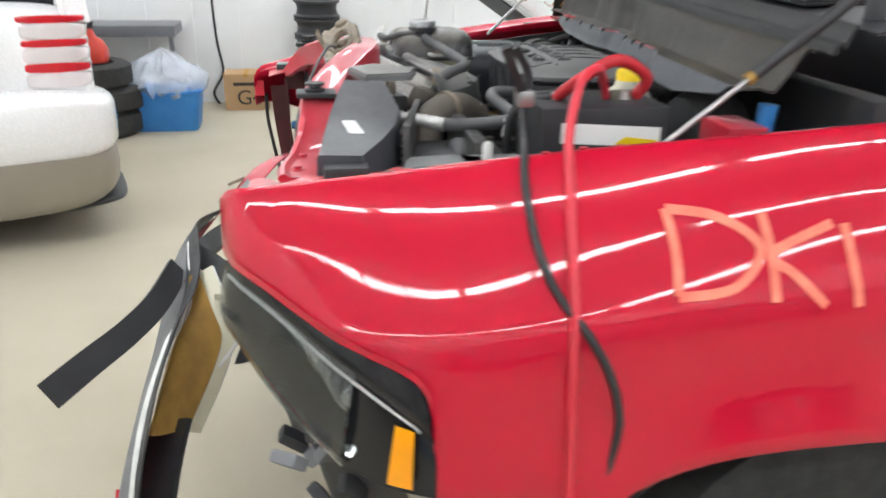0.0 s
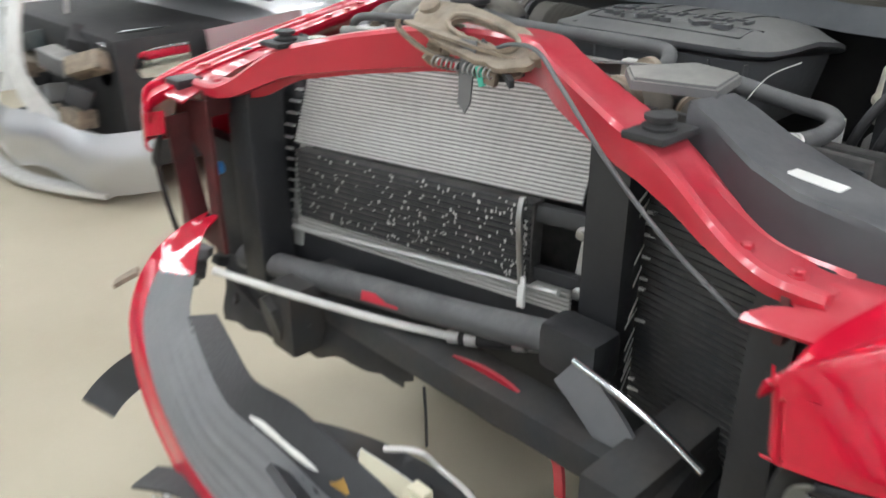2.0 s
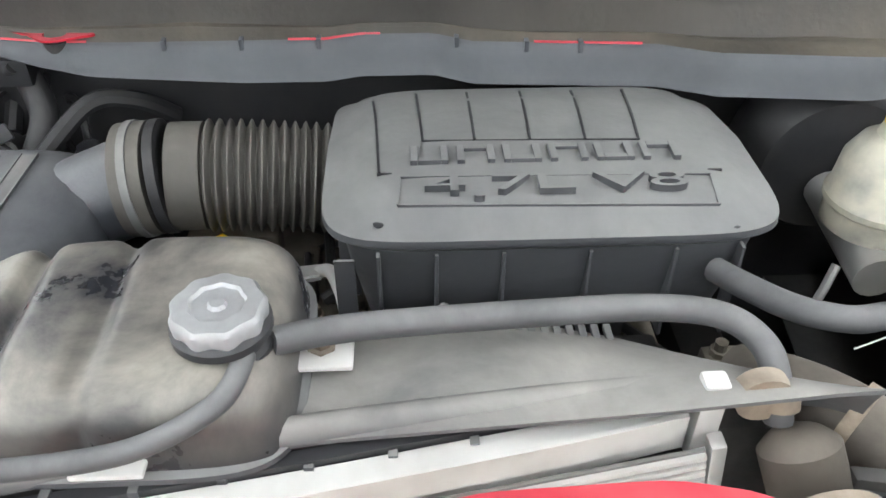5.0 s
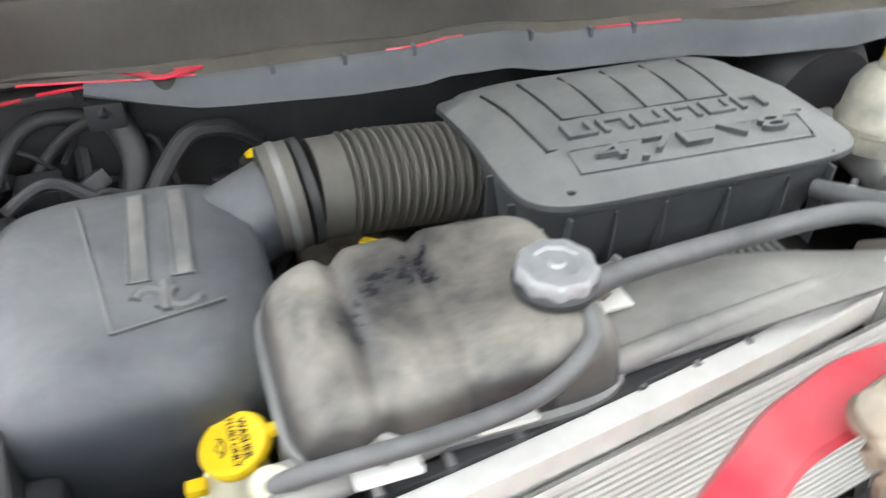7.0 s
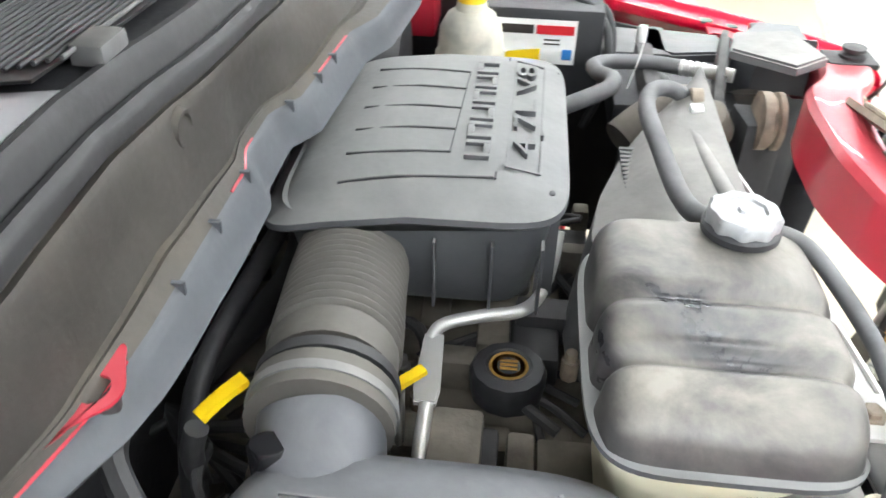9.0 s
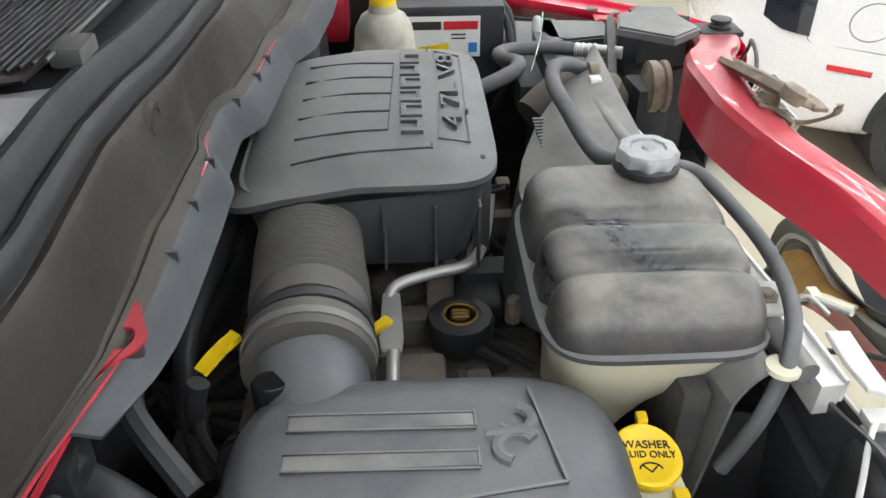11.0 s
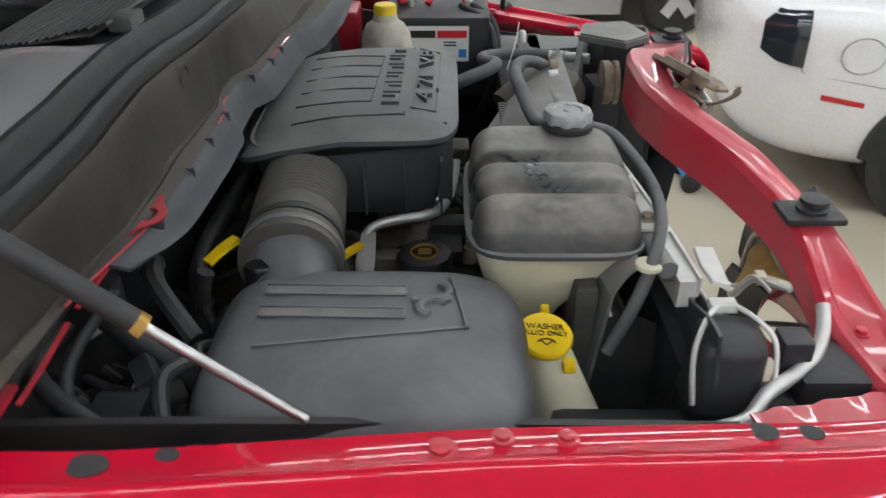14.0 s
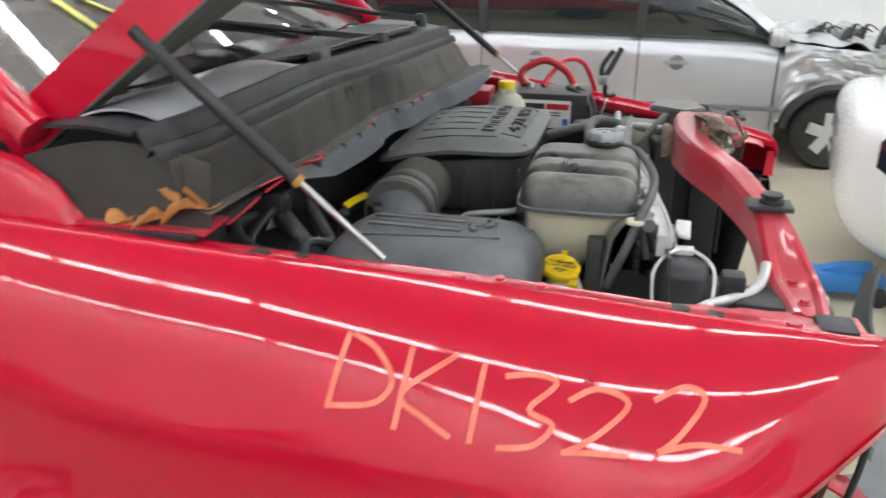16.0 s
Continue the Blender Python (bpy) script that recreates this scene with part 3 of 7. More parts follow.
def cowl_sheet(rows, y0, y1, press=0.0):
    def fn(u, v):
        y = y0 + (y1 - y0) * u
        k = v * (len(rows) - 1)
        i = min(int(k), len(rows) - 2)
        a, x, z = (rows[i][j] * (1 - k + i) + rows[i + 1][j] * (k - i) for j in (0, 1, 2))
        if rows is LEDGE_ROWS:
            z = 1.167 - (1.167 - z) * lerp([(-0.72, 0.3), (-0.5, 1.0), (0.3, 1.0), (0.5, 0.75), (0.64, 0.1)], y)
        lump = press * a * min(1, max(0, (1.25 - z) / 0.05))
        wave = lump * (0.005 * math.sin(y * 9) + 0.004 * math.tanh(5 * math.sin(y * 15 + 1)))
        return Vector((cowl_edge(y) * (1 - a) + cowl_ridge(y) * a + x + wave, y, z + a * cowl_lift(y) + 0.003 * lump * math.sin(y * 22)))
    return grid(fn, 110, (len(rows) - 1) * 3, thick=0.004)


part("cowl_ledge", cowl_sheet(LEDGE_ROWS, -0.72, 0.64), LEDGE, truck, "dusty blue-grey firewall ledge")
part("cowl_panel", cowl_sheet(COWL_ROWS, -0.76, 0.875, 1.0), COWLM, truck, "dust-covered brown-grey steel cowl channel", sharp=28)
part("cowl_seal", cowl_sheet(SEAL_ROWS, -0.82, 0.885), RUBBER, truck, "black rubber hood seal", sharp=30)
boss = [(0.004, -0.001), (0.013, -0.002), (0.016, 0.003), (0.02, 0.003), (0.024, -0.004)]
part("cowl_boss", lathe([(r, -h) for r, h in boss], (0.936, 0.25, 1.245), "x", 20), COWLM, truck, "round pressed boss in the cowl wall")
def cowl_top(u, v):
    y = -0.86 + 1.745 * u
    x0 = cowl_ridge(y) + 0.052
    return Vector((x0 + (1.215 - x0) * v, y, 1.284 + cowl_lift(y) * (1 - v) + 0.014 * v + 0.006 * math.sin(math.pi * v)))
part("cowl_cover", grid(cowl_top, 40, 14, thick=0.006), BLACKP, truck, "dusty black plastic cowl cover below the windscreen")
def wind(u, v):
    y = (-0.84 + 1.68 * u) * (1 - 0.14 * v)
    return Vector((1.195 + 0.985 * v + 0.1 * (y / 0.86) ** 2, y, 1.3 + 0.57 * v))
part("windscreen", grid(wind, 24, 16, thick=0.005), GLASS, truck, "tinted windscreen with yellow marker strokes").visible_shadow = False
part("screen_edge", grid(lambda u, v: wind(u, 0.05 * v) + Vector((0, 0, 0.006)), 24, 3, thick=0.003), GLOSSBLACK, truck, "black printed lower edge of the windscreen")

# cab, plain behind the glass
for s in (-1, 1):
    bm = box(1.505, 2.65, s * 0.955 - 0.03, s * 0.955 + 0.03, 0.42, 1.2, 0.012)
    part("door", bm, RED, truck, "red cab door")
    part("door_window", plate([(0, 0), (1.0, 0), (0.95, 0.55), (0.52, 0.58)], (1.62, s * 0.93, 1.21), (1, 0, 0), (0, -s * 0.18, 0.98), 0.006), GLASS_DARK, truck)
    part("pillar", tube([(1.24, s * 0.87, 1.28), (1.72, s * 0.82, 1.66), (2.2, s * 0.74, 1.9)], 0.035, n=6), RED, truck, "red windscreen pillar")
    part("rocker", box(1.5, 2.65, s * 0.9 - 0.06, s * 0.9 + 0.06, 0.34, 0.42, 0.02), BLACKP, truck)
bm = grid(lambda u, v: Vector((2.18 + 0.75 * u, (-0.73 + 1.46 * v), 1.87 + 0.03 * math.sin(math.pi * v) + 0.02 * math.sin(math.pi * u))), 8, 12, thick=0.02)
part("roof", bm, RED, truck, "red cab roof")
part("cab_back", box(2.88, 2.93, -0.9, 0.9, 0.4, 1.86, 0.02), RED, truck)
part("cab_floor", box(1.5, 2.9, -0.9, 0.9, 0.36, 0.44, 0.02), DARK, truck)
part("dashboard", box(1.52, 1.78, -0.84, 0.84, 0.9, 1.2, 0.04), BLACKP, truck, "dark dashboard behind the windscreen")
part("firewall", box(1.0, 1.06, -0.86, 0.86, 0.42, 1.16, 0.01), DARK, truck, "dark firewall behind the engine")
for s in (-1, 1):
    bm = grid(lambda u, v: Vector((0.22 + 0.8 * u, s * (0.72 + 0.1 * u + 0.0 * v), 0.5 + v * (z_fl(0.22 + 0.8 * u) - 0.53))), 8, 6, thick=0.01)
    part("inner_fender", bm, DARK, truck, "black inner fender panel")
    part("frame_rail", box(-0.02, 4.5, s * 0.42 - 0.045, s * 0.42 + 0.045, 0.44, 0.6, 0.012), FRAME, truck, "rusty black chassis rail")
    part("arch_liner", grid(lambda u, v: Vector((1.04 + 0.6 * math.cos(math.pi * u), s * (0.56 + 0.44 * v), 0.05 + (0.6 if s < 0 else 0.66) * max(0.0, math.sin(math.pi * u)) ** 0.7)), 24, 6, thick=0.004), TYRE, truck, "black wheel arch liner")
    w = part("front_wheel", lathe([(0.19, -0.11), (0.33, -0.125), (0.37, -0.1), (0.385, -0.05), (0.387, 0.05), (0.37, 0.1), (0.33, 0.125), (0.19, 0.11)], (1.04, s * 0.82, FLOOR + 0.387), "y", 40), TYRE, truck, "worn black tyre")
    part("rim", lathe([(0.02, 0.03), (0.06, 0.05), (0.15, 0.03), (0.19, 0.08), (0.2, 0.1), (0.2, -0.1), (0.1, -0.09), (0.02, -0.05)], (1.04, s * 0.82, FLOOR + 0.387), "y", 32), ALLOY, w)
    w = part("rear_wheel", lathe([(0.19, -0.11), (0.33, -0.125), (0.37, -0.1), (0.385, -0.05), (0.387, 0.05), (0.37, 0.1), (0.33, 0.125), (0.19, 0.11)], (3.75, s * 0.82, FLOOR + 0.387), "y", 40), TYRE, truck)

# load bed
def bed_side(s):
    def fn(u, v):
        x, z = 3.0 + 1.6 * u, 0.48 + 0.72 * v
        d = math.hypot(x - 3.75, z - FLOOR - 0.387)
        if d < 0.46:
            z = FLOOR + 0.387 + math.sqrt(max(0.0, 0.46 ** 2 - (x - 3.75) ** 2))
        return Vector((x, s * (0.93 + 0.06 * math.sin(math.pi * v) ** 0.7), z))
    return grid(fn, 60, 24, thick=0.03)
for s in (-1, 1):
    part("bed_side", bed_side(s), RED, truck, "red load bed side with wheel arch")
    part("cab_corner", box(2.66, 2.93, s * 0.955 - 0.03, s * 0.955 + 0.03, 0.42, 1.2, 0.012), RED, truck)
part("bed_front", box(2.98, 3.02, -0.9, 0.9, 0.5, 1.18, 0.01), RED, truck)
part("tailgate", box(4.58, 4.64, -0.9, 0.9, 0.5, 1.18, 0.015), RED, truck, "red tailgate")
part("bed_floor", box(3.02, 4.58, -0.9, 0.9, 0.6, 0.64, 0.01), DARK, truck)

# engine block and dark mass below
part("engine_block", box(0.46, 1.0, -0.22, 0.3, 0.42, 0.84, 0.04), ENGINE, truck, "grimy engine block")
part("sump_tray", box(0.35, 1.0, -0.7, 0.72, 0.40, 0.44, 0.01), DARK, truck)

# engine cover: lid over a ribbed box
CX, CY_LID, LA, LB = 0.722, -0.064, 0.187, 0.24
LID = ((0.0, 1.09), (-0.005, 1.096), (-0.004, 1.104), (0.008, 1.108), (0.022, 1.114), (0.035, 1.122), (0.05, 1.126), (0.075, 1.13), (0.12, 1.1325), (0.16, 1.133))


def lid_drop(x, inset):
    fr = (x - CX) / LA
    return 0.008 - 0.028 * max(0, fr) ** 2 - 0.002 * fr - 0.012 * max(0, fr) * max(0, 1 - inset * 8)


def lid_z(x, y):
    inset = min(LA - abs(x - CX), (LB - abs(y - CY_LID)) / 1.15)
    return lerp(LID[2:], inset) + lid_drop(x, inset)


def cover():
    lid = bmesh.new()
    loops = []
    for inset, z in LID:
        row = superloop(CX, CY_LID, z, LA - inset, LB - inset * 1.15, 7.0 if inset < 0.1 else 5.0, 56)
        for p in row:
            p.z += lid_drop(p.x, inset)
        loops.append(row)
    rings(lid, loops)
    ob = part("engine_cover", lid, DUSTP, truck, "dusty dark grey plastic engine intake cover", sharp=50)
    low = bmesh.new()
    rings(low, [superloop(CX - 0.005, CY_LID, z, LA - i, LB - i, 8.0, 56) for z, i in ((0.955, 0.045), (0.97, 0.035), (1.05, 0.02), (1.092, 0.014))])
    part("lower_box", low, DUSTP, ob)
    for y in (-0.26, -0.19, -0.1, -0.01, 0.06, 0.12):
        part("rib", box(CX - LA + 0.006, CX - LA + 0.03, y - 0.002, y + 0.002, 0.965, 1.088, 0.001), DUSTP, ob)
    for x in (0.56, 0.62, 0.69, 0.78, 0.84):
        part("rib", box(x - 0.002, x + 0.002, CY_LID + LB - 0.03, CY_LID + LB - 0.008, 0.97, 1.07, 0.001), DUSTP, ob)
    return ob


cover_ob = cover()

# intake hose with folds
def hose_r(t):
    return 0.067 + (0.0055 * math.sin(t * 2 * math.pi * 21) if 0.1 < t < 0.8 else 0.002)
hose = part("intake_hose", tube([(0.795, 0.13, 1.014), (0.788, 0.22, 1.026), (0.778, 0.31, 1.038), (0.772, 0.385, 1.042)], 0.067, 28, 70, radii=hose_r), FOLDS, truck, "dusty brown-grey ribbed air intake hose")
part("clamp", tube([(0.771, 0.388, 1.044), (0.77, 0.4, 1.043)], 0.073, 28, 1), RUBBER, hose, "black hose clamp band")
part("collar", tube([(0.77, 0.404, 1.043), (0.768, 0.442, 1.04)], 0.0725, 28, 1), FOLDS, hose)
part("collar_band", tube([(0.769, 0.418, 1.042), (0.7685, 0.428, 1.041)], 0.0748, 28, 1), GREYP, hose)

# air filter box
bm = bmesh.new()
AB = [(0.86, 0.03), (0.9, 0.018), (0.96, 0.008), (1.0, 0.0), (1.03, 0.003), (1.052, 0.015), (1.066, 0.036), (1.074, 0.065), (1.077, 0.1)]
rings(bm, [superloop(0.645, 0.625, z, 0.197 - i, 0.165 - i, 4.2, 60) for z, i in AB])
airbox = part("air_filter_box", bm, AIRBOXM, truck, "dusty black plastic air filter box with ribbed lid", sharp=60)
part("outlet", tube([(0.74, 0.56, 0.99), (0.756, 0.5, 1.012), (0.768, 0.43, 1.036)], 0.062, 28, 3), AIRBOXM, airbox)

# coolant bottle
bm = bmesh.new()
TK = [(0.88, 0.085), (0.92, 0.075), (0.96, 0.062), (1.0, 0.042), (1.04, 0.022), (1.07, 0.01), (1.083, 0.004)]
rings(bm, [superloop(0.402 + (1.083 - z) * 0.25, 0.338, z, 0.118 - i, 0.158 - i, 5.0, 56) for z, i in TK])
tank = part("coolant_bottle", bm, NATURAL, truck, "cream translucent coolant bottle with black dusty lid", sharp=60)
part("seam", rings(bmesh.new(), [superloop(0.402, 0.338, z, 0.118 + i, 0.158 + i, 5.0, 56) for z, i in ((1.083, 0.0), (1.085, 0.006), (1.091, 0.006), (1.093, 0.0))]), DUSTP, tank)
def tank_lid(u, v):
    p, q = 2 * u - 1, 2 * v - 1
    x, y = 0.402 + 0.117 * p * (1 - 0.1 * q ** 6), 0.338 + 0.157 * q * (1 - 0.1 * p ** 6)
    body = ((1 - p ** 8) * (1 - abs(q) ** (7 if q < 0 else 4.5))) ** 0.45
    valley = math.exp(-((y - 0.418) / 0.010) ** 2) + 0.75 * math.exp(-((y - 0.338) / 0.011) ** 2)
    z = 1.092 + body * (0.068 - 0.014 * valley - max(0.0, y - 0.33) * 0.07)
    return Vector((x + (0.402 - x) * 0.1 * valley * abs(p) ** 3, y, z))


part("lid", grid(tank_lid, 44, 60, thick=0.003), TANKLID, tank, "black lid with rounded moulded lobes", sharp=60)
part("neck", lathe([(0.03, 1.135), (0.038, 1.14), (0.038, 1.15), (0.033, 1.153), (0.033, 1.16), (0.04, 1.163), (0.04, 1.17), (0.034, 1.175)], (0.367, 0.235, 0), "z"), BLACKP, tank)
part("cap", lathe([(0.034, 1.168), (0.036, 1.17), (0.037, 1.185), (0.034, 1.189), (0.022, 1.190), (0.02, 1.187), (0.008, 1.187), (0.006, 1.19)], (0.367, 0.235, 0), "z", 72, lobes=9, depth=0.035), material("dull_cap_metal", (0.4, 0.41, 0.42), 0.5, 0.5, second=(0.28, 0.28, 0.28), amount=0.7, scale=30, bump=0.3), tank, "scuffed aluminium pressure cap")

# washer bottle
bm = tube([(0.36, 0.60, 0.74), (0.385, 0.575, 0.84), (0.405, 0.552, 0.92), (0.42, 0.537, 0.985)], 0.05, 20, 6, radii=lambda t: 0.075 - 0.05 * t)
washer = part("washer_bottle", bm, NATURAL, truck, "cream washer fluid bottle neck")

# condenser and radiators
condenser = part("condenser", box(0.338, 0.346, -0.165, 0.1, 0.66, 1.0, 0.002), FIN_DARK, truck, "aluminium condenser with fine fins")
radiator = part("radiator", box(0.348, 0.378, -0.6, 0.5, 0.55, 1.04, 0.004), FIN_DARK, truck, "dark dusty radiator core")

# battery, fuse box, brake fluid bottle
battery = part("battery", box(0.45, 0.70, -0.70, -0.515, 0.93, 1.125, 0.008), BLACKP, truck, "black battery with white printed label")
part("fuse_box", box(0.2, 0.43, -0.66, -0.40, 0.93, 1.0, 0.015), BLACKP, truck, "black plastic fuse box")
bm = lathe([(0.02, 0.99), (0.06, 1.0), (0.062, 1.03), (0.066, 1.034), (0.066, 1.042), (0.062, 1.046), (0.058, 1.09), (0.045, 1.115), (0.03, 1.125), (0.026, 1.14)], (0.696, -0.495, 0), "z")
brake = part("brake_fluid_bottle", bm, GREYCREAM, truck, "grey-stained cream brake fluid bottle")
part("cap", lathe([(0.024, 1.138), (0.026, 1.14), (0.026, 1.158), (0.023, 1.162), (0.01, 1.163)], (0.696, -0.495, 0), "z", 40, lobes=20, depth=0.02), YELLOW, brake, "yellow screw cap")

# ---- engine bay details ----
def bolt(x, y, z, r, parent, mat=RUST, axis="z", name="bolt"):
    return part(name, lathe([(r * 1.5, 0), (r * 1.5, 0.002), (r, 0.002), (r, 0.007), (r * 0.8, 0.0085), (0.001, 0.009)], (x, y, z), axis, 6), mat, parent, smooth=False)


def ribbon(pts, w, t, bm=None, up=(0, 0, 1), n=6):
    """A flat bar of width w and thickness t along a path, its flat side facing up."""
    bm = bm or bmesh.new()
    p = smooth_path(pts, n)
    up = Vector(up)
    loops = []
    for i, q in enumerate(p):
        d = (p[min(i + 1, len(p) - 1)] - p[max(i - 1, 0)]).normalized()
        s = d.cross(up).normalized()
        u = s.cross(d).normalized()
        loops.append([q + s * a + u * b for a, b in ((-w / 2, -t / 2), (w / 2, -t / 2), (w / 2, t / 2), (-w / 2, t / 2))])
    return rings(bm, loops)


# engine cover lid: panel lines in black for groove shade, ribs and raised lettering
def lid_line(pts, w, name="panel_line", mat=None):
    part(name, ribbon([(x, y, lid_z(x, y) + 0.0002) for x, y in pts], w, 0.003, n=3), mat or BLACKP, cover_ob)


for y0, y1, x0 in ((0.13, 0.118, 0.625), (0.075, 0.07, 0.682), (0.012, 0.012, 0.68), (-0.055, -0.05, 0.678), (-0.12, -0.112, 0.676), (-0.185, -0.172, 0.674)):
    lid_line([(x0, y1), (0.74, y0 * 0.5 + y1 * 0.5), (0.812, y0)], 0.0028)
lid_line([(0.623, 0.12), (0.618, -0.25)], 0.0028)
lid_line([(0.682, 0.07), (0.674, -0.172)], 0.002)
frame_pts = [(0.57, 0.098), (0.612, 0.096), (0.607, -0.234), (0.564, -0.232), (0.57, 0.098)]
for a, b in zip(frame_pts, frame_pts[1:]):
    lid_line([a, b], 0.0026, "panel_line", DUSTP)
for glyph, along in (("4", -1.43), (".", -1.015), ("7", -0.6), ("L", -0.05), ("V", 0.825), ("8", 1.43)):
    words(glyph, 0.042, Matrix.Translation((0.589 if glyph != "." else 0.578, -0.067 - 0.081 * along, 1.1405)) @ Matrix.Rotation(radians(-90), 4, "Z") @ Matrix.Diagonal((2.15, 0.96, 1, 1)), 0.004, "lettering", DUSTP, cover_ob, "raised moulded engine size lettering")
# a maker's word beside it, as plain raised strokes
for k in range(6):
    yc = 0.064 - 0.0505 * k
    for dy in (-0.0165, 0.0165):
        part("raised_bar", box(0.633, 0.664, yc + dy - 0.004, yc + dy + 0.004, 1.137, 1.1452, 0.001), DUSTP, cover_ob)
    part("raised_bar", box(0.656 if k % 2 else 0.633, 0.664 if k % 2 else 0.641, yc - 0.0125, yc + 0.0125, 1.137, 1.1452, 0.001), DUSTP, cover_ob)
for x, y in ((0.556, 0.118), (0.545, -0.245)):
    part("stud", lathe([(0.006, 0), (0.006, 0.004), (0.003, 0.0045)], (x, y, lid_z(x, y) - 0.007), "z", 12), BLACKP, cover_ob)
part("clip", box(0.812, 0.836, -0.226, -0.2, 1.08, 1.115, 0.003), OCHRE, cover_ob, "brown plastic clip")

# air filter box lid: framed grooves with badge shape
def ab_line(pts, w, mat=DUSTP, h=0.004, name="panel_line"):
    part(name, ribbon([(x, y, 1.0775) for x, y in pts], w, h, n=2), mat, airbox)


for y0 in (0.545, 0.592):
    ab_line([(0.775, y0), (0.6, y0 + 0.004)], 0.0022)
    ab_line([(0.775, y0 + 0.02), (0.6, y0 + 0.024)], 0.0022)
    ab_line([(0.6, y0), (0.6, y0 + 0.022)], 0.0022)
    part("groove_floor", box(0.601, 0.774, y0 + 0.002, y0 + 0.02, 1.076, 1.0782, 0.001), GREYP, airbox)
ab_line([(0.77, 0.67), (0.526, 0.634)], 0.003)
ab_line([(0.526, 0.634), (0.545, 0.52)], 0.003)
for c, (x, y) in enumerate(((0.565, 0.56), (0.565, 0.595))):
    part("badge", tube([(x + 0.018 * math.cos(a), y + 0.016 * math.sin(a), 1.077) for a in np.linspace(0.6 + 3.1 * c, 4.4 + 3.1 * c, 9)], 0.0065, 8, 3), HOSE, airbox, "moulded curl on the lid")
part("badge", tube([(0.592, 0.578, 1.077), (0.56, 0.578, 1.079), (0.545, 0.578, 1.077)], 0.006, 8, 3), HOSE, airbox)
for x, y, a, b in ((0.799, 0.492, 0.02, 0.016), (0.836, 0.545, 0.014, 0.036)):
    part("opening", rings(bmesh.new(), [superloop(x, y, z, a * k, b * k, 2.0, 24) for z, k in ((0.99, 1), (1.07 if b < 0.02 else 1.022, 1), (1.074 if b < 0.02 else 1.026, 0.85))]), GLOSSBLACK, airbox, "glossy black opening")
part("snorkel", box(0.40, 0.46, 0.70, 0.78, 0.82, 0.98, 0.02), BLACKP, airbox)

# dipsticks
d1 = part("transmission_dipstick", tube([(0.9, 0.44, 0.94), (0.894, 0.454, 1.0), (0.884, 0.452, 1.036)], 0.012, 12, 3), DARK, truck, "black dipstick tube with yellow handle")
part("handle", ribbon([(0.88, 0.451, 1.05), (0.863, 0.43, 1.06), (0.846, 0.41, 1.065)], 0.015, 0.008), YELLOW, d1, "yellow handle")
d2 = part("oil_dipstick", tube([(0.712, 0.322, 0.84), (0.71, 0.318, 0.972)], 0.006, 10, 1), STEEL, truck, "steel dipstick tube with yellow handle")
part("handle", ribbon([(0.724, 0.331, 0.979), (0.705, 0.315, 0.984), (0.685, 0.298, 0.988)], 0.013, 0.007), YELLOW, d2, "yellow handle")

# air-conditioning pipe and engine top
pipe = part("metal_pipe", tube([(0.535, 0.05, 1.02), (0.54, 0.075, 0.985), (0.555, 0.125, 0.968), (0.58, 0.158, 0.966), (0.63, 0.172, 0.964), (0.678, 0.19, 0.958), (0.69, 0.215, 0.94)], 0.0085, 12, 6), ALU, truck, "dull aluminium refrigerant pipe")
part("bracket", plate([(-0.012, -0.02), (0.012, -0.02), (0.016, 0.06), (0.013, 0.082), (-0.013, 0.082), (-0.016, 0.06)], (0.684, 0.22, 0.945), (1, 0, 0), (0, 1, -0.15), 0.008, 0.002), ALU, pipe, "aluminium pipe bracket")
part("lower_pipe", tube([(0.682, 0.30, 0.935), (0.682, 0.37, 0.9), (0.66, 0.42, 0.86), (0.59, 0.45, 0.84)], 0.009, 12, 6), ALU, pipe)
oil = part("oil_filler_cap", lathe([(0.046, 0.88), (0.048, 0.9), (0.048, 0.915), (0.044, 0.922), (0.03, 0.925), (0.028, 0.923), (0.002, 0.924)], (0.589, 0.214, 0), "z", 48, lobes=12, depth=0.015), BLACKP, truck, "black oil filler cap with gold ring")
part("ring", lathe([(0.021, 0.9235), (0.023, 0.926), (0.025, 0.9235)], (0.589, 0.214, 0), "z", 32), OCHRE, oil, "faded gold printed ring")
for k in range(3):
    part("printed_bar", box(0.578, 0.6, 0.205 + 0.007 * k, 0.208 + 0.007 * k, 0.9238, 0.9256, 0), OCHRE, oil)
random.seed(3)
for k in range(90):
    x, y = random.uniform(0.48, 0.98), random.uniform(-0.3, 0.42)
    z = random.uniform(0.85, 0.92)
    if abs(x - 0.589) < 0.06 and abs(y - 0.214) < 0.06:
        continue
    w, h = random.uniform(0.012, 0.05), random.uniform(0.012, 0.05)
    kind = random.random()
    if kind < 0.5:
        part("engine_casting", box(x - w, x + w, y - h, y + h, z - 0.05, z, 0.008), random.choice((ENGINE, ENGINE, DARK)), truck)
    elif kind < 0.75:
        part("engine_bolt", lathe([(0.012, z - 0.03), (0.012, z), (0.008, z), (0.008, z + 0.012), (0.002, z + 0.014)], (x, y, 0), "z", 8), random.choice((STEEL, RUST, ENGINE)), truck)
    else:
        part("wiring_loom", tube([(x, y, z), (x + random.uniform(-0.1, 0.1), y + random.uniform(-0.06, 0.06), z + 0.02), (x + random.uniform(-0.15, 0.15), y + random.uniform(-0.12, 0.12), z - 0.03)], random.uniform(0.004, 0.009), 8, 5), DARK, truck)
part("sensor", tube([(0.617, 0.03, 0.93), (0.617, 0.037, 0.975)], 0.012, 6, 1), RUST, truck, "brass sensor")
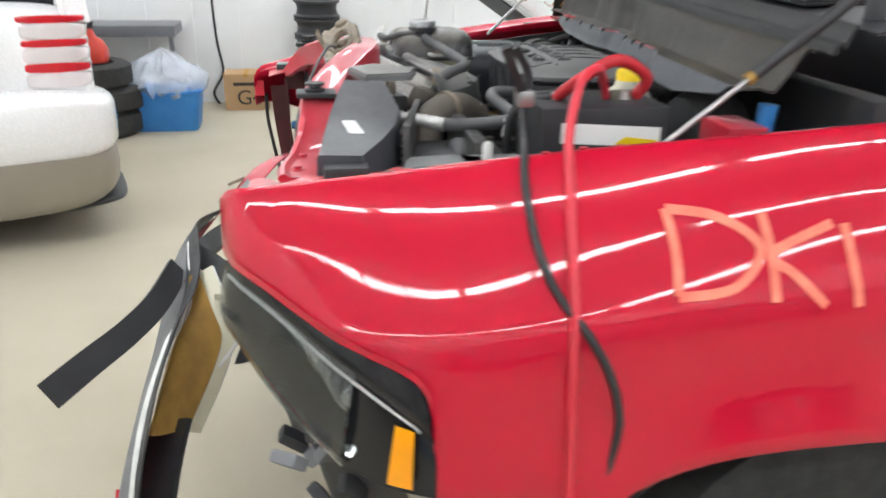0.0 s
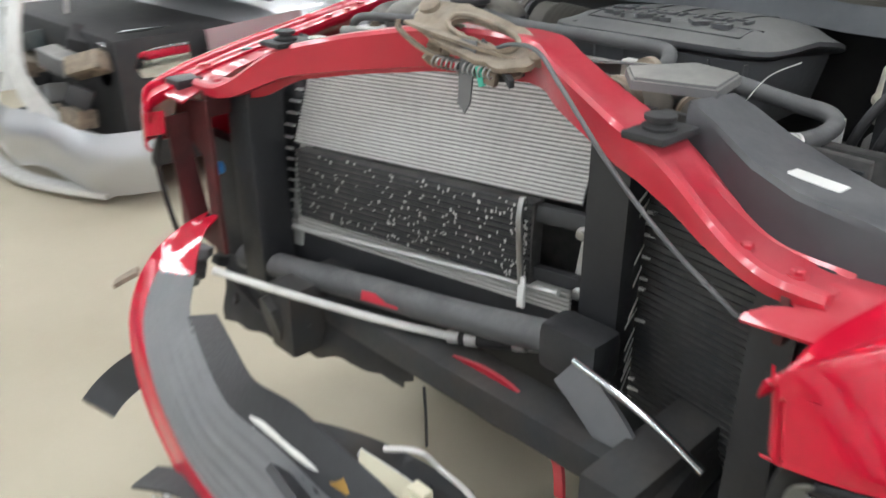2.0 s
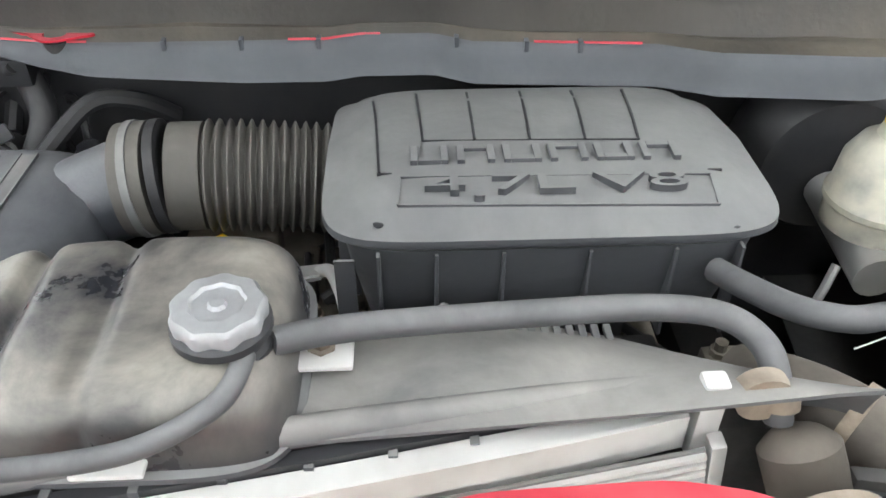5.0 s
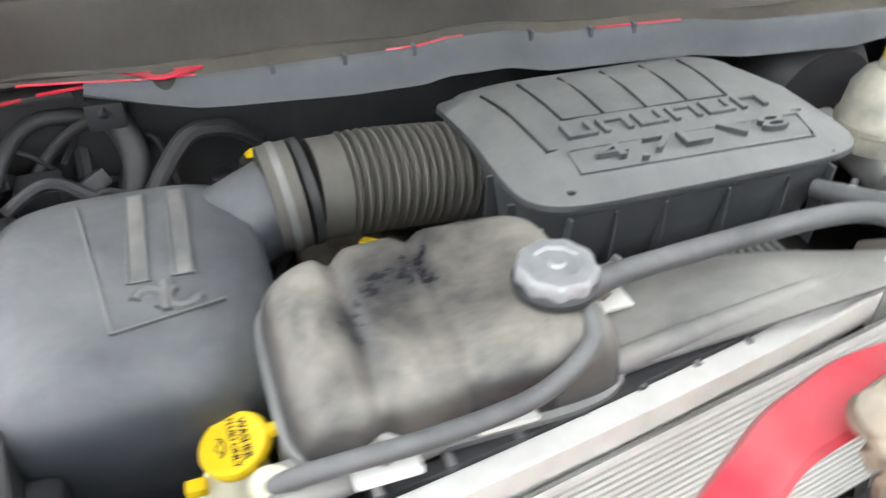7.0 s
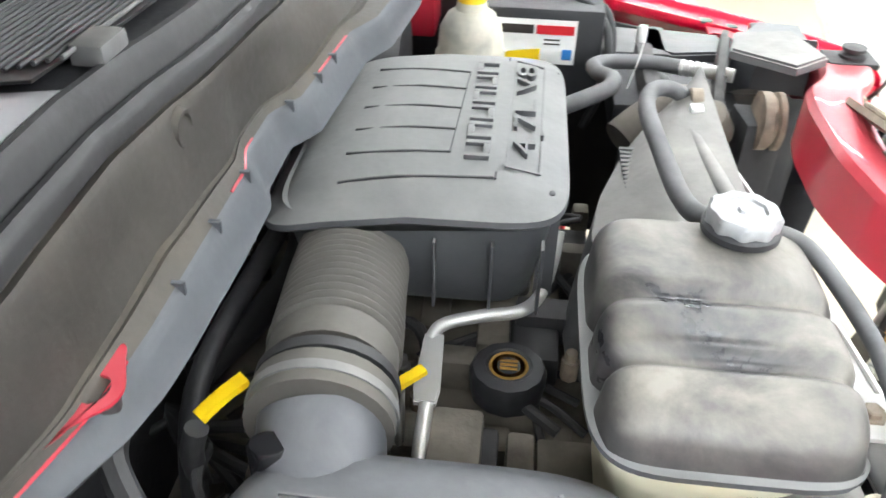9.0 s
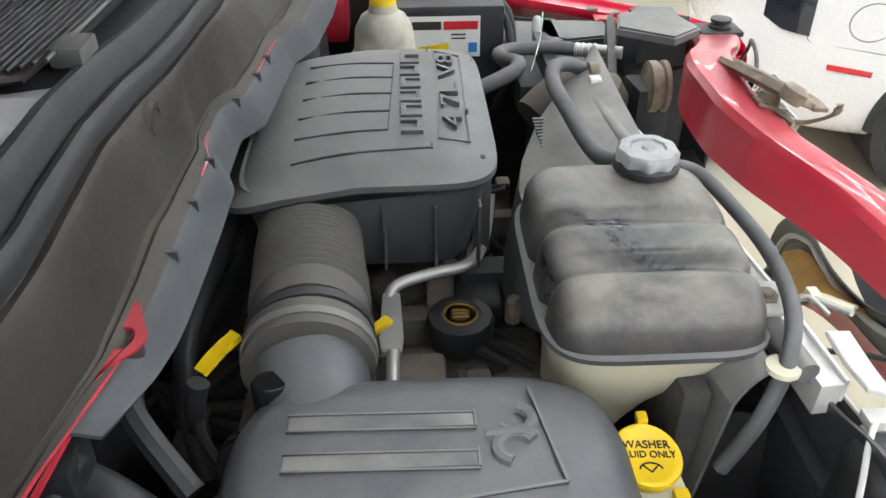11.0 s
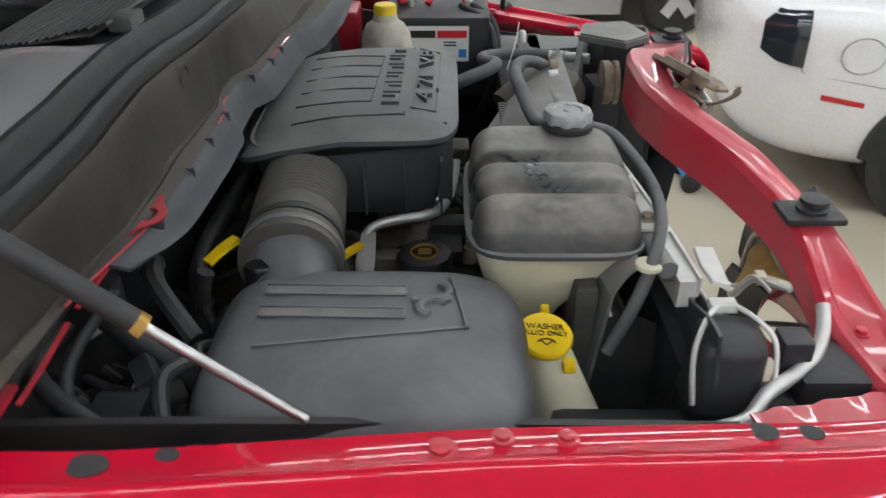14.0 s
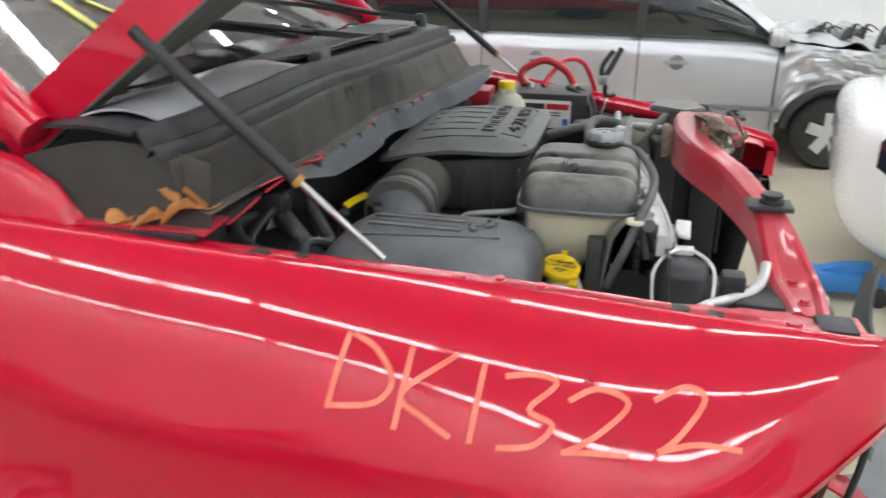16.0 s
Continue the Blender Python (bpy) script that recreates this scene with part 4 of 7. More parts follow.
# loom and connectors at the firewall
for pts, r in (([(0.86, 0.62, 0.98), (0.93, 0.6, 1.04), (0.96, 0.62, 1.1)], 0.02), ([(0.8, 0.8, 0.96), (0.9, 0.78, 1.05), (0.99, 0.72, 1.09), (0.97, 0.6, 1.08)], 0.011),
               ([(0.88, 0.5, 0.93), (0.93, 0.35, 0.98), (0.92, 0.1, 0.99), (0.9, -0.1, 0.99)], 0.014), ([(0.93, 0.62, 1.12), (0.97, 0.7, 1.06), (0.93, 0.78, 0.98)], 0.008),
               ([(0.95, 0.3, 0.95), (0.9, 0.05, 0.93), (0.95, -0.2, 0.98)], 0.02), ([(0.86, 0.66, 1.0), (0.9, 0.68, 1.0), (0.95, 0.66, 0.99)], 0.018)):
    part("wiring_loom", tube(pts, r, 10, 6), RUBBER, truck)
random.seed(31)
for k in range(26):
    x, y, z = random.uniform(0.8, 0.98), random.uniform(0.52, 0.84), random.uniform(0.93, 1.04)
    d = Vector((random.uniform(-0.06, 0.08), random.uniform(-0.12, 0.12), random.uniform(-0.04, 0.07)))
    p = Vector((x, y, z))
    part("wiring_loom", tube([p, p + d * 0.5 + Vector((0.02, 0, 0.025)), p + d, p + d * 1.4 - Vector((0, 0, 0.06))], random.choice((0.004, 0.006, 0.009, 0.013)), 8, 5), random.choice((RUBBER, RUBBER, DARK, BLACKP)), truck)
for x, y, z, a in ((0.86, 0.6, 0.99, 0.4), (0.9, 0.66, 1.03, -0.5), (0.85, 0.74, 0.98, 0.2), (0.93, 0.78, 1.03, 0.7)):
    plug = box(-0.02, 0.02, -0.013, 0.013, -0.012, 0.012, 0.003)
    bmesh.ops.transform(plug, matrix=Matrix.Translation((x, y, z)) @ Euler((a, 0.5 * a, 2 * a)).to_matrix().to_4x4(), verts=plug.verts)
    part("connector", plug, BLACKP, truck, "black wiring connector")
for pts in ([(0.916, 0.59, 1.168), (0.926, 0.64, 1.16), (0.936, 0.7, 1.152)], [(0.938, 0.72, 1.148), (0.94, 0.78, 1.14), (0.942, 0.83, 1.136)]):
    part("red_flange", ribbon(pts, 0.005, 0.003), RED_DULL, truck, "narrow bare red flange")
part("connector", box(0.93, 0.99, 0.6, 0.65, 1.09, 1.13, 0.005), BLACKP, truck, "black wiring connector")
part("connector", box(0.88, 0.94, 0.7, 0.76, 1.0, 1.04, 0.006), BLACKP, truck, "black wiring connector")
part("paper_tag", plate([(0, 0), (0.03, 0), (0.03, 0.05), (0, 0.05)], (0.962, 0.6, 1.05), (0.5, 0.85, 0), (-0.5, 0.2, 0.85), 0.001), LABELW, truck, "white paper tag")
part("sensor", lathe([(0.012, 0), (0.012, 0.02), (0.006, 0.022)], (0.9, 0.66, 1.0), "x", 16), ALU, truck)

# cowl lip, clips and red flange
for y0, y1 in ((-0.22, -0.08), (0.12, 0.24), (0.5, 0.72)):
    part("cowl_lip", tube([(cowl_edge(y) + 0.001, y, 1.167) for y in np.linspace(y0, y1, 6)], 0.002, 8, 4), RED_DULL, truck, "bare red paint line on the cowl edge")
for y in (-0.14, -0.07, 0.02, 0.2, 0.3, 0.4):
    part("cowl_clip", box(cowl_edge(y) - 0.008, cowl_edge(y) + 0.005, y - 0.003, y + 0.003, 1.156, 1.171, 0.001), LEDGE, truck)
bm = bmesh.new()
inner = [bm.verts.new((0.908 + 0.011 * math.cos(a), 0.54 + 0.015 * math.sin(a), 1.176)) for a in np.linspace(0, 2 * math.pi, 24, endpoint=False)]
outer = []
for a in np.linspace(0, 2 * math.pi, 24, endpoint=False):
    x, y = 0.021 * math.cos(a), 0.027 * math.sin(a)
    if math.sin(a) < -0.6:
        y *= 1.9
        x *= 0.5
    if math.sin(a) > 0.6:
        y *= 2.4
        x = 0.012 + x * 0.3
    outer.append(bm.verts.new((0.908 + x, 0.54 + y, 1.176)))
for i in range(24):
    j = (i + 1) % 24
    bm.faces.new((inner[i], inner[j], outer[j], outer[i]))
bmesh.ops.recalc_face_normals(bm, faces=bm.faces)
bmesh.ops.solidify(bm, geom=bm.faces[:], thickness=0.003)
part("hinge_bracket", bm, RED_DULL, truck, "bare red bracket with a round hole")
part("cowl_hole", lathe([(0.016, 1.150), (0.016, 1.1685), (0.002, 1.169)], (0.908, 0.54, 0), "z", 20), DARK, truck)

# cowl grille slats
def cowl_front(y):
    return max(1.005, cowl_ridge(y) + 0.075)


grille = part("cowl_grille", grid(lambda u, v: Vector((cowl_front(-0.6 + 0.94 * u) * (1 - v) + 1.195 * v, -0.6 + 0.94 * u, 1.299 + cowl_lift(-0.6 + 0.94 * u) * (1 - v) + 0.004 * math.sin(math.pi * v))), 12, 6, thick=0.003), SLAT, truck, "black slatted air intake grille")
for k in range(16):
    x = 1.012 + 0.178 * k / 15
    part("slat", tube([(x, y, 1.307 + 0.93 * (1 - k / 15) * cowl_lift(y)) for y in (-0.59, -0.1, 0.335 - 0.05 * abs(k - 8) / 12)], 0.0026, 6, 4), GREYP if k == 0 else BLACKP, grille)
for y in (-0.58, -0.3, 0.0):
    part("slat", tube([(1.01, y, 1.3 + cowl_lift(y)), (1.1, y, 1.302 + 0.5 * cowl_lift(y)), (1.19, y, 1.303)], 0.004, 4, 4), BLACKP, grille)
def bulge(u, v):
    y = 0.335 + 0.5 * u
    x0 = cowl_ridge(y) + 0.053
    rise = min(1, u / 0.18) * (2 - min(1, u / 0.18)) * (1 - 0.5 * max(0, u - 0.4))
    return Vector((x0 + (1.2 - x0) * v, y, 1.289 + cowl_lift(y) * (1 - v) + 0.008 * v + 0.026 * rise * math.sin(math.pi * min(1, v * 1.02)) ** 0.8))
part("cowl_bulge", grid(bulge, 24, 14, thick=0.004), GLOSSGREY, truck, "smooth plastic cowl cover, coloured grey for its sheen")
part("latch_tab", box(0.985, 1.02, 0.225, 0.28, 1.318, 1.34, 0.006), GREYP, truck, "dusty hinge tab")
# wipers, each an arm on its pivot with a blade on the glass
for p0, p1, p2 in (((1.0, -0.19, 1.315), (1.12, -0.02, 1.345), (1.33, 0.36, 1.415)), ((1.04, -0.76, 1.315), (1.15, -0.62, 1.34), (1.35, -0.28, 1.42))):
    wp = part("wiper", tube([p0, p1, p2], 0.011, 8, 8, flat=0.7), RUBBER, truck, "black wiper arm and blade")
    part("pivot", lathe([(0.02, -0.03), (0.02, 0.004), (0.012, 0.014), (0.002, 0.015)], p0, "z", 20), BLACKP, wp)
    part("arm_cover", ribbon([p0, Vector(p0).lerp(Vector(p1), 0.6), p1], 0.034, 0.016), BLACKP, wp)
    part("blade", ribbon([Vector(p1) + Vector((0.04, 0.02, -0.012)), Vector(p1).lerp(Vector(p2), 0.5) + Vector((0.04, 0, -0.01)), Vector(p2) + Vector((0.05, 0.12, -0.01))], 0.014, 0.012), RUBBER, wp, "thin rubber blade")
# windscreen marks
for pts in ([(0.15, 0.2), (0.3, 0.35), (0.25, 0.6)], [(0.35, 0.15), (0.38, 0.5)], [(0.1, 0.55), (0.45, 0.62)]):
    part("marker_stroke", stroke([wind(0.78 + 0.3 * (a - 0.3), b) + Vector((-0.006, 0, 0.006)) for a, b in pts], 0.012), YMARK, truck, "yellow marker stroke")

# fan shroud, rails and radiator top
def shroud(u, v):
    y = -0.29 + 0.81 * u
    back = lerp([(-0.29, 0.33), (-0.2, 0.395), (-0.1, 0.447), (0.02, 0.49), (0.1, 0.505), (0.18, 0.5), (0.3, 0.38), (0.52, 0.35)], y)
    x = 0.305 + 0.05 * (0.3 - y) * 0.35 + (back - 0.315) * v
    z = lerp([(-0.26, 1.122), (-0.1, 1.108), (0.2, 1.092), (0.52, 1.088)], y) - 0.045 * v * v
    return Vector((x, y, z))
sh = part("fan_shroud", grid(shroud, 40, 10, thick=0.004), GREYP, truck, "dusty grey fan shroud with moulded lettering")
part("front_rail", tube([(0.268, 0.52, 1.083), (0.28, 0.44, 1.088), (0.302, 0.3, 1.092), (0.325, 0.12, 1.094), (0.35, -0.1, 1.092), (0.362, -0.2, 1.085)], 0.013, 10, 6), GREYP, sh)
part("shroud_skirt", grid(lambda u, v: shroud(u, 1.0) + Vector((0.02 * v, 0, -0.16 * v)), 40, 4, thick=0.004), GREYP, sh)
for k in range(12):
    part("raised_bar", box(0.428, 0.452, -0.03 - 0.012 * k + 0.06, -0.023 - 0.012 * k + 0.06, 1.066, 1.072, 0.001), DUSTP, sh)
for k in range(11):
    y = 0.5 - 0.066 * k
    part("rail_tooth", box(lerp([(-0.2, 0.34), (0.5, 0.25)], y), lerp([(-0.2, 0.352), (0.5, 0.266)], y), y - 0.004, y + 0.004, 1.055, 1.08, 0.001), DUSTP, sh)
for x, y in ((0.278, 0.425), (0.298, 0.315), (0.40, 0.165)):
    pl = part("mount_plate", box(x - 0.026, x + 0.026, y - 0.028, y + 0.028, 1.1, 1.106, 0.003), PALE, truck, "pale steel plate with rusty bolt")
    bolt(x, y, 1.106, 0.009, pl)
part("radiator_top", ribbon([(0.238, 0.52, 1.046), (0.25, 0.4, 1.05), (0.278, 0.2, 1.055), (0.315, -0.02, 1.06), (0.34, -0.14, 1.062)], 0.024, 0.04), PALE, truck, "pale oxidised aluminium radiator header")
part("header_lip", ribbon([(0.224, 0.52, 1.057), (0.236, 0.4, 1.061), (0.264, 0.2, 1.066), (0.301, -0.02, 1.071), (0.324, -0.13, 1.073)], 0.004, 0.03), PALE, truck)
part("header_gasket", ribbon([(0.268, 0.44, 1.067), (0.275, 0.36, 1.072), (0.298, 0.2, 1.077), (0.335, -0.02, 1.081), (0.352, -0.12, 1.082)], 0.013, 0.01), BLACKP, truck, "black rubber strip along the radiator header")
part("header_tab", box(0.33, 0.35, -0.172, -0.15, 1.02, 1.115, 0.004), PALE, truck, "pale header end tab")
# black plastic beside the bottle
part("radiator_end_tank", box(0.205, 0.25, 0.36, 0.57, 0.76, 0.97, 0.015), BLACKP, truck, "black plastic radiator end tank")
part("silver_end_plate", plate([(0, 0), (0.026, 0.0), (0.03, 0.05), (0.026, 0.09), (0.006, 0.1)], (0.19, 0.45, 1.07), (1, 0, 0.05), (0, 1, 0.03), 0.006, 0.001), PALE, truck, "corroded pale metal end plate")
part("side_shield", grid(lambda u, v: Vector((0.25 + 0.24 * u, 0.455 + 0.05 * v + 0.012 * math.sin(3 * u), 0.95 - 0.25 * v + 0.02 * math.sin(7 * u))), 10, 8, thick=0.004), DARK, truck, "dusty black plastic side shield")
part("side_shield", grid(lambda u, v: Vector((0.235 - 0.02 * v, 0.44 + 0.2 * u, 1.055 - 0.2 * v - 0.015 * math.sin(5 * u))), 10, 8, thick=0.004), FLATBLACK, truck)

# hoses
for pts, r in (([(0.345, 0.215, 1.155), (0.30, 0.23, 1.15), (0.272, 0.29, 1.135), (0.262, 0.38, 1.13), (0.268, 0.46, 1.12), (0.284, 0.507, 1.095), (0.297, 0.522, 1.06), (0.312, 0.53, 1.02), (0.335, 0.53, 0.96)], 0.0088),
               ([(0.33, -0.22, 1.07), (0.345, -0.217, 1.1), (0.375, -0.212, 1.117), (0.405, -0.185, 1.123), (0.418, -0.124, 1.123), (0.414, -0.02, 1.124), (0.4, 0.135, 1.127), (0.367, 0.2, 1.145)], 0.0125)):
    part("coolant_hose", tube(pts, r, 12, 8), HOSE, truck, "dusty black rubber hose")
part("hose_ear", lathe([(0.0095, -0.003), (0.017, -0.003), (0.017, 0.003), (0.0095, 0.003)], (0.292, 0.515, 1.088), "z", 20), NATURAL, tank, "cream plastic hose guide")
part("hose_clamp", lathe([(0.03, -0.006), (0.032, -0.006), (0.032, 0.006), (0.03, 0.006)], (0.345, -0.29, 1.025), aim((-0.6, -0.5, -0.2)), 20), RUST, truck, "rusty hose clamp")
part("hose_clamp", lathe([(0.02, -0.008), (0.024, -0.008), (0.024, 0.008), (0.02, 0.008)], (0.335, -0.2, 1.1), "x", 20), RUST, truck, "tarnished brass hose clamp")
part("hose_cuff", tube([(0.27, -0.31, 1.0), (0.25, -0.27, 1.0)], 0.012, 12, 1), STEEL, truck, "bright hose cuff")
part("throttle_pulley", lathe([(0.035, -0.02), (0.045, -0.02), (0.045, -0.012), (0.038, -0.01), (0.045, -0.002), (0.045, 0.012), (0.02, 0.014)], (0.22, -0.22, 1.07), "x", 32), RUST, truck, "dusty grooved pulley")

# washer bottle cap with writing
cap = part("cap", lathe([(0.034, 0.0), (0.036, 0.002), (0.037, 0.012), (0.035, 0.015), (0.03, 0.0155), (0.028, 0.0145), (0.002, 0.0145)], (0.422, 0.537, 0.984), aim((-0.1, 0.25, 1)), 48), YELLOW, washer, "yellow washer fluid cap")
tilt = Matrix.Translation((0.422, 0.537, 0.984)) @ aim((-0.1, 0.25, 1)).to_4x4()
part("cap_tab", box(0.386, 0.402, 0.571, 0.592, 0.972, 0.984, 0.003), YELLOW, washer)
part("cap_tab", box(0.412, 0.424, 0.492, 0.506, 1.0, 1.012, 0.003), YELLOW, washer)
face = Matrix.Translation((0.422 - 0.0015, 0.537 + 0.0037, 0.984 + 0.0146))
turn = Matrix.Rotation(radians(-14), 4, "X") @ Matrix.Rotation(radians(-5), 4, "Y") @ Matrix.Rotation(radians(180), 4, "Z")
words("WASHER", 0.0125, face @ turn @ Matrix.Translation((0, 0.011, 0)), 0.0006, "writing", INK, washer, "dark printed writing")
words("FLUID ONLY", 0.0105, face @ turn @ Matrix.Translation((0, 0.0, 0)), 0.0006, "writing", INK, washer, "dark printed writing")
part("symbol", tube([face @ turn @ Vector((0.012 * math.cos(a), -0.017 + 0.008 * math.sin(a), 0)) for a in np.linspace(0.2, math.pi - 0.2, 8)], 0.001, 6, 2), INK, washer)
for dx in (-1, 1):
    part("symbol", tube([face @ turn @ Vector((0, -0.019, 0)), face @ turn @ Vector((0.009 * dx, -0.011, 0))], 0.0009, 6, 1), INK, washer)
part("body", box(0.25, 0.42, 0.56, 0.70, 0.55, 0.78, 0.03), NATURAL, washer)

# receiver canister and its pipe
can = part("receiver_canister", rings(bmesh.new(), [superloop(0.205, 0.60, z, 0.045 - i, 0.042 - i, 3.0, 32) for z, i in ((0.82, 0), (0.94, 0), (0.945, -0.003), (0.955, -0.003), (0.96, 0), (1.03, 0.001), (1.045, 0.006), (1.052, 0.016))]), BLACKP, truck, "black canister with chipped lid in a wire bracket")
part("bracket", tube([(0.252, 0.645, 0.97), (0.254, 0.625, 1.045), (0.205, 0.56, 1.06), (0.158, 0.61, 1.048), (0.156, 0.64, 0.99)], 0.0032, 8, 6), PALE, can, "pale wire bracket")
part("bracket_clip", box(0.188, 0.222, 0.548, 0.568, 1.05, 1.062, 0.002), PALE, can)
part("refrigerant_pipe", tube([(0.235, 0.70, 0.985), (0.2, 0.685, 0.985), (0.17, 0.655, 0.995), (0.13, 0.625, 0.998), (0.09, 0.59, 1.0), (0.065, 0.55, 1.01), (0.058, 0.52, 1.03)], 0.0092, 12, 6), ALU, truck, "aluminium refrigerant pipe")
part("connector", box(0.1, 0.14, 0.57, 0.61, 0.99, 1.035, 0.008), BLACKP, truck, "black wiring connector")
part("inner_panel", box(0.24, 0.42, 0.6, 0.73, 0.6, 0.93, 0.02), BLACKP, truck, "black inner panel")

# torn flange between the support bar's ends and the fenders
for s in (-1, 1):
    def bridge(u, v):
        x = -0.085 + 0.3 * u
        wave = (0.006 * math.sin(31 * u) + 0.004 * math.sin(57 * u + 1)) * (1.0 if s < 0 else 0.25)
        y = y_in(x) + 0.012 - (0.085 * (1 - 0.55 * u) + wave) * v
        return Vector((x, s * y, z_fl(x) - 0.003 - 0.006 * v + (0.004 if s < 0 else 0.001) * math.sin(23 * u) * v))
    part("flange_bridge", grid(bridge, 30, 5, thick=0.004), RED_DULL, truck, "torn red flange beside the support bar")

# support bar details
for s in (-1, 1):
    pad = part("rubber_pad", box(0.008, 0.09, s * 0.405 - 0.03, s * 0.405 + 0.03, 1.099, 1.109, 0.003), RUBBER, truck, "black rubber hood bumper on its pad")
    part("stop", lathe([(0.019, 1.108), (0.022, 1.11), (0.022, 1.114), (0.013, 1.117), (0.013, 1.12), (0.02, 1.122), (0.02, 1.127), (0.006, 1.128)], (0.046, s * 0.405, 0), "z", 24), RUBBER, pad)
    for x, y, z in ((0.016, 0.55, 1.006), (0.005, 0.615, 1.0)):
        bolt(x, s * y, z, 0.008, truck, RED_DULL)
    if s > 0:
        part("corner_block", box(-0.06, 0.0, 0.66, 0.72, 0.98, 1.005, 0.005), BLACKP, truck, "black foam block")
    # headlamp mounting panel
    hp = bmesh.new()
    out = [(0.6, 0.62), (0.6, 0.97), (0.73, 0.95), (0.78, 0.86), (0.79, 0.64)]
    hole = [(0.628, 0.67), (0.625, 0.93), (0.712, 0.92), (0.75, 0.83), (0.752, 0.69)] if s < 0 else [(0.645, 0.68), (0.64, 0.84), (0.69, 0.87), (0.738, 0.8), (0.738, 0.69)]
    va, vb = [hp.verts.new((-0.035 if s > 0 else 0.02, s * y, z)) for y, z in out], [hp.verts.new((-0.035 if s > 0 else 0.02, s * y, z)) for y, z in hole]
    for i in range(5):
        j = (i + 1) % 5
        hp.faces.new((va[i], va[j], vb[j], vb[i]))
    bmesh.ops.recalc_face_normals(hp, faces=hp.faces)
    bmesh.ops.solidify(hp, geom=hp.faces[:], thickness=0.01)
    part("headlamp_panel", hp, MAROON if s > 0 else BLACKP, truck, "dark red headlamp mounting panel" if s > 0 else "black headlamp mounting panel")
    if s > 0:
        part("panel_flange", ribbon([(-0.06, 0.69, 0.93), (-0.05, 0.7, 0.8), (-0.03, 0.7, 0.64)], 0.05, 0.006, up=(0, 1, 0)), MAROON, truck)
        part("wire", tube([(-0.1, 0.69, 0.9), (-0.1, 0.73, 0.8), (-0.07, 0.74, 0.62)], 0.006, 8, 4), BLACKP, truck)
    part("side_post", box(0.03, 0.12, s * 0.6 - 0.05, s * 0.6 + 0.04, 0.5, 1.0, 0.012), BLACKP, truck, "black radiator side post")
    part("panel_web", box(-0.03, 0.03, s * 0.62 - 0.006, s * 0.62 + 0.006, 0.93, 0.99, 0.003), MAROON, truck)

# latch in front of the bar's middle: a dirty oval plate, high at one end, with levers and springs behind it
LATCH_M = Matrix.Translation((0.122, -0.018, 1.166)) @ Matrix.Rotation(radians(11), 4, "X") @ Matrix.Rotation(radians(-28), 4, "Y")
bm = bmesh.new()
ring_out, ring_in = superloop(0, 0, 0, 0.048, 0.128, 2.6, 48), superloop(0.004, -0.012, 0, 0.022, 0.07, 2.4, 48)
for p in ring_out:
    p.x += 0.007 * noise.noise(p * 40)
top_o, top_i = [bm.verts.new(LATCH_M @ p) for p in ring_out], [bm.verts.new(LATCH_M @ (p + Vector((0, 0, -0.004)))) for p in ring_in]
for i in range(48):
    j = (i + 1) % 48
    bm.faces.new((top_o[i], top_o[j], top_i[j], top_i[i]))
bmesh.ops.recalc_face_normals(bm, faces=bm.faces)
bmesh.ops.solidify(bm, geom=bm.faces[:], thickness=0.009)
latch = part("hood_latch", bm, RUST, truck, "dirt-caked rusty hood latch")
part("latch_rim", tube([LATCH_M @ p for p in superloop(0.004, -0.012, 0.003, 0.024, 0.072, 2.4, 30)] + [LATCH_M @ Vector((0.028, -0.012, 0.003))], 0.0045, 8, 2), RUST, latch)
part("latch_back", grid(lambda u, v: LATCH_M @ Vector((-0.03 + 0.06 * u, -0.1 + 0.19 * v, -0.03 + 0.006 * noise.noise(Vector((u * 5, v * 9, 0))))), 12, 30, thick=0.005), RUST, latch)
for y, w in ((-0.125, 0.024), (0.118, 0.03)):
    part("latch_lug", lathe([(w * 0.5, -0.012), (w * 0.62, -0.006), (w * 0.62, 0.006), (w * 0.4, 0.012), (0.002, 0.013)], LATCH_M @ Vector((0.01, y, -0.002)), aim((-0.5, 0, 1)), 14), RUST, latch, "rounded lug crusted with dirt")
random.seed(5)
for k in range(22):
    q = Vector((random.uniform(-0.045, 0.02), random.uniform(-0.1, 0.09), random.uniform(-0.06, -0.012)))
    bm = box(-random.uniform(0.003, 0.012), random.uniform(0.003, 0.012), -random.uniform(0.005, 0.018), random.uniform(0.005, 0.018), -random.uniform(0.004, 0.018), random.uniform(0.002, 0.008), 0.003)
    bmesh.ops.transform(bm, matrix=LATCH_M @ Matrix.Translation(q) @ Euler((random.uniform(-0.5, 0.5), random.uniform(-0.5, 0.5), random.uniform(-0.8, 0.8))).to_matrix().to_4x4(), verts=bm.verts)
    part("latch_plate", bm, random.choice((RUST, RUST, FRAME)), latch)
for pts, w in (([(0.13, -0.13, 1.135), (0.1, -0.05, 1.15), (0.088, 0.05, 1.165), (0.095, 0.11, 1.172)], 0.02), ([(0.11, 0.02, 1.12), (0.09, 0.06, 1.13), (0.07, 0.1, 1.16), (0.068, 0.105, 1.178)], 0.012)):
    part("lever", ribbon(pts, w, 0.005), RUST, latch, "tan release lever")
for y0 in (-0.09, -0.02):
    part("spring", tube([(0.09 + 0.009 * math.cos(k * 1.05), y0 + 0.0018 * k, 1.118 + 0.009 * math.sin(k * 1.05)) for k in range(36)], 0.0018, 6, 2), STEEL, latch, "coil spring")
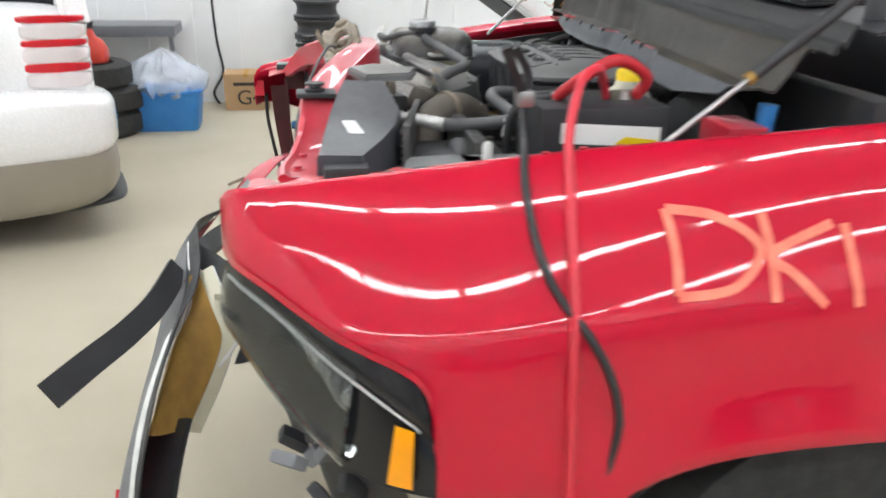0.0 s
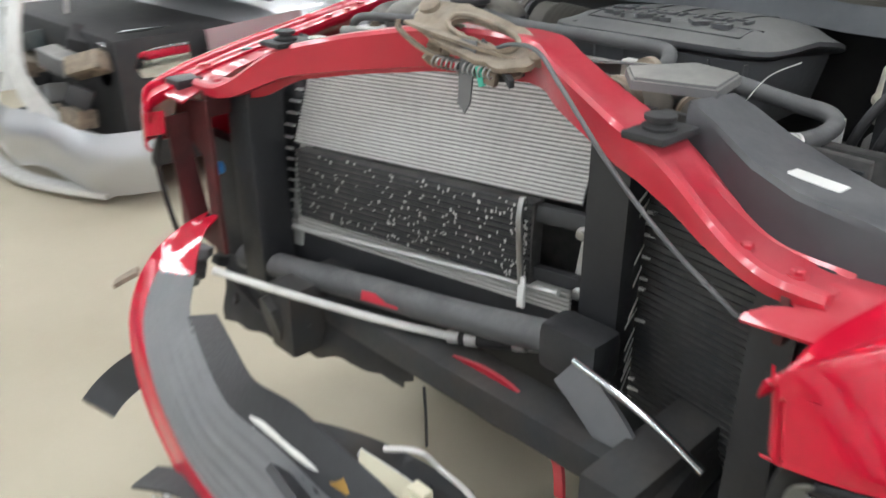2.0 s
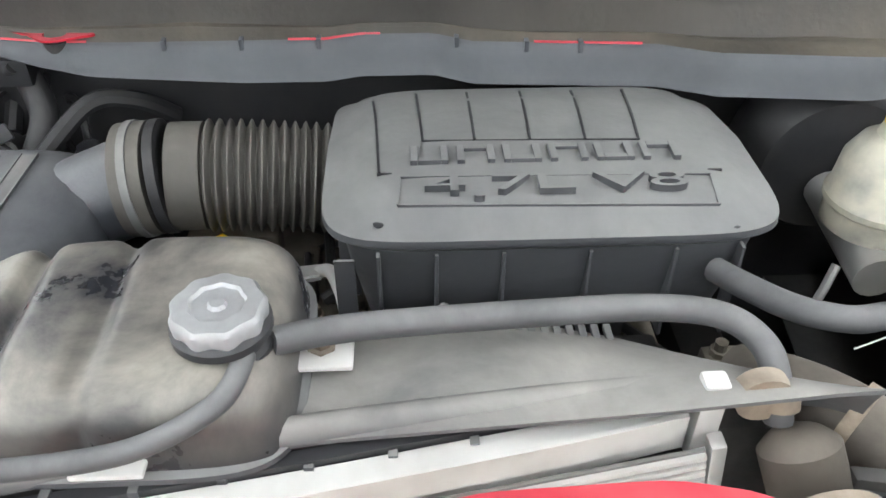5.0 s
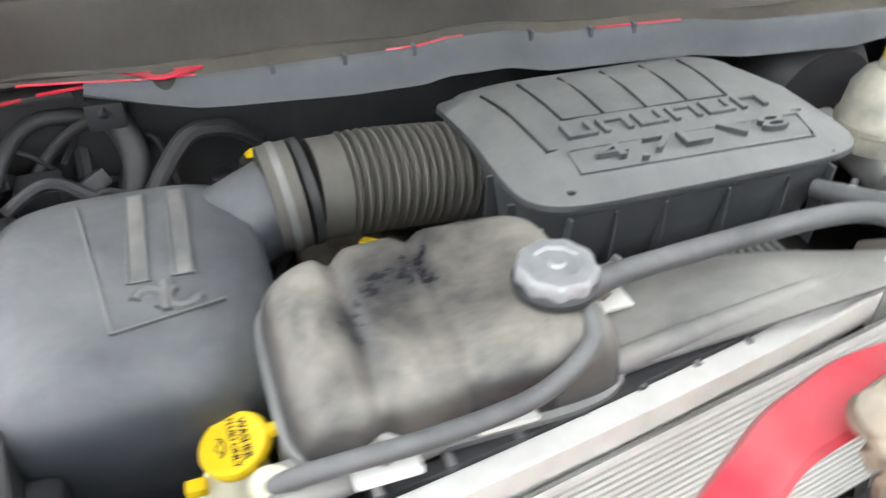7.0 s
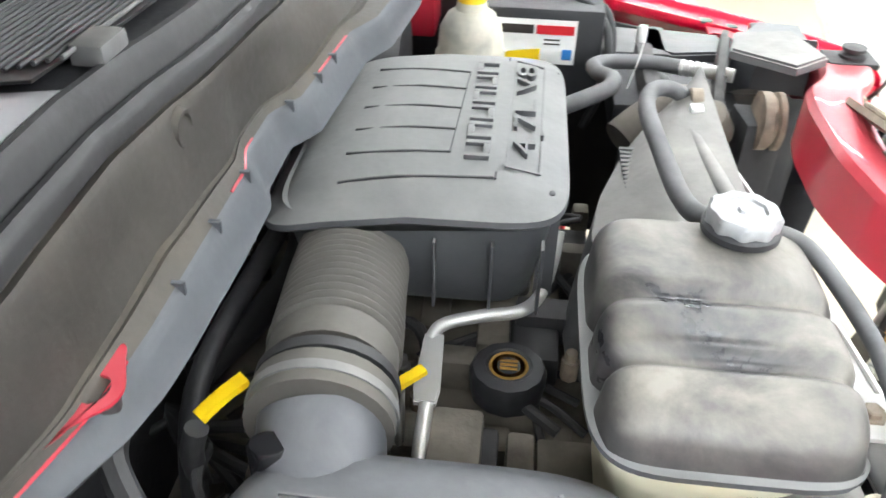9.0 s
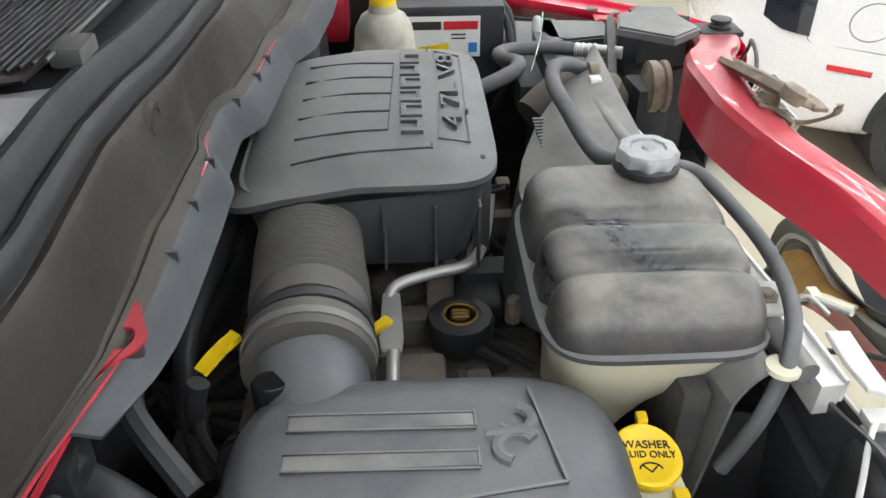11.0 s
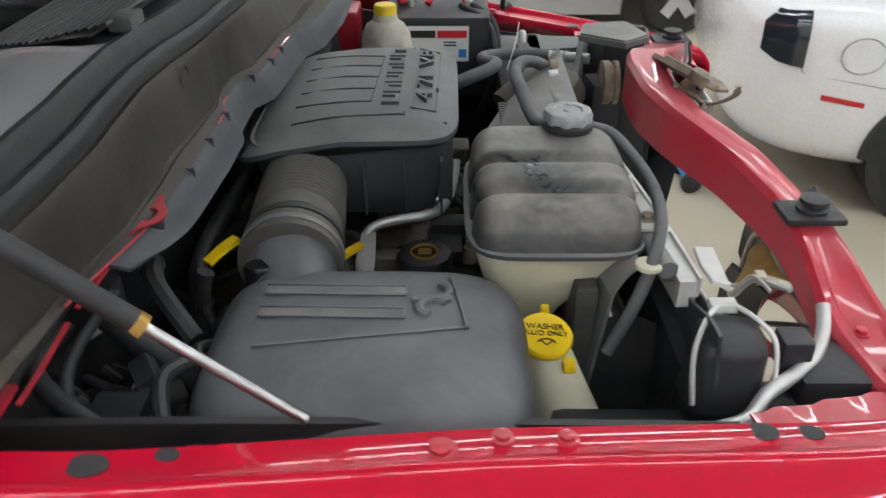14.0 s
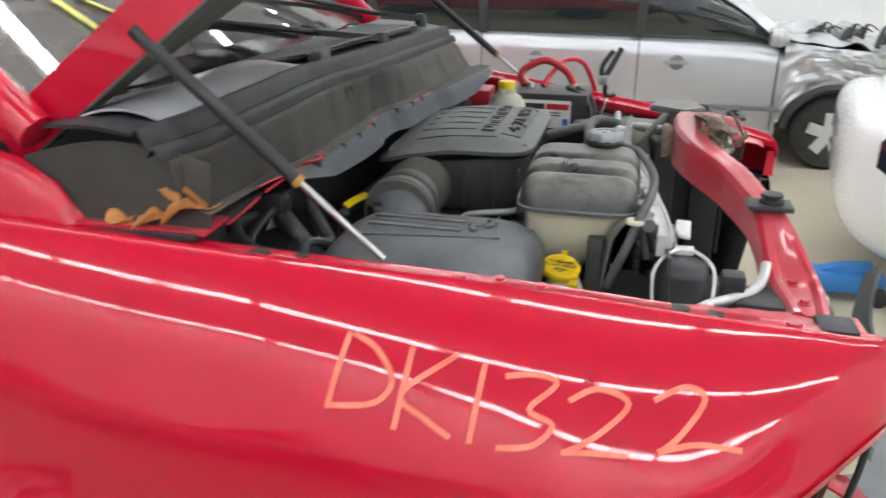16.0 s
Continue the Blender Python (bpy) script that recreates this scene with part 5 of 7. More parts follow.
part("hanging_strap", plate([(-0.018, 0.05), (0.016, 0.05), (0.012, -0.05), (-0.004, -0.062), (-0.014, -0.045)], (0.088, -0.03, 1.11), (0, 1, 0), (0.1, 0, 1), 0.004, 0.001), GREYP, latch)
part("green_clip", tube([(0.09, -0.056, 1.125), (0.095, -0.06, 1.094)], 0.0062, 10, 1), TEAL, latch, "teal plastic clip")
part("latch_cable", tube([(0.11, -0.07, 1.15), (0.095, -0.12, 1.165), (0.08, -0.18, 1.165), (0.05, -0.25, 1.13), (0.012, -0.36, 1.06), (0.0, -0.46, 0.99), (0.0, -0.56, 0.93)], 0.0034, 8, 6), HOSE, truck, "grey latch cable")

def core_part(name, bm, mat, parent=None, label=""):
    """A part of the radiator pack, sheared to the angle at which the pack was driven back."""
    for v in bm.verts:
        v.co.x += 0.052 - 0.14 * (v.co.y + 0.143) if v.co.y > -0.29 else 0.0
        v.co.z -= 0.035 * (v.co.y - 0.1)
        v.co.x += 0.36 * max(0.0, v.co.z - 0.86) if v.co.y > -0.2 else 0.0
    return part(name, bm, mat, parent, label)


# condenser face: tubes over a core coloured dark for the shade between them, cooler below, black guide posts; the whole
# pack is pushed askew
for k in range(25):
    z = 0.876 + 0.17 * k / 24
    core_part("fin_tube", box(0.182, 0.1895, -0.155, 0.548, z - 0.0019, z + 0.0019, 0), FIN, condenser)
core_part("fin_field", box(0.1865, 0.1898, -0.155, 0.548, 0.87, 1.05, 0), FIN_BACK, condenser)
core_part("end_tank", box(0.18, 0.198, 0.548, 0.585, 0.62, 1.055, 0.003), FIN, condenser)
core_part("end_tank", box(0.18, 0.198, -0.172, -0.158, 0.74, 1.055, 0.002), ALU, condenser)
for k in range(15):
    core_part("tank_rib", box(0.176, 0.18, 0.55, 0.583, 0.68 + 0.025 * k, 0.686 + 0.025 * k, 0.001), ALU, condenser)
cooler = core_part("transmission_cooler", box(0.150, 0.178, -0.09, 0.505, 0.715, 0.872, 0.003), FIN_DARK, truck, "black oil cooler with chipped paint")
for k in range(13):
    core_part("fin_tube", box(0.146, 0.151, -0.088, 0.503, 0.722 + 0.012 * k, 0.726 + 0.012 * k, 0), BLACKP, cooler)
random.seed(9)
for k in range(260):
    y, z = -0.085 + 0.57 * random.random() ** 1.7, random.uniform(0.722, 0.868)
    core_part("paint_chip", box(0.1445, 0.1462, y, y + random.uniform(0.001, 0.004), z, z + random.uniform(0.002, 0.007), 0), FIN, cooler)
for k in range(6):
    core_part("lower_tube", box(0.176, 0.184, -0.155, 0.548, 0.662 + 0.009 * k, 0.668 + 0.009 * k, 0.001), FIN, condenser)
core_part("lower_rail", tube([(0.165, 0.6, 0.672), (0.163, 0.3, 0.69), (0.162, 0.1, 0.7), (0.165, -0.14, 0.708)], 0.007, 8, 6), ALU, condenser, "grey line below the oil cooler")
core_part("lower_baffle", grid(lambda u, v: Vector((0.19 + 0.006 * math.sin(v * 7), -0.17 + 0.83 * u, 0.45 + 0.21 * v)), 20, 8, thick=0.004), BLACKP, truck, "black plastic air baffle below the condenser")
core_part("bracket", box(0.16, 0.18, -0.195, -0.08, 0.835, 0.865, 0.003), BLACKP, cooler)
core_part("bracket", box(0.16, 0.18, -0.195, -0.08, 0.722, 0.748, 0.003), BLACKP, cooler)
for z in (0.834, 0.72):
    core_part("bolt", lathe([(0.013, -0.01), (0.013, 0), (0.008, 0.002), (0.008, 0.008), (0.001, 0.009)], (0.158, -0.183, z), aim((-1, 0, 0)), 12), STEEL, cooler)
core_part("white_tie", box(0.135, 0.142, -0.09, -0.076, 0.672, 0.735, 0.001), LABELW, cooler, "white cable tie")
core_part("fitting", tube([(0.14, -0.07, 0.88), (0.138, -0.075, 0.8), (0.14, -0.08, 0.72)], 0.006, 8, 4), STEEL, cooler)
core_part("guide_post", box(0.13, 0.19, -0.275, -0.2, 0.6, 1.06, 0.01), BLACKP, truck, "black plastic radiator guide post")
core_part("guide_post", box(0.14, 0.2, 0.6, 0.68, 0.5, 0.99, 0.01), BLACKP, truck, "black plastic radiator guide post")
lowfin = core_part("side_radiator", box(0.205, 0.22, -0.6, -0.265, 0.5, 1.05, 0.003), FIN_DARK, truck, "dusty brown radiator fins")
for k in range(42):
    core_part("fin_tube", box(0.2, 0.206, -0.595, -0.27, 0.51 + 0.0128 * k, 0.5135 + 0.0128 * k, 0), FRAME, lowfin)
for k in range(26):
    z = 0.52 + 0.0125 * 1.6 * k
    core_part("bent_fin", box(0.197, 0.201, -0.28 - random.uniform(0, 0.02), -0.268, z, z + 0.005, 0), PALE, lowfin)

def torn_sheet(u, v):
    y = 0.74 - 0.6 * u
    top, low = lerp([(-0.14, 0.67), (0.2, 0.62), (0.74, 0.55)], y), lerp([(-0.14, 0.56), (0.08, 0.44), (0.3, 0.43), (0.74, 0.38)], y)
    rag = 0.02 * noise.noise(Vector((y * 14, 0, 4)))
    return Vector((lerp([(0.12, 0.15), (0.33, 0.085), (0.74, 0.04)], y) - 0.03 * v + 0.015 * noise.noise(Vector((y * 7, v * 3, 1))), y, top + (low + rag - top) * v))


part("torn_front_sheet", grid(torn_sheet, 44, 10, thick=0.004), DARK, truck, "torn dark steel front sheet")

# lower front: tray, beams, lines, chassis ends
part("lower_tray", grid(lambda u, v: Vector((0.17 + 0.2 * u + 0.02 * math.sin(9 * v), -0.6 + 1.22 * v, 0.44 + 0.03 * math.sin(11 * v + 4 * u) + 0.05 * u)), 16, 40, thick=0.005), DARK, truck, "dark grimy tray under the radiator")
for y0, y1 in ((-0.62, -0.3), (0.56, 0.7)):
    part("side_baffle", grid(lambda u, v: Vector((0.1 + 0.24 * u, y0 + (y1 - y0) * v * 0.12 + (0.0 if y0 < 0 else 0.1), 0.46 + 0.5 * v)), 6, 8, thick=0.006), BLACKP, truck, "black plastic side baffle")
part("lower_beam", tube([(0.06, 0.68, 0.56), (0.068, 0.5, 0.585), (0.085, 0.3, 0.615), (0.11, 0.0, 0.655), (0.15, -0.2, 0.675)], 0.03, 14, 6), HOSE, truck, "black lower crossmember")
part("lower_beam", box(0.06, 0.16, -0.42, 0.7, 0.50, 0.57, 0.02), FRAME, truck, "black crossmember")
part("red_patch", ribbon([(0.062, 0.23, 0.627), (0.072, 0.13, 0.64)], 0.02, 0.006, up=(-1, 0, 0.3)), RED_DULL, truck)
part("coolant_line", tube([(-0.085, 0.56, 0.614), (-0.05, 0.47, 0.606), (0.005, 0.33, 0.596), (0.07, 0.17, 0.588), (0.128, 0.036, 0.586)], 0.009, 10, 6), PALE, truck, "pale metal cooler line")
part("coolant_line", tube([(0.128, 0.036, 0.586), (0.16, -0.04, 0.594), (0.19, -0.12, 0.612)], 0.013, 10, 4), RUBBER, truck, "black rubber line")
for x, y, z in ((0.125, 0.045, 0.586), (0.139, 0.012, 0.588), (0.174, -0.078, 0.602), (0.186, -0.106, 0.609)):
    part("crimp", tube([(x, y, z), (x + 0.009, y - 0.022, z + 0.003)], 0.0155, 10, 1), ALU, truck)
part("black_bracket", box(0.11, 0.19, -0.3, -0.18, 0.63, 0.72, 0.02), BLACKP, truck, "black plastic bracket")
part("silver_rod", tube([(0.11, -0.262, 0.68), (0.09, -0.415, 0.66), (0.08, -0.515, 0.625)], 0.0075, 10, 4), CHROME, truck, "bright silver rod")
part("rod_sleeve", ribbon([(0.11, -0.25, 0.66), (0.1, -0.36, 0.58), (0.09, -0.44, 0.47)], 0.07, 0.01, up=(-1, 0, 0.2)), GREYTRIM, truck)
part("red_lower_panel", ribbon([(0.1, 0.06, 0.55), (0.1, -0.06, 0.57), (0.1, -0.14, 0.565), (0.1, -0.21, 0.53), (0.1, -0.25, 0.47), (0.1, -0.26, 0.4)], 0.02, 0.008, up=(-1, 0, 0)), RED_DULL, truck, "torn red lower edge")
for s in (-1, 1):
    part("frame_horn", tube([(0.35, s * 0.42, 0.52), (0.1, s * 0.44, 0.52), (-0.02, s * 0.46, 0.5)], 0.05, 8, 4, flat=1.3), FRAME, truck, "bent dark frame end")
part("lower_arm", ribbon([(0.3, -0.38, 0.46), (0.45, -0.2, 0.4), (0.6, 0.0, 0.34)], 0.06, 0.03), FRAME, truck)
part("hanging_wire", tube([(0.0, -0.02, 0.56), (-0.005, -0.03, 0.5), (0.0, -0.025, 0.43)], 0.003, 6, 4), BLACKP, truck)
part("blue_plug", lathe([(0.012, -0.02), (0.014, -0.01), (0.014, 0.015), (0.004, 0.018)], (0.0, 0.66, 0.8), "x", 16), BLUE, truck, "blue wiring plug")
part("torn_inner_panel", grid(lambda u, v: Vector((0.02 + 0.3 * u, 0.72 - 0.35 * v + 0.02 * math.sin(8 * u), 0.52 - 0.06 * math.sin(3 * v) - 0.04 * u)), 10, 10, thick=0.004), FRAME, truck, "torn dark inner splash panel")

# driver side: battery label, fuse box, hoses, relay cover
part("label", box(0.5, 0.66, -0.514, -0.5125, 1.02, 1.105, 0), LABELW, battery, "white battery label with plain colour shapes")
part("label_bar", box(0.505, 0.575, -0.5122, -0.511, 1.078, 1.095, 0), LABELR, battery, "red bar")
part("label_bar", box(0.58, 0.64, -0.5122, -0.511, 1.078, 1.095, 0), INK, battery)
part("label_bar", plate([(0, 0), (0.09, 0), (0.09, 0.028), (0.03, 0.02)], (0.655, -0.5118, 1.022), (-1, 0, 0), (0, 0, 1), 0.001), YELLOW, battery)
part("label_bar", box(0.506, 0.524, -0.5122, -0.511, 1.03, 1.05, 0), BLUE, battery)
for z in (1.058, 1.066):
    part("label_bar", box(0.53, 0.56, -0.5122, -0.511, z, z + 0.003, 0), INK, battery)
part("side_label", plate([(0, 0), (0.195, -0.012), (0.195, 0.026), (0, 0.038)], (0.487, -0.7012, 1.06), (1, 0, 0), (0, 0, 1), 0.0015), LABELW, battery, "white side label strip")
part("label_bar", plate([(0, 0), (0.085, -0.006), (0.085, 0.006), (0.02, 0.014)], (0.592, -0.7032, 1.056), (1, 0, 0), (0, 0, 1), 0.001), YELLOW, battery)
for x in (0.5, 0.64):
    tm = part("terminal", lathe([(0.012, 1.12), (0.01, 1.14), (0.002, 1.142)], (x, -0.62, 0), "z", 16), STEEL, battery)
for x, y in ((0.47, -0.5), (0.46, -0.54)):
    part("battery_cable", tube([(x, y, 0.9), (x - 0.03, y + 0.01, 1.0), (x - 0.02, y - 0.03, 1.1), (x + 0.05, y - 0.09, 1.135)], 0.008, 10, 6), RUBBER, truck, "black battery cable")
part("cable_tag", box(0.433, 0.437, -0.482, -0.468, 1.02, 1.06, 0.001), LABELW, truck)
fb = part("fuse_box_lid", box(0.27, 0.45, -0.70, -0.52, 0.93, 0.99, 0.014), BLACKP, truck, "dusty black fuse box lid")
part("lid_latch", box(0.43, 0.447, -0.62, -0.58, 0.99, 0.998, 0.003), BLACKP, fb)
part("wire_tie", tube([(0.42, -0.33, 1.06), (0.4, -0.37, 1.11), (0.39, -0.42, 1.14)], 0.0009, 6, 4), LABELW, truck)
# faceted air duct falling from the radiator to its mouth by the fender: rows of inner and outer corner, height
DUCT = [((0.107, -0.405), (0.19, -0.425), 1.132), ((0.09, -0.45), (0.2, -0.45), 1.118), ((0.07, -0.515), (0.215, -0.495), 1.088), ((0.058, -0.575), (0.2, -0.56), 1.07), ((0.048, -0.66), (0.165, -0.64), 1.06), ((0.04, -0.71), (0.122, -0.72), 1.052)]
loops = []
for (x0, y0), (x1, y1), z in DUCT:
    a, b = Vector((x0, y0, z)), Vector((x1, y1, z))
    drop = Vector((0, 0, -0.1))
    loops.append([a.lerp(b, 0.03), a.lerp(b, 0.97), a.lerp(b, 1.0) + drop * 0.08, a.lerp(b, 1.06) + drop, a.lerp(b, -0.02) + drop, a + drop * 0.08])
scoop = part("air_scoop", rings(bmesh.new(), loops), FLATBLACK, truck, "dark faceted plastic air duct", sharp=20)
part("scoop_label", plate([(0, 0), (0.026, -0.004), (0.04, -0.062), (0.012, -0.06)], (0.092, -0.545, 1.0765), (1, 0, 0), (0, 1, 0.2), 0.0012), LABELW, scoop, "white label")
part("scoop_mouth", box(0.05, 0.13, -0.755, -0.68, 0.94, 1.04, 0.008), BLACKP, scoop, "black duct mouth")
part("duct_bracket", plate([(0, 0), (0.1, 0.02), (0.12, 0.1), (0.03, 0.16), (-0.03, 0.11)], (0.15, -0.42, 1.128), (1, 0, 0), (0, 1, 0), 0.016, 0.004), GREYP, truck, "dusty grey bracket above the duct")
tray_lid = part("tray_lid", plate([(0, 0), (0.15, -0.02), (0.17, 0.09), (0.11, 0.12), (0.02, 0.1)], (0.19, -0.72, 1.0), (1, 0, 0), (0, 1, 0), 0.02, 0.005), DUSTP, truck, "dusty flat battery tray lid")
part("peg", lathe([(0.01, 0), (0.01, 0.03), (0.007, 0.036), (0.002, 0.037)], (0.36, -0.655, 1.018), "z", 14), PALE, tray_lid, "pale plastic peg")
# thermostat elbow and the crimped line beside the lid
part("thermostat_elbow", tube([(0.43, -0.235, 1.01), (0.39, -0.262, 1.035), (0.345, -0.298, 1.045), (0.305, -0.335, 1.03), (0.28, -0.375, 0.98), (0.27, -0.4, 0.9)], 0.036, 16, 8), GRIMEHOSE, truck, "brown-grey grimy thermostat hose")
part("elbow_clamp", lathe([(0.037, -0.006), (0.041, -0.006), (0.041, 0.006), (0.037, 0.006)], (0.345, -0.298, 1.045), aim((-0.75, -0.65, -0.1)), 20), RUST, truck, "brass-coloured hose clamp")
part("outlet_boss", lathe([(0.03, -0.03), (0.034, -0.02), (0.034, 0.02), (0.024, 0.03), (0.014, 0.034)], (0.298, -0.235, 1.05), aim((0.5, 0.25, 0.8)), 24), GRIMEHOSE, truck, "grimy brown thermostat outlet")
part("outlet_clamp", lathe([(0.0135, -0.006), (0.017, -0.006), (0.017, 0.006), (0.0135, 0.006)], (0.338, -0.219, 1.088), aim((0.4, 0.05, 0.9)), 20), RUST, truck, "brass-coloured spring clamp")
line = part("crimped_line", tube([(0.309, -0.468, 1.047), (0.36, -0.478, 1.048), (0.43, -0.47, 1.05), (0.468, -0.44, 1.053), (0.464, -0.39, 1.06), (0.445, -0.335, 1.074), (0.458, -0.285, 1.078), (0.5, -0.25, 1.072), (0.54, -0.235, 1.06)], 0.014, 12, 8), HOSE, truck, "dusty black hose with an aluminium crimp")
part("crimp", tube([(0.225, -0.425, 1.054), (0.256, -0.439, 1.053), (0.309, -0.468, 1.047)], 0.0125, 12, 3), ALU, line, "aluminium crimped end")
for q in (0.3, 0.5, 0.7, 0.9):
    p = Vector((0.256, -0.439, 1.053)).lerp(Vector((0.309, -0.468, 1.047)), q)
    part("crimp_ring", tube([p, p + Vector((0.005, -0.0027, -0.0006))], 0.0148, 12, 1), ALU, line)
part("support_tube", tube([(0.3, -0.35, 0.9), (0.33, -0.44, 0.97), (0.34, -0.5, 1.0), (0.33, -0.55, 0.9)], 0.022, 12, 6), HOSE, truck, "dusty black hose")
part("scoop_clip", box(0.06, 0.085, -0.665, -0.635, 0.99, 1.035, 0.005), PALE, truck, "pale metal clip")
part("rear_scoop", box(0.3, 0.44, -0.76, -0.6, 0.96, 1.02, 0.015), DUSTP, truck)
part("brake_booster", lathe([(0.02, -0.07), (0.1, -0.06), (0.12, -0.03), (0.12, 0.03), (0.1, 0.06), (0.02, 0.07)], (0.88, -0.5, 1.0), "x", 32), DARK, truck, "black brake booster")
part("master_cylinder", tube([(0.62, -0.48, 0.97), (0.8, -0.49, 0.98)], 0.03, 16, 1), ALU, truck, "dull aluminium master cylinder")
part("brake_pipe", tube([(0.66, -0.45, 0.96), (0.64, -0.42, 0.9), (0.7, -0.4, 0.86)], 0.006, 8, 4), ALU, truck)
part("relay_block", box(0.78, 0.86, -0.78, -0.66, 1.0, 1.1, 0.01), RED_DULL, truck, "red plastic terminal cover")
part("blue_cap", tube([(0.88, -0.72, 1.06), (0.885, -0.72, 1.13)], 0.018, 14, 1), BLUE, truck, "light blue bottle cap")
for s in (-1, 1):
    for k, (x, dy, r) in enumerate(((0.165, 0.018, 0.011), (0.22, 0.015, 0.013), (0.495, 0.016, 0.008), (0.555, 0.028, 0.011), (0.43, 0.02, 0.008), (0.80, 0.012, 0.008), (0.864, 0.02, 0.014), (0.04, 0.02, 0.012))):
        z = z_fl(x)
        if k in (2, 3, 4, 7):
            part("fender_bolt", lathe([(r * 1.6, 0), (r * 1.5, 0.003), (r, 0.0035), (r, 0.008), (0.001, 0.009)], (x, s * (y_in(x) + dy), z), "z", 12), RED_DULL, truck)
        else:
            part("fender_hole", rings(bmesh.new(), [superloop(x, s * (y_in(x) + dy), z + h, r * 1.5 * q, r * q, 2.0, 20) for h, q in ((-0.01, 1), (0.0025, 1), (0.003, 0.8))]), DARK, truck, "slotted hole in the flange")

# ---- marker writing on both fenders ----
def marker(strokes, side, w):
    for pts in strokes:
        path_out = []
        line = [Vector((x, 0, z)) for x, z in pts]
        if len(line) == 2:
            line.insert(1, (line[0] + line[1]) / 2)
        for q in smooth_path(line, 5):
            slope = (side_y(q.x, q.z - 0.01) - side_y(q.x, q.z + 0.01)) / 0.02
            nrm = Vector((0, side, slope)).normalized()
            path_out.append((Vector((q.x, side * side_y(q.x, q.z), q.z)) + nrm * 0.0035, nrm))
        mid_up = path_out[len(path_out) // 2][1]
        part("marker_writing", ribbon([a for a, _ in path_out], w, 0.001, up=mid_up, n=1), ORANGE, truck, "orange hand-drawn marker stroke")


marker([[(0.684, 1.04), (0.695, 0.992), (0.703, 0.948)],
        [(0.678, 1.038), (0.642, 1.019), (0.616, 0.982), (0.639, 0.954), (0.706, 0.95)],
        [(0.593, 1.022), (0.606, 0.922)],
        [(0.528, 1.014), (0.601, 0.967), (0.563, 0.936), (0.526, 0.915)],
        [(0.489, 1.003), (0.499, 0.909)],
        [(0.458, 0.989), (0.417, 0.991), (0.386, 0.98), (0.421, 0.951), (0.387, 0.933), (0.411, 0.909), (0.461, 0.905)],
        [(0.367, 0.961), (0.328, 0.974), (0.284, 0.956), (0.324, 0.921), (0.368, 0.901)],
        [(0.371, 0.902), (0.332, 0.901), (0.28, 0.897)],
        [(0.249, 0.959), (0.206, 0.972), (0.178, 0.957), (0.208, 0.918), (0.238, 0.899)],
        [(0.239, 0.9), (0.184, 0.905), (0.121, 0.893)]], 1, 0.0085)
marker([[(0.58, 1.015), (0.589, 0.953), (0.587, 0.894)],
        [(0.58, 1.015), (0.661, 1.006), (0.721, 0.964), (0.677, 0.907), (0.587, 0.892)],
        [(0.727, 1.013), (0.738, 0.952), (0.74, 0.886)],
        [(0.835, 1.002), (0.738, 0.956), (0.771, 0.928), (0.821, 0.881)],
        [(0.855, 1.002), (0.876, 0.878)]], -1, 0.016)

# ---- headlamps ----
def lamp_curve(table, u):
    k = u * (len(table) - 1)
    i = min(int(k), len(table) - 2)
    return Vector(table[i]).lerp(Vector(table[i + 1]), k - i)


LX = [-0.128, -0.1, -0.06, -0.02, 0.02, 0.06, 0.1, 0.13, 0.16, 0.18, 0.198]
TOPC = [Vector((x, side_y(x, lamp_top(x)) - 0.004, lamp_top(x) - 0.003)) for x in LX]
BOTC = smooth_path([(-0.115, 0.68, 0.66), (-0.055, 0.8, 0.6), (0.03, 0.91, 0.565), (0.11, 0.985, 0.545), (0.2, 1.03, 0.54)], 5)


def lamp_face(u, v, deep=0.0, side=1):
    a, b = lamp_curve(BOTC, u), lamp_curve(TOPC, u)
    p = a.lerp(b, v)
    bulge = 0.025 * math.sin(math.pi * v) * (1 - 0.5 * u)
    return Vector((p.x - bulge * (1 - u) + deep * 0.7, side * (p.y + bulge * 0.7 - deep * 0.7), p.z))


def lamp_piece(name, mat, u0, u1, v0, v1, deep, label="", n=(14, 8)):
    """A patch of the lamp between two positions along it; v0 and v1 are heights as functions of the position."""
    def fn(p, q):
        u = u0 + (u1 - u0) * p
        return lamp_face(u, v0(u) * (1 - q) + v1(u) * q, deep(u, q), -1)
    return part(name, grid(fn, *n, thick=0.004), mat, hl, label)


hl = part("headlamp", grid(lambda u, v: lamp_face(u, v, 0.085 - 0.05 * abs(2 * v - 1) ** 3, -1), 16, 12, thick=0.004), BLACKP, truck, "scratched clear headlamp with chrome reflector and amber side marker")
def bezel_low(u):
    return 0.9 - 0.05 * u - 0.36 * max(0.0, u - 0.25) ** 1.3
lamp_piece("reflector_panel", LAMPGREY, 0.02, 0.3, lambda u: 0.5 - 0.5 * u, bezel_low, lambda u, q: 0.03 + 0.04 * math.sin(math.pi * q), "smooth pale grey reflector panel")
lamp_piece("reflector_panel", LAMPGREY, 0.3, 0.42, lambda u: 0.46 - 0.4 * u, bezel_low, lambda u, q: 0.05 + 0.03 * math.sin(math.pi * q) + 0.1 * (u - 0.3))
lamp_piece("bezel", GLOSSBLACK, 0.0, 1.0, bezel_low, lambda u: 1.0, lambda u, q: -0.003 + 0.012 * (1 - q) ** 4, "black upper bezel", (28, 6))
lamp_piece("bezel", GLOSSBLACK, 0.56, 1.0, lambda u: 0.0, bezel_low, lambda u, q: 0.012 + 0.02 * math.sin(math.pi * q) * (1 - u), "black rear bezel")
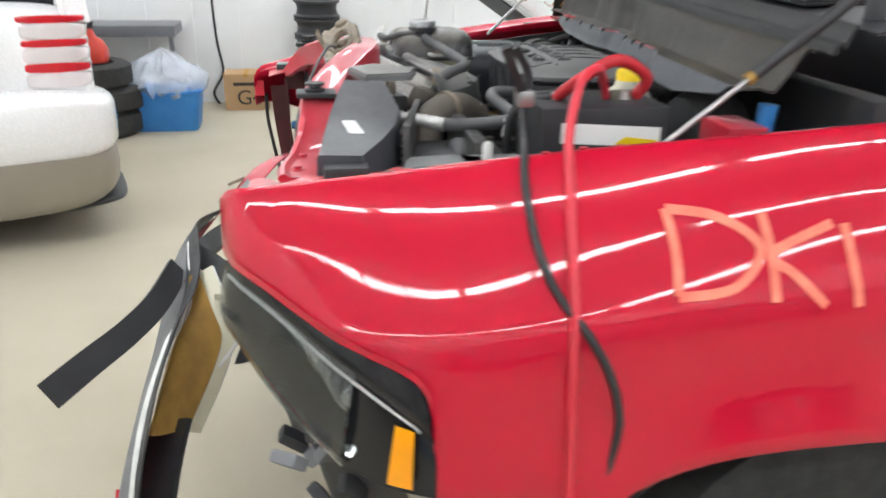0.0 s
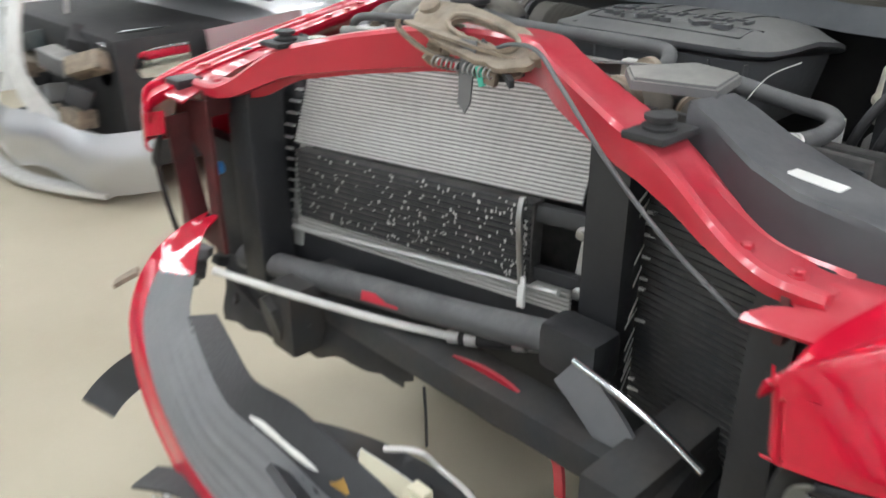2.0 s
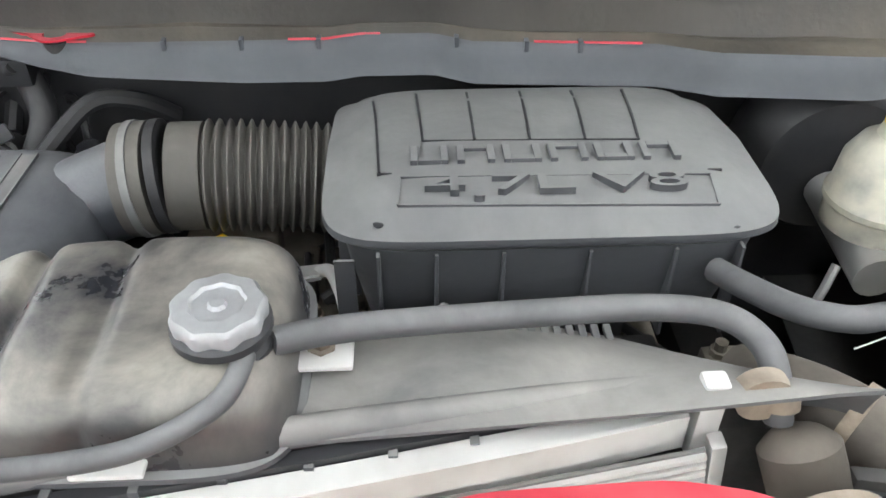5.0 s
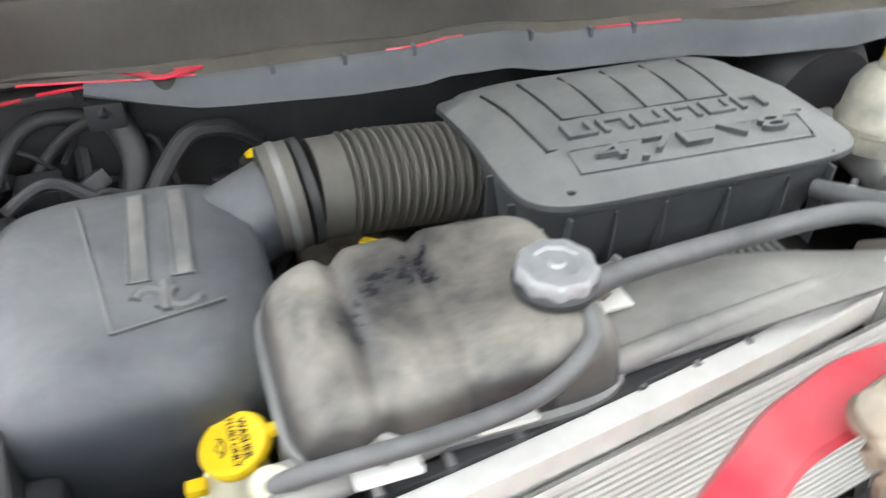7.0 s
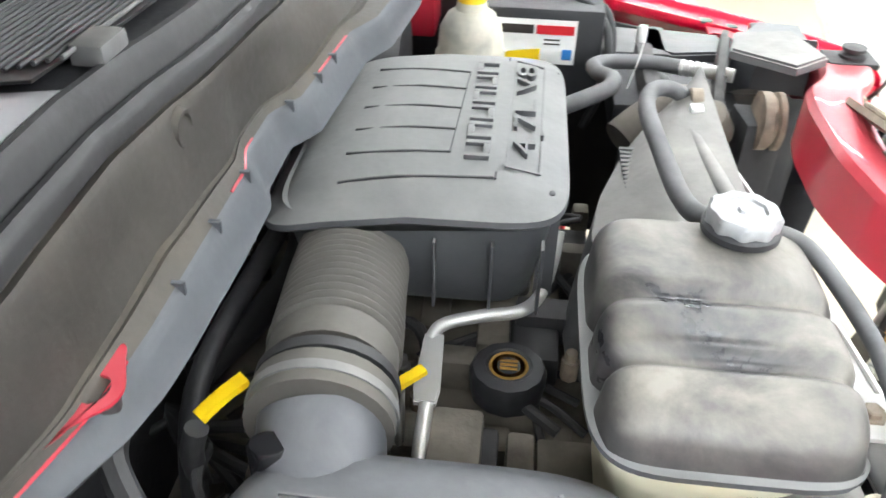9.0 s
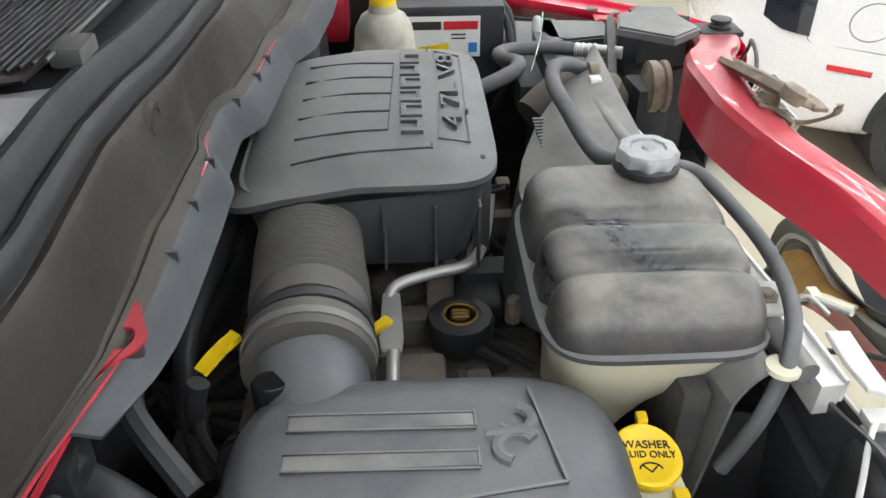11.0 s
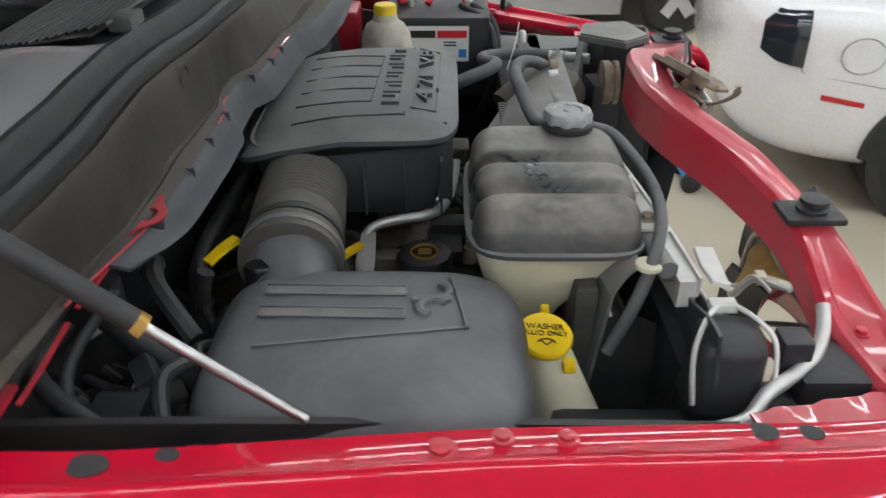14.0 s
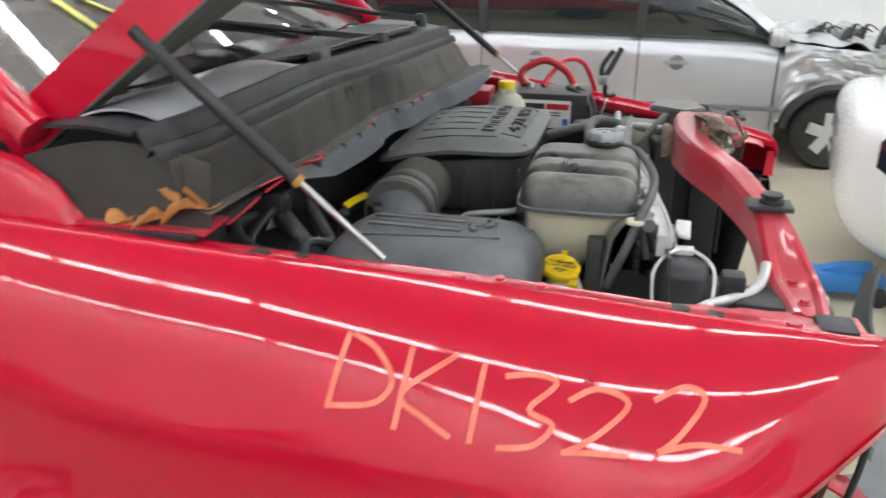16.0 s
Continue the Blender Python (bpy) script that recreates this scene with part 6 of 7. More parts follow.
# thin metal strip drawn as the bezel's highlight line
lamp_piece("bezel_highlight", ALU, 0.02, 0.92, lambda u: bezel_low(u) - 0.022, bezel_low, lambda u, q: 0.002, "bright strip for the highlight along the bezel", (28, 2))
lamp_piece("chrome_strip", CHROME, 0.03, 0.62, lambda u: 0.4 - 0.38 * u + 0.02 * math.sin(40 * u), lambda u: 0.5 - 0.42 * u + 0.015 * math.sin(55 * u), lambda u, q: 0.01 + 0.03 * q + 0.01 * math.sin(60 * u), "bright chrome trim strip", (40, 3))
lamp_piece("divider", GREYP, 0.235, 0.25, lambda u: 0.4, lambda u: 0.82, lambda u, q: 0.025, "grey upright rib", (2, 8))
random.seed(21)
for k in range(16):
    u, v = random.uniform(0.34, 0.56), random.uniform(0.3, 0.66)
    c = lamp_face(u, v, 0.03 + 0.03 * random.random(), -1)
    facet = plate([(-0.014, -0.012), (0.013, -0.016), (0.016, 0.012), (-0.01, 0.017)], (0, 0, 0), (1, 0, 0), (0, 1, 0), 0.003, 0.0006)
    turn = aim((-0.7 + random.uniform(-0.3, 0.3), -0.66 + random.uniform(-0.3, 0.3), random.uniform(-0.2, 0.5))).to_4x4()
    bmesh.ops.transform(facet, matrix=Matrix.Translation(c) @ turn, verts=facet.verts)
    part("facet", facet, CHROME, hl, "bright chrome reflector facet")
part("lens", grid(lambda u, v: lamp_face(0.58 * u, 0.3 - 0.3 * u + (0.62 + 0.3 * u) * v, 0.0, -1), 20, 14, thick=0.003), LENS, hl, "clear scratched lens").visible_shadow = False
lamp_piece("amber_marker", AMBER, 0.8, 0.9, lambda u: 0.1, lambda u: 0.62, lambda u, q: -0.004, "amber side marker", (3, 10))
ax = aim((-0.75, -0.66, 0.0))
part("reflector", lathe([(0.01, -0.05), (0.03, -0.045), (0.05, -0.02), (0.058, 0.012), (0.056, 0.013), (0.045, -0.012), (0.02, -0.035)], lamp_face(0.46, 0.12, 0.05, -1), ax, 28), CHROME, hl, "round chrome reflector")
part("bulb", lathe([(0.008, -0.04), (0.01, -0.01), (0.004, 0.0)], lamp_face(0.46, 0.12, 0.05, -1), ax, 14), PALELENS, hl)
def lamp_skirt(u, v):
    p = lamp_face(0.75 * u, 0.16 - 0.16 * u, 0.05 + 0.09 * v, -1)
    return p + Vector((0.02 * math.sin(9 * u), 0.02 * v, -0.3 * v + 0.02 * math.sin(13 * u)))
part("lamp_carrier", grid(lamp_skirt, 24, 10, thick=0.005), DARK, truck, "broken black lamp carrier")

# broken brackets below the lamps
random.seed(12)
for s in (-1, 1):
    for k in range(12):
        c = Vector((random.uniform(-0.05, 0.14), s * random.uniform(0.68, 0.9), random.uniform(0.44, 0.56)))
        q = Euler((random.uniform(-1, 1), random.uniform(-1, 1), random.uniform(-1, 1))).to_matrix().to_4x4()
        bm = box(-0.03, 0.03, -0.02, 0.02, -0.012, 0.012, 0.006)
        bmesh.ops.transform(bm, matrix=Matrix.Translation(c) @ q, verts=bm.verts)
        part("broken_bracket", bm, random.choice((BLACKP, DARK, GREYTRIM, FRAME)), truck)
    part("lamp_back_panel", box(0.06, 0.1, s * 0.74 - 0.1, s * 0.74 + 0.1, 0.5, 0.84, 0.01), DARK, truck)

# ---- torn bumper cover hanging across the front ----
bumper = thing("bumper_cover", "torn red and grey bumper cover hanging from the truck front", "bumper")
RP = [(-0.03, 0.665, 0.705), (-0.09, 0.68, 0.68), (-0.16, 0.675, 0.64), (-0.215, 0.66, 0.585), (-0.262, 0.61, 0.53), (-0.315, 0.47, 0.5), (-0.35, 0.33, 0.475), (-0.375, 0.17, 0.44), (-0.385, 0.03, 0.41), (-0.39, -0.12, 0.395), (-0.385, -0.3, 0.38), (-0.385, -0.5, 0.33), (-0.4, -0.66, 0.22), (-0.42, -0.75, 0.04), (-0.43, -0.79, -0.2)]
GP = [(-0.02, 0.61, 0.72), (-0.075, 0.61, 0.68), (-0.14, 0.545, 0.625), (-0.19, 0.48, 0.6), (-0.225, 0.4, 0.6), (-0.265, 0.29, 0.608), (-0.3, 0.18, 0.615), (-0.318, 0.09, 0.61), (-0.31, -0.01, 0.6), (-0.3, -0.13, 0.57), (-0.3, -0.28, 0.555), (-0.312, -0.45, 0.545), (-0.345, -0.63, 0.44), (-0.38, -0.73, 0.22), (-0.41, -0.79, -0.19)]
rp, gp = smooth_path(RP, 6), smooth_path(GP, 6)


def strip(u, v, w=0.0):
    k = u * (len(rp) - 1)
    i = min(int(k), len(rp) - 2)
    a, b = rp[i].lerp(rp[i + 1], k - i), gp[i].lerp(gp[i + 1], k - i)
    out = Vector((-0.02, 0.01, -0.01)) * math.sin(math.pi * min(1, max(0, v)))
    return a.lerp(b, v) + out + Vector((0.6, -0.3, 0.3)) * w


part("red_strip", grid(lambda u, v: strip(0.95 * u, -0.06 + 0.46 * v), 50, 8, thick=0.004), RED, bumper, "curved red painted edge")
part("red_corner", grid(lambda u, v: strip(0.145 * u, 0.3 + 0.72 * v, -0.004), 10, 8, thick=0.004), RED, bumper, "red upper corner")
part("grey_trim", grid(lambda u, v: strip(0.14 + 0.8 * u, 0.38 + 0.64 * v, -0.002 + 0.0035 * math.sin(v * 40)), 50, 24, thick=0.003), GREYTRIM, bumper, "grey ribbed step pad trim")
part("inner_black", grid(lambda u, v: strip(0.25 + 0.66 * u, 0.98 + 0.3 * v, 0.03 * v), 30, 6, thick=0.004), BLACKP, bumper, "black inner liner")
foam = [(-0.302, 0.1, 0.606), (-0.3, 0.03, 0.616), (-0.29, -0.06, 0.598), (-0.277, -0.14, 0.582), (-0.277, -0.27, 0.568), (-0.29, -0.38, 0.562), (-0.303, -0.47, 0.555), (-0.338, -0.635, 0.45), (-0.37, -0.74, 0.22), (-0.395, -0.79, -0.02)]
part("white_edge", tube(foam, 0.009, 10, 6), PALE, bumper, "whitish torn edge")
part("bright_end", ribbon([(-0.305, 0.11, 0.605), (-0.302, 0.05, 0.622), (-0.296, 0.0, 0.612)], 0.035, 0.006, up=(-0.6, -0.6, 0.4)), CHROME, bumper, "bright torn metal end")
def foam_skin(a, b, bend):
    pa, pb = smooth_path(a, 5), smooth_path(b, 5)
    def fn(u, v):
        k = u * (len(pa) - 1)
        i = min(int(k), len(pa) - 2)
        return pa[i].lerp(pa[i + 1], k - i).lerp(pb[i].lerp(pb[i + 1], k - i), v) + Vector((-bend, -bend, 0)) * math.sin(math.pi * v)
    return grid(fn, 30, 8, thick=0.008)
E1 = [(-0.28, -0.12, 0.585), (-0.274, -0.27, 0.56), (-0.288, -0.385, 0.55), (-0.303, -0.48, 0.52), (-0.33, -0.6, 0.43)]
E2 = [(-0.25, -0.15, 0.6), (-0.222, -0.25, 0.56), (-0.203, -0.31, 0.5), (-0.225, -0.4, 0.45), (-0.27, -0.5, 0.38)]
E3 = [(-0.23, -0.13, 0.61), (-0.192, -0.24, 0.565), (-0.176, -0.29, 0.49), (-0.2, -0.38, 0.43), (-0.25, -0.48, 0.35)]
part("ochre_foam", foam_skin(E1, E2, 0.01), OCHRE, bumper, "ochre impact foam")
part("pale_foam", foam_skin(E2, E3, 0.008), NATURAL, bumper, "dirty cream impact foam")
part("white_edge", tube(E3, 0.007, 10, 6), PALE, bumper, "whitish torn edge")
# bracket plate with a hole
pl = [(-0.3, 0.06, 0.61), (-0.24, 0.0, 0.605), (-0.175, -0.06, 0.575), (-0.115, -0.12, 0.53), (-0.055, -0.2, 0.47)]
pm = [(-0.285, -0.02, 0.575), (-0.23, -0.08, 0.55), (-0.168, -0.14, 0.51), (-0.12, -0.19, 0.46), (-0.065, -0.22, 0.445)]
part("bracket_plate", foam_skin(pl, pm, 0.006), FRAME, bumper, "dark grey bracket plate")
part("bracket_plate", foam_skin([(-0.115, -0.16, 0.5), (-0.085, -0.2, 0.47), (-0.055, -0.2, 0.47)], [(-0.17, -0.33, 0.44), (-0.13, -0.3, 0.43), (-0.065, -0.225, 0.44)], 0.006), FRAME, bumper)
part("plate_hole", lathe([(0.016, -0.004), (0.016, 0.012), (0.009, 0.013), (0.009, -0.004)], (-0.14, -0.094, 0.516), aim((-0.6, -0.6, 0.5)), 20), BLACKP, bumper, "punched hole")
part("white_edge", tube([(-0.19, -0.14, 0.6), (-0.165, -0.19, 0.61), (-0.138, -0.205, 0.572), (-0.129, -0.275, 0.542), (-0.16, -0.31, 0.49), (-0.21, -0.38, 0.45), (-0.25, -0.45, 0.4)], 0.005, 8, 6), PALE, bumper)
part("tan_clip", box(-0.215, -0.19, -0.25, -0.215, 0.565, 0.59, 0.004), NATURAL, bumper)
noise_at = lambda p, k: noise.noise(Vector(p) * k)
part("chrome_piece", grid(lambda u, v: Vector((-0.405 + 0.03 * u, 0.26 - 0.26 * u, 0.412 - 0.3 * v + 0.01 * u)) + Vector((-1, -0.6, 0.2)) * (0.018 * noise_at((u * 3, v * 3, 1), 2.2) + 0.02 * math.sin(math.pi * v)), 26, 26, thick=0.003), CHROME, bumper, "crumpled chrome bumper piece")
part("chrome_shade", ribbon([(-0.41, 0.27, 0.42), (-0.38, 0.17, 0.45), (-0.36, 0.08, 0.45)], 0.06, 0.006, up=(0, 0, 1)), BLACKP, bumper)
part("black_tongue", ribbon([(-0.24, 0.56, 0.46), (-0.29, 0.6, 0.42), (-0.33, 0.62, 0.385), (-0.365, 0.61, 0.365)], 0.075, 0.02, up=(-0.3, -0.7, 0.5)), BLACKP, bumper, "black rubber flap")
part("black_strip", ribbon([(-0.325, -0.06, 0.585), (-0.352, -0.24, 0.57), (-0.392, -0.4, 0.572), (-0.44, -0.545, 0.58), (-0.482, -0.668, 0.584)], 0.06, 0.014, up=(0.72, -0.05, 0.58)), BLACKP, bumper, "long black rubber strip")
part("lower_tail", ribbon([(-0.3, -0.5, 0.4), (-0.33, -0.6, 0.3), (-0.36, -0.68, 0.15), (-0.39, -0.74, -0.05), (-0.41, -0.77, -0.205)], 0.13, 0.012, up=(-0.6, -0.7, 0.1)), BLACKP, bumper, "black lower lip reaching the floor")
part("lower_tail", ribbon([(-0.39, -0.6, 0.3), (-0.405, -0.69, 0.16), (-0.425, -0.76, -0.02), (-0.44, -0.8, -0.2)], 0.06, 0.008, up=(-0.6, -0.7, 0.1)), RED, bumper, "red lower edge")
part("dark_tag", ribbon([(-0.2, 0.69, 0.605), (-0.22, 0.7, 0.595), (-0.245, 0.715, 0.58)], 0.03, 0.01), RUST, bumper)
part("foot", box(-0.47, -0.36, -0.84, -0.72, FLOOR, FLOOR + 0.02, 0.006), BLACKP, bumper)

# ---- booster cables over the battery and the fender ----
def over_flank(pts, gap):
    """The path, lifted clear of the fender where it hangs down it."""
    return [(x, min(y, -side_y(x, z) - gap), z) if 0.6 < z < 1.06 and y < -0.85 else (x, y, z) for x, y, z in pts]


cables = thing("booster_cables", "red and black booster cables draped over the fender", "cable")
part("red_cable", tube(over_flank([(0.6, -0.62, 1.13), (0.575, -0.66, 1.17), (0.54, -0.72, 1.2), (0.49, -0.78, 1.185), (0.455, -0.84, 1.11), (0.441, -0.9, 1.042), (0.428, -0.955, 0.972), (0.422, -1.005, 0.891), (0.418, -1.036, 0.805), (0.42, -1.05, 0.7), (0.425, -1.055, 0.6), (0.43, -1.06, 0.4), (0.44, -1.07, 0.0), (0.48, -1.1, FLOOR + 0.02), (0.6, -1.17, FLOOR + 0.012), (0.75, -1.12, FLOOR + 0.012)], 0.011), 0.0088, 10, 8, flat=0.9), material("red_cable_rubber", (0.62, 0.03, 0.05), 0.4, bump=0.05), cables, "red cable")
part("black_cable", tube(over_flank([(0.407, -0.7, 1.15), (0.408, -0.72, 1.1), (0.4, -0.76, 1.085), (0.385, -0.82, 1.078), (0.372, -0.875, 1.05), (0.37, -0.915, 1.0), (0.378, -0.962, 0.945), (0.4, -1.0, 0.894), (0.445, -1.03, 0.835), (0.48, -1.044, 0.77), (0.497, -1.05, 0.71), (0.498, -1.052, 0.65), (0.47, -1.06, 0.45), (0.45, -1.07, 0.1), (0.5, -1.08, FLOOR + 0.02), (0.7, -1.24, FLOOR + 0.012)], 0.0095), 0.0072, 10, 8), RUBBER, cables, "black cable")
part("red_cable", tube([(0.66, -0.62, 1.13), (0.67, -0.64, 1.17), (0.6, -0.66, 1.205), (0.53, -0.66, 1.17), (0.5, -0.62, 1.13)], 0.012, 10, 8), material("red_clamp_rubber", (0.5, 0.02, 0.03), 0.45, bump=0.05), cables, "red cable loop")
part("black_clamp", ribbon([(0.412, -0.7, 1.15), (0.39, -0.715, 1.19), (0.366, -0.735, 1.24)], 0.017, 0.015, up=(0, 1, 0.3)), RUBBER, cables, "black clamp handle")
part("black_clamp", ribbon([(0.42, -0.69, 1.15), (0.42, -0.69, 1.19), (0.39, -0.705, 1.235)], 0.015, 0.013, up=(0, 1, 0.3)), RUBBER, cables)
part("clamp_jaw", box(0.4, 0.43, -0.715, -0.675, 1.13, 1.16, 0.006), STEEL, cables, "steel clamp jaw")

# body side that rises behind the fender to the windscreen pillar
def side_rise(u, v):
    x = 1.12 + 0.5 * u
    top = lerp([(1.12, 1.136), (1.17, 1.145), (1.2, 1.2), (1.26, 1.238), (1.36, 1.27), (1.62, 1.3)], x)
    return Vector((x, 0.885 + 0.05 * v, top - 0.16 * v * v))
for s in (-1, 1):
    part("body_side", grid(lambda u, v: Vector((1, s, 1)) * side_rise(u, v), 24, 8, thick=0.004), RED, truck, "red body side rising to the windscreen pillar")

# ---- dry leaf on the fender corner ----
part("fender_corner", box(0.96, 1.3, 0.66, 0.9, 1.128, 1.14, 0.004), DARK, truck, "dark corner panel beside the hinge")
part("fender_flange", ribbon([(0.95, 0.85, 1.139), (1.1, 0.855, 1.143), (1.26, 0.86, 1.146)], 0.085, 0.006), RED_DULL, truck, "dusty red fender flange")
part("cowl_end", grid(lambda u, v: Vector((0.95 + 0.32 * u, 0.872 + 0.02 * u - 0.02 * v, 1.142 + (0.1 + 0.03 * math.sin(math.pi * u)) * v)), 12, 6, thick=0.004), COWLM, truck, "dark end wall of the cowl")
part("hinge_cover", grid(lambda u, v: Vector((0.985 + 0.13 * u, 0.72 + 0.09 * v, 1.143 + 0.035 * math.sin(math.pi * u) * math.sin(math.pi * v))), 10, 8, thick=0.004), BLACKP, truck, "black rubber grommet cover")
def oak_leaf():
    """A curled lobed leaf blade with its midrib and stalk."""
    place = Matrix.Translation((1.03, 0.865, 1.168)) @ Matrix.Rotation(radians(-38), 4, "X") @ Matrix.Rotation(radians(12), 4, "Y")

    def blade(u, v):
        a, w = 2 * u - 1, 2 * v - 1
        half = 0.058 * math.sin(math.pi * min(0.97, 0.06 + 0.9 * u)) ** 0.55 * (0.62 + 0.38 * math.cos(a * 10.5))
        return place @ Vector((a * 0.085 + 0.02 * abs(w), w * half, 0.018 * w * w + 0.012 * math.sin(a * 9 + w * 2) + 0.01 * a * a))

    leaf = part("oak_leaf", grid(blade, 60, 10, thick=0.0012), LEAFM)
    tagged(leaf, "dry orange-brown oak leaf lying on the fender corner", "leaf")
    part("midrib", tube([place @ Vector((a, 0, 0.012 * math.sin(a / 0.085 * 9) + 0.002)) for a in (-0.115, -0.08, -0.04, 0.0, 0.04, 0.08)], 0.0016, 6, 4), LEAFM, leaf, "thin curved midrib and stalk")


oak_leaf()

# ---- other vehicles ----
def hull(stations, m, e=5.0, n=40, count=30):
    """A car shell lofted along its length: rows of length, half width, lower and upper height."""
    st = smooth_path([Vector((a, b, 0)) for a, b, _, _ in stations], 6)
    lo = smooth_path([Vector((a, c, 0)) for a, _, c, _ in stations], 6)
    hi = smooth_path([Vector((a, d, 0)) for a, _, _, d in stations], 6)
    loops = []
    for p, q, r in zip(st, lo, hi):
        cz, hz = (q.y + r.y) / 2, (r.y - q.y) / 2
        loops.append([m @ Vector((p.x, v.x, v.y)) for v in superloop(0, cz, 0, p.y, hz, e, n)])
    bm = rings(bmesh.new(), loops)
    bmesh.ops.recalc_face_normals(bm, faces=bm.faces)
    return bm


def car_wheel(at, r, w, parent, side=1):
    """Tyre, rim and five spokes, axle along y."""
    c = Vector(at)
    ty = part("wheel", lathe([(r * 0.62, -w / 2), (r * 0.9, -w / 2 - 0.005), (r * 0.98, -w / 2 + 0.02), (r, -w / 4), (r, w / 4), (r * 0.98, w / 2 - 0.02), (r * 0.9, w / 2 + 0.005), (r * 0.62, w / 2)], c, "y", 40), TYRE, parent, "road tyre on alloy rim")
    part("rim", lathe([(r * 0.54, -w / 2 + 0.03), (r * 0.64, -w / 2), (r * 0.64, w / 2), (r * 0.56, w / 2 - 0.02), (r * 0.55, 0.0), (0.02, 0.0)], c, "y", 36), ALLOY, ty, "silver alloy rim")
    for k in range(5):
        a = 2 * math.pi * k / 5 + 0.3
        d = Vector((math.cos(a), 0, math.sin(a)))
        part("spoke", ribbon([c + d * r * 0.1 + Vector((0, side * w * 0.42, 0)), c + d * r * 0.58 + Vector((0, side * w * 0.46, 0))], r * 0.3, 0.03, up=(0, 1, 0), n=1), ALLOY, ty)
    part("hub_cap", lathe([(r * 0.24, side * w * 0.36), (r * 0.22, side * w * 0.5), (0.002, side * w * 0.51)], c, "y", 20), ALLOY, ty)
    part("brake_disc", lathe([(r * 0.5, -0.01), (r * 0.5, 0.01), (0.01, 0.011)], c, "y", 24), DARK, ty)
    return ty


# silver minivan on the driver side, heading to -x
van = thing("minivan", "silver minivan with crushed front fender and hood", "minivan", loc=(1.2, -5.7, FLOOR))
VY = -5.72
M = Matrix.Translation((0, VY, 0))
part("body", hull([(-0.72, 0.86, 0.0, 0.72), (-0.5, 0.875, -0.03, 0.79), (0.4, 0.88, -0.05, 0.81), (1.6, 0.88, -0.05, 0.83), (2.8, 0.87, -0.03, 0.84), (3.4, 0.85, 0.0, 0.83), (3.52, 0.8, 0.05, 0.8)], M, 9.0), SILVER, van, "silver painted body side")
part("cabin_glass", hull([(-0.75, 0.74, 0.7, 0.86), (-0.35, 0.78, 0.7, 1.12), (0.2, 0.8, 0.7, 1.32), (1.2, 0.81, 0.7, 1.36), (2.6, 0.8, 0.7, 1.33), (3.3, 0.76, 0.7, 1.2), (3.45, 0.72, 0.7, 0.9)], M, 5.0), GLASS_DARK, van, "dark side windows with light reflections")
part("roof", hull([(0.0, 0.66, 1.3, 1.36), (0.5, 0.74, 1.3, 1.42), (2.0, 0.76, 1.3, 1.44), (3.2, 0.72, 1.22, 1.34)], M, 3.0), SILVER, van, "silver roof")
for pts in ([(-0.72, -4.9, 0.8), (-0.35, -4.93, 1.08), (0.15, -4.97, 1.34)], [(0.42, -4.9, 0.8), (0.4, -4.915, 1.1), (0.42, -4.97, 1.36)], [(1.72, -4.9, 0.8), (1.72, -4.915, 1.1), (1.7, -4.97, 1.37)], [(2.7, -4.91, 0.8), (2.72, -4.92, 1.1), (2.68, -4.98, 1.33)]):
    part("window_pillar", ribbon(pts, 0.075, 0.03, up=(0, 1, 0.3)), SILVER if pts[0][0] < 0 else BLACKP, van)
part("side_trim", box(-0.74, 2.8, -4.845, -4.825, 0.25, 0.29, 0.006), GREYTRIM, van, "dark grey rubbing strip")
part("sill", box(-0.7, 2.7, -4.86, -4.83, -0.05, 0.1, 0.02), SILVER, van)
for x in (0.41, -0.68, 1.72):
    part("door_gap", box(x - 0.004, x + 0.004, -4.846, -4.838, 0.02, 0.8, 0), INK, van)
for x in (0.1, 1.25):
    h = part("door_handle", ribbon([(x - 0.1, -4.835, 0.612), (x, -4.815, 0.618), (x + 0.1, -4.835, 0.612)], 0.03, 0.02, up=(0, 1, 0)), SILVER, van, "silver door handle")
    part("recess", lathe([(0.06, 0), (0.055, 0.004), (0.002, 0.0045)], (x, -4.8415, 0.612), "y", 24), GREYTRIM, h)
part("mirror", hull([(-0.72, 0.03, 0.8, 0.86), (-0.66, 0.07, 0.77, 0.92), (-0.58, 0.065, 0.78, 0.91)], Matrix.Translation((0, -4.75, 0)), 3.0, 20), SILVER, van, "silver door mirror")
def crumple(u, v):
    x = -0.72 - 0.95 * u
    p = Vector((x, -4.86 - 0.16 * u * u, 0.4 + 0.42 * v - 0.12 * u * v))
    q = abs((x + 1.15) / 0.4)
    low = -0.2 + 0.36 + 0.30 * max(0, 1 - q * q) ** 0.5
    p.z = low + (0.8 - 0.1 * u - low) * v
    k = 0.06 * min(1, u * 3)
    return p + Vector((0.2, 1, 0.4)) * k * noise.noise(Vector((u * 5, v * 4, 0.3))) + Vector((0, 1, 0)) * 0.02 * noise.noise(Vector((u * 14, v * 11, 2)))
part("crushed_fender", grid(crumple, 44, 26, thick=0.004), SILVER, van, "crumpled silver front fender", sharp=25)
def crumple_hood(u, v):
    p = Vector((-0.72 - 0.85 * u, -4.92 - 1.55 * v, 0.82 + 0.05 * math.sin(math.pi * v) - 0.1 * u))
    return p + Vector((0.1, 0.1, 1)) * 0.11 * min(1, u * 2) * noise.noise(Vector((u * 4, v * 5, 7)))
part("crushed_hood", grid(crumple_hood, 30, 30, thick=0.004), SILVER, van, "buckled silver hood", sharp=25)
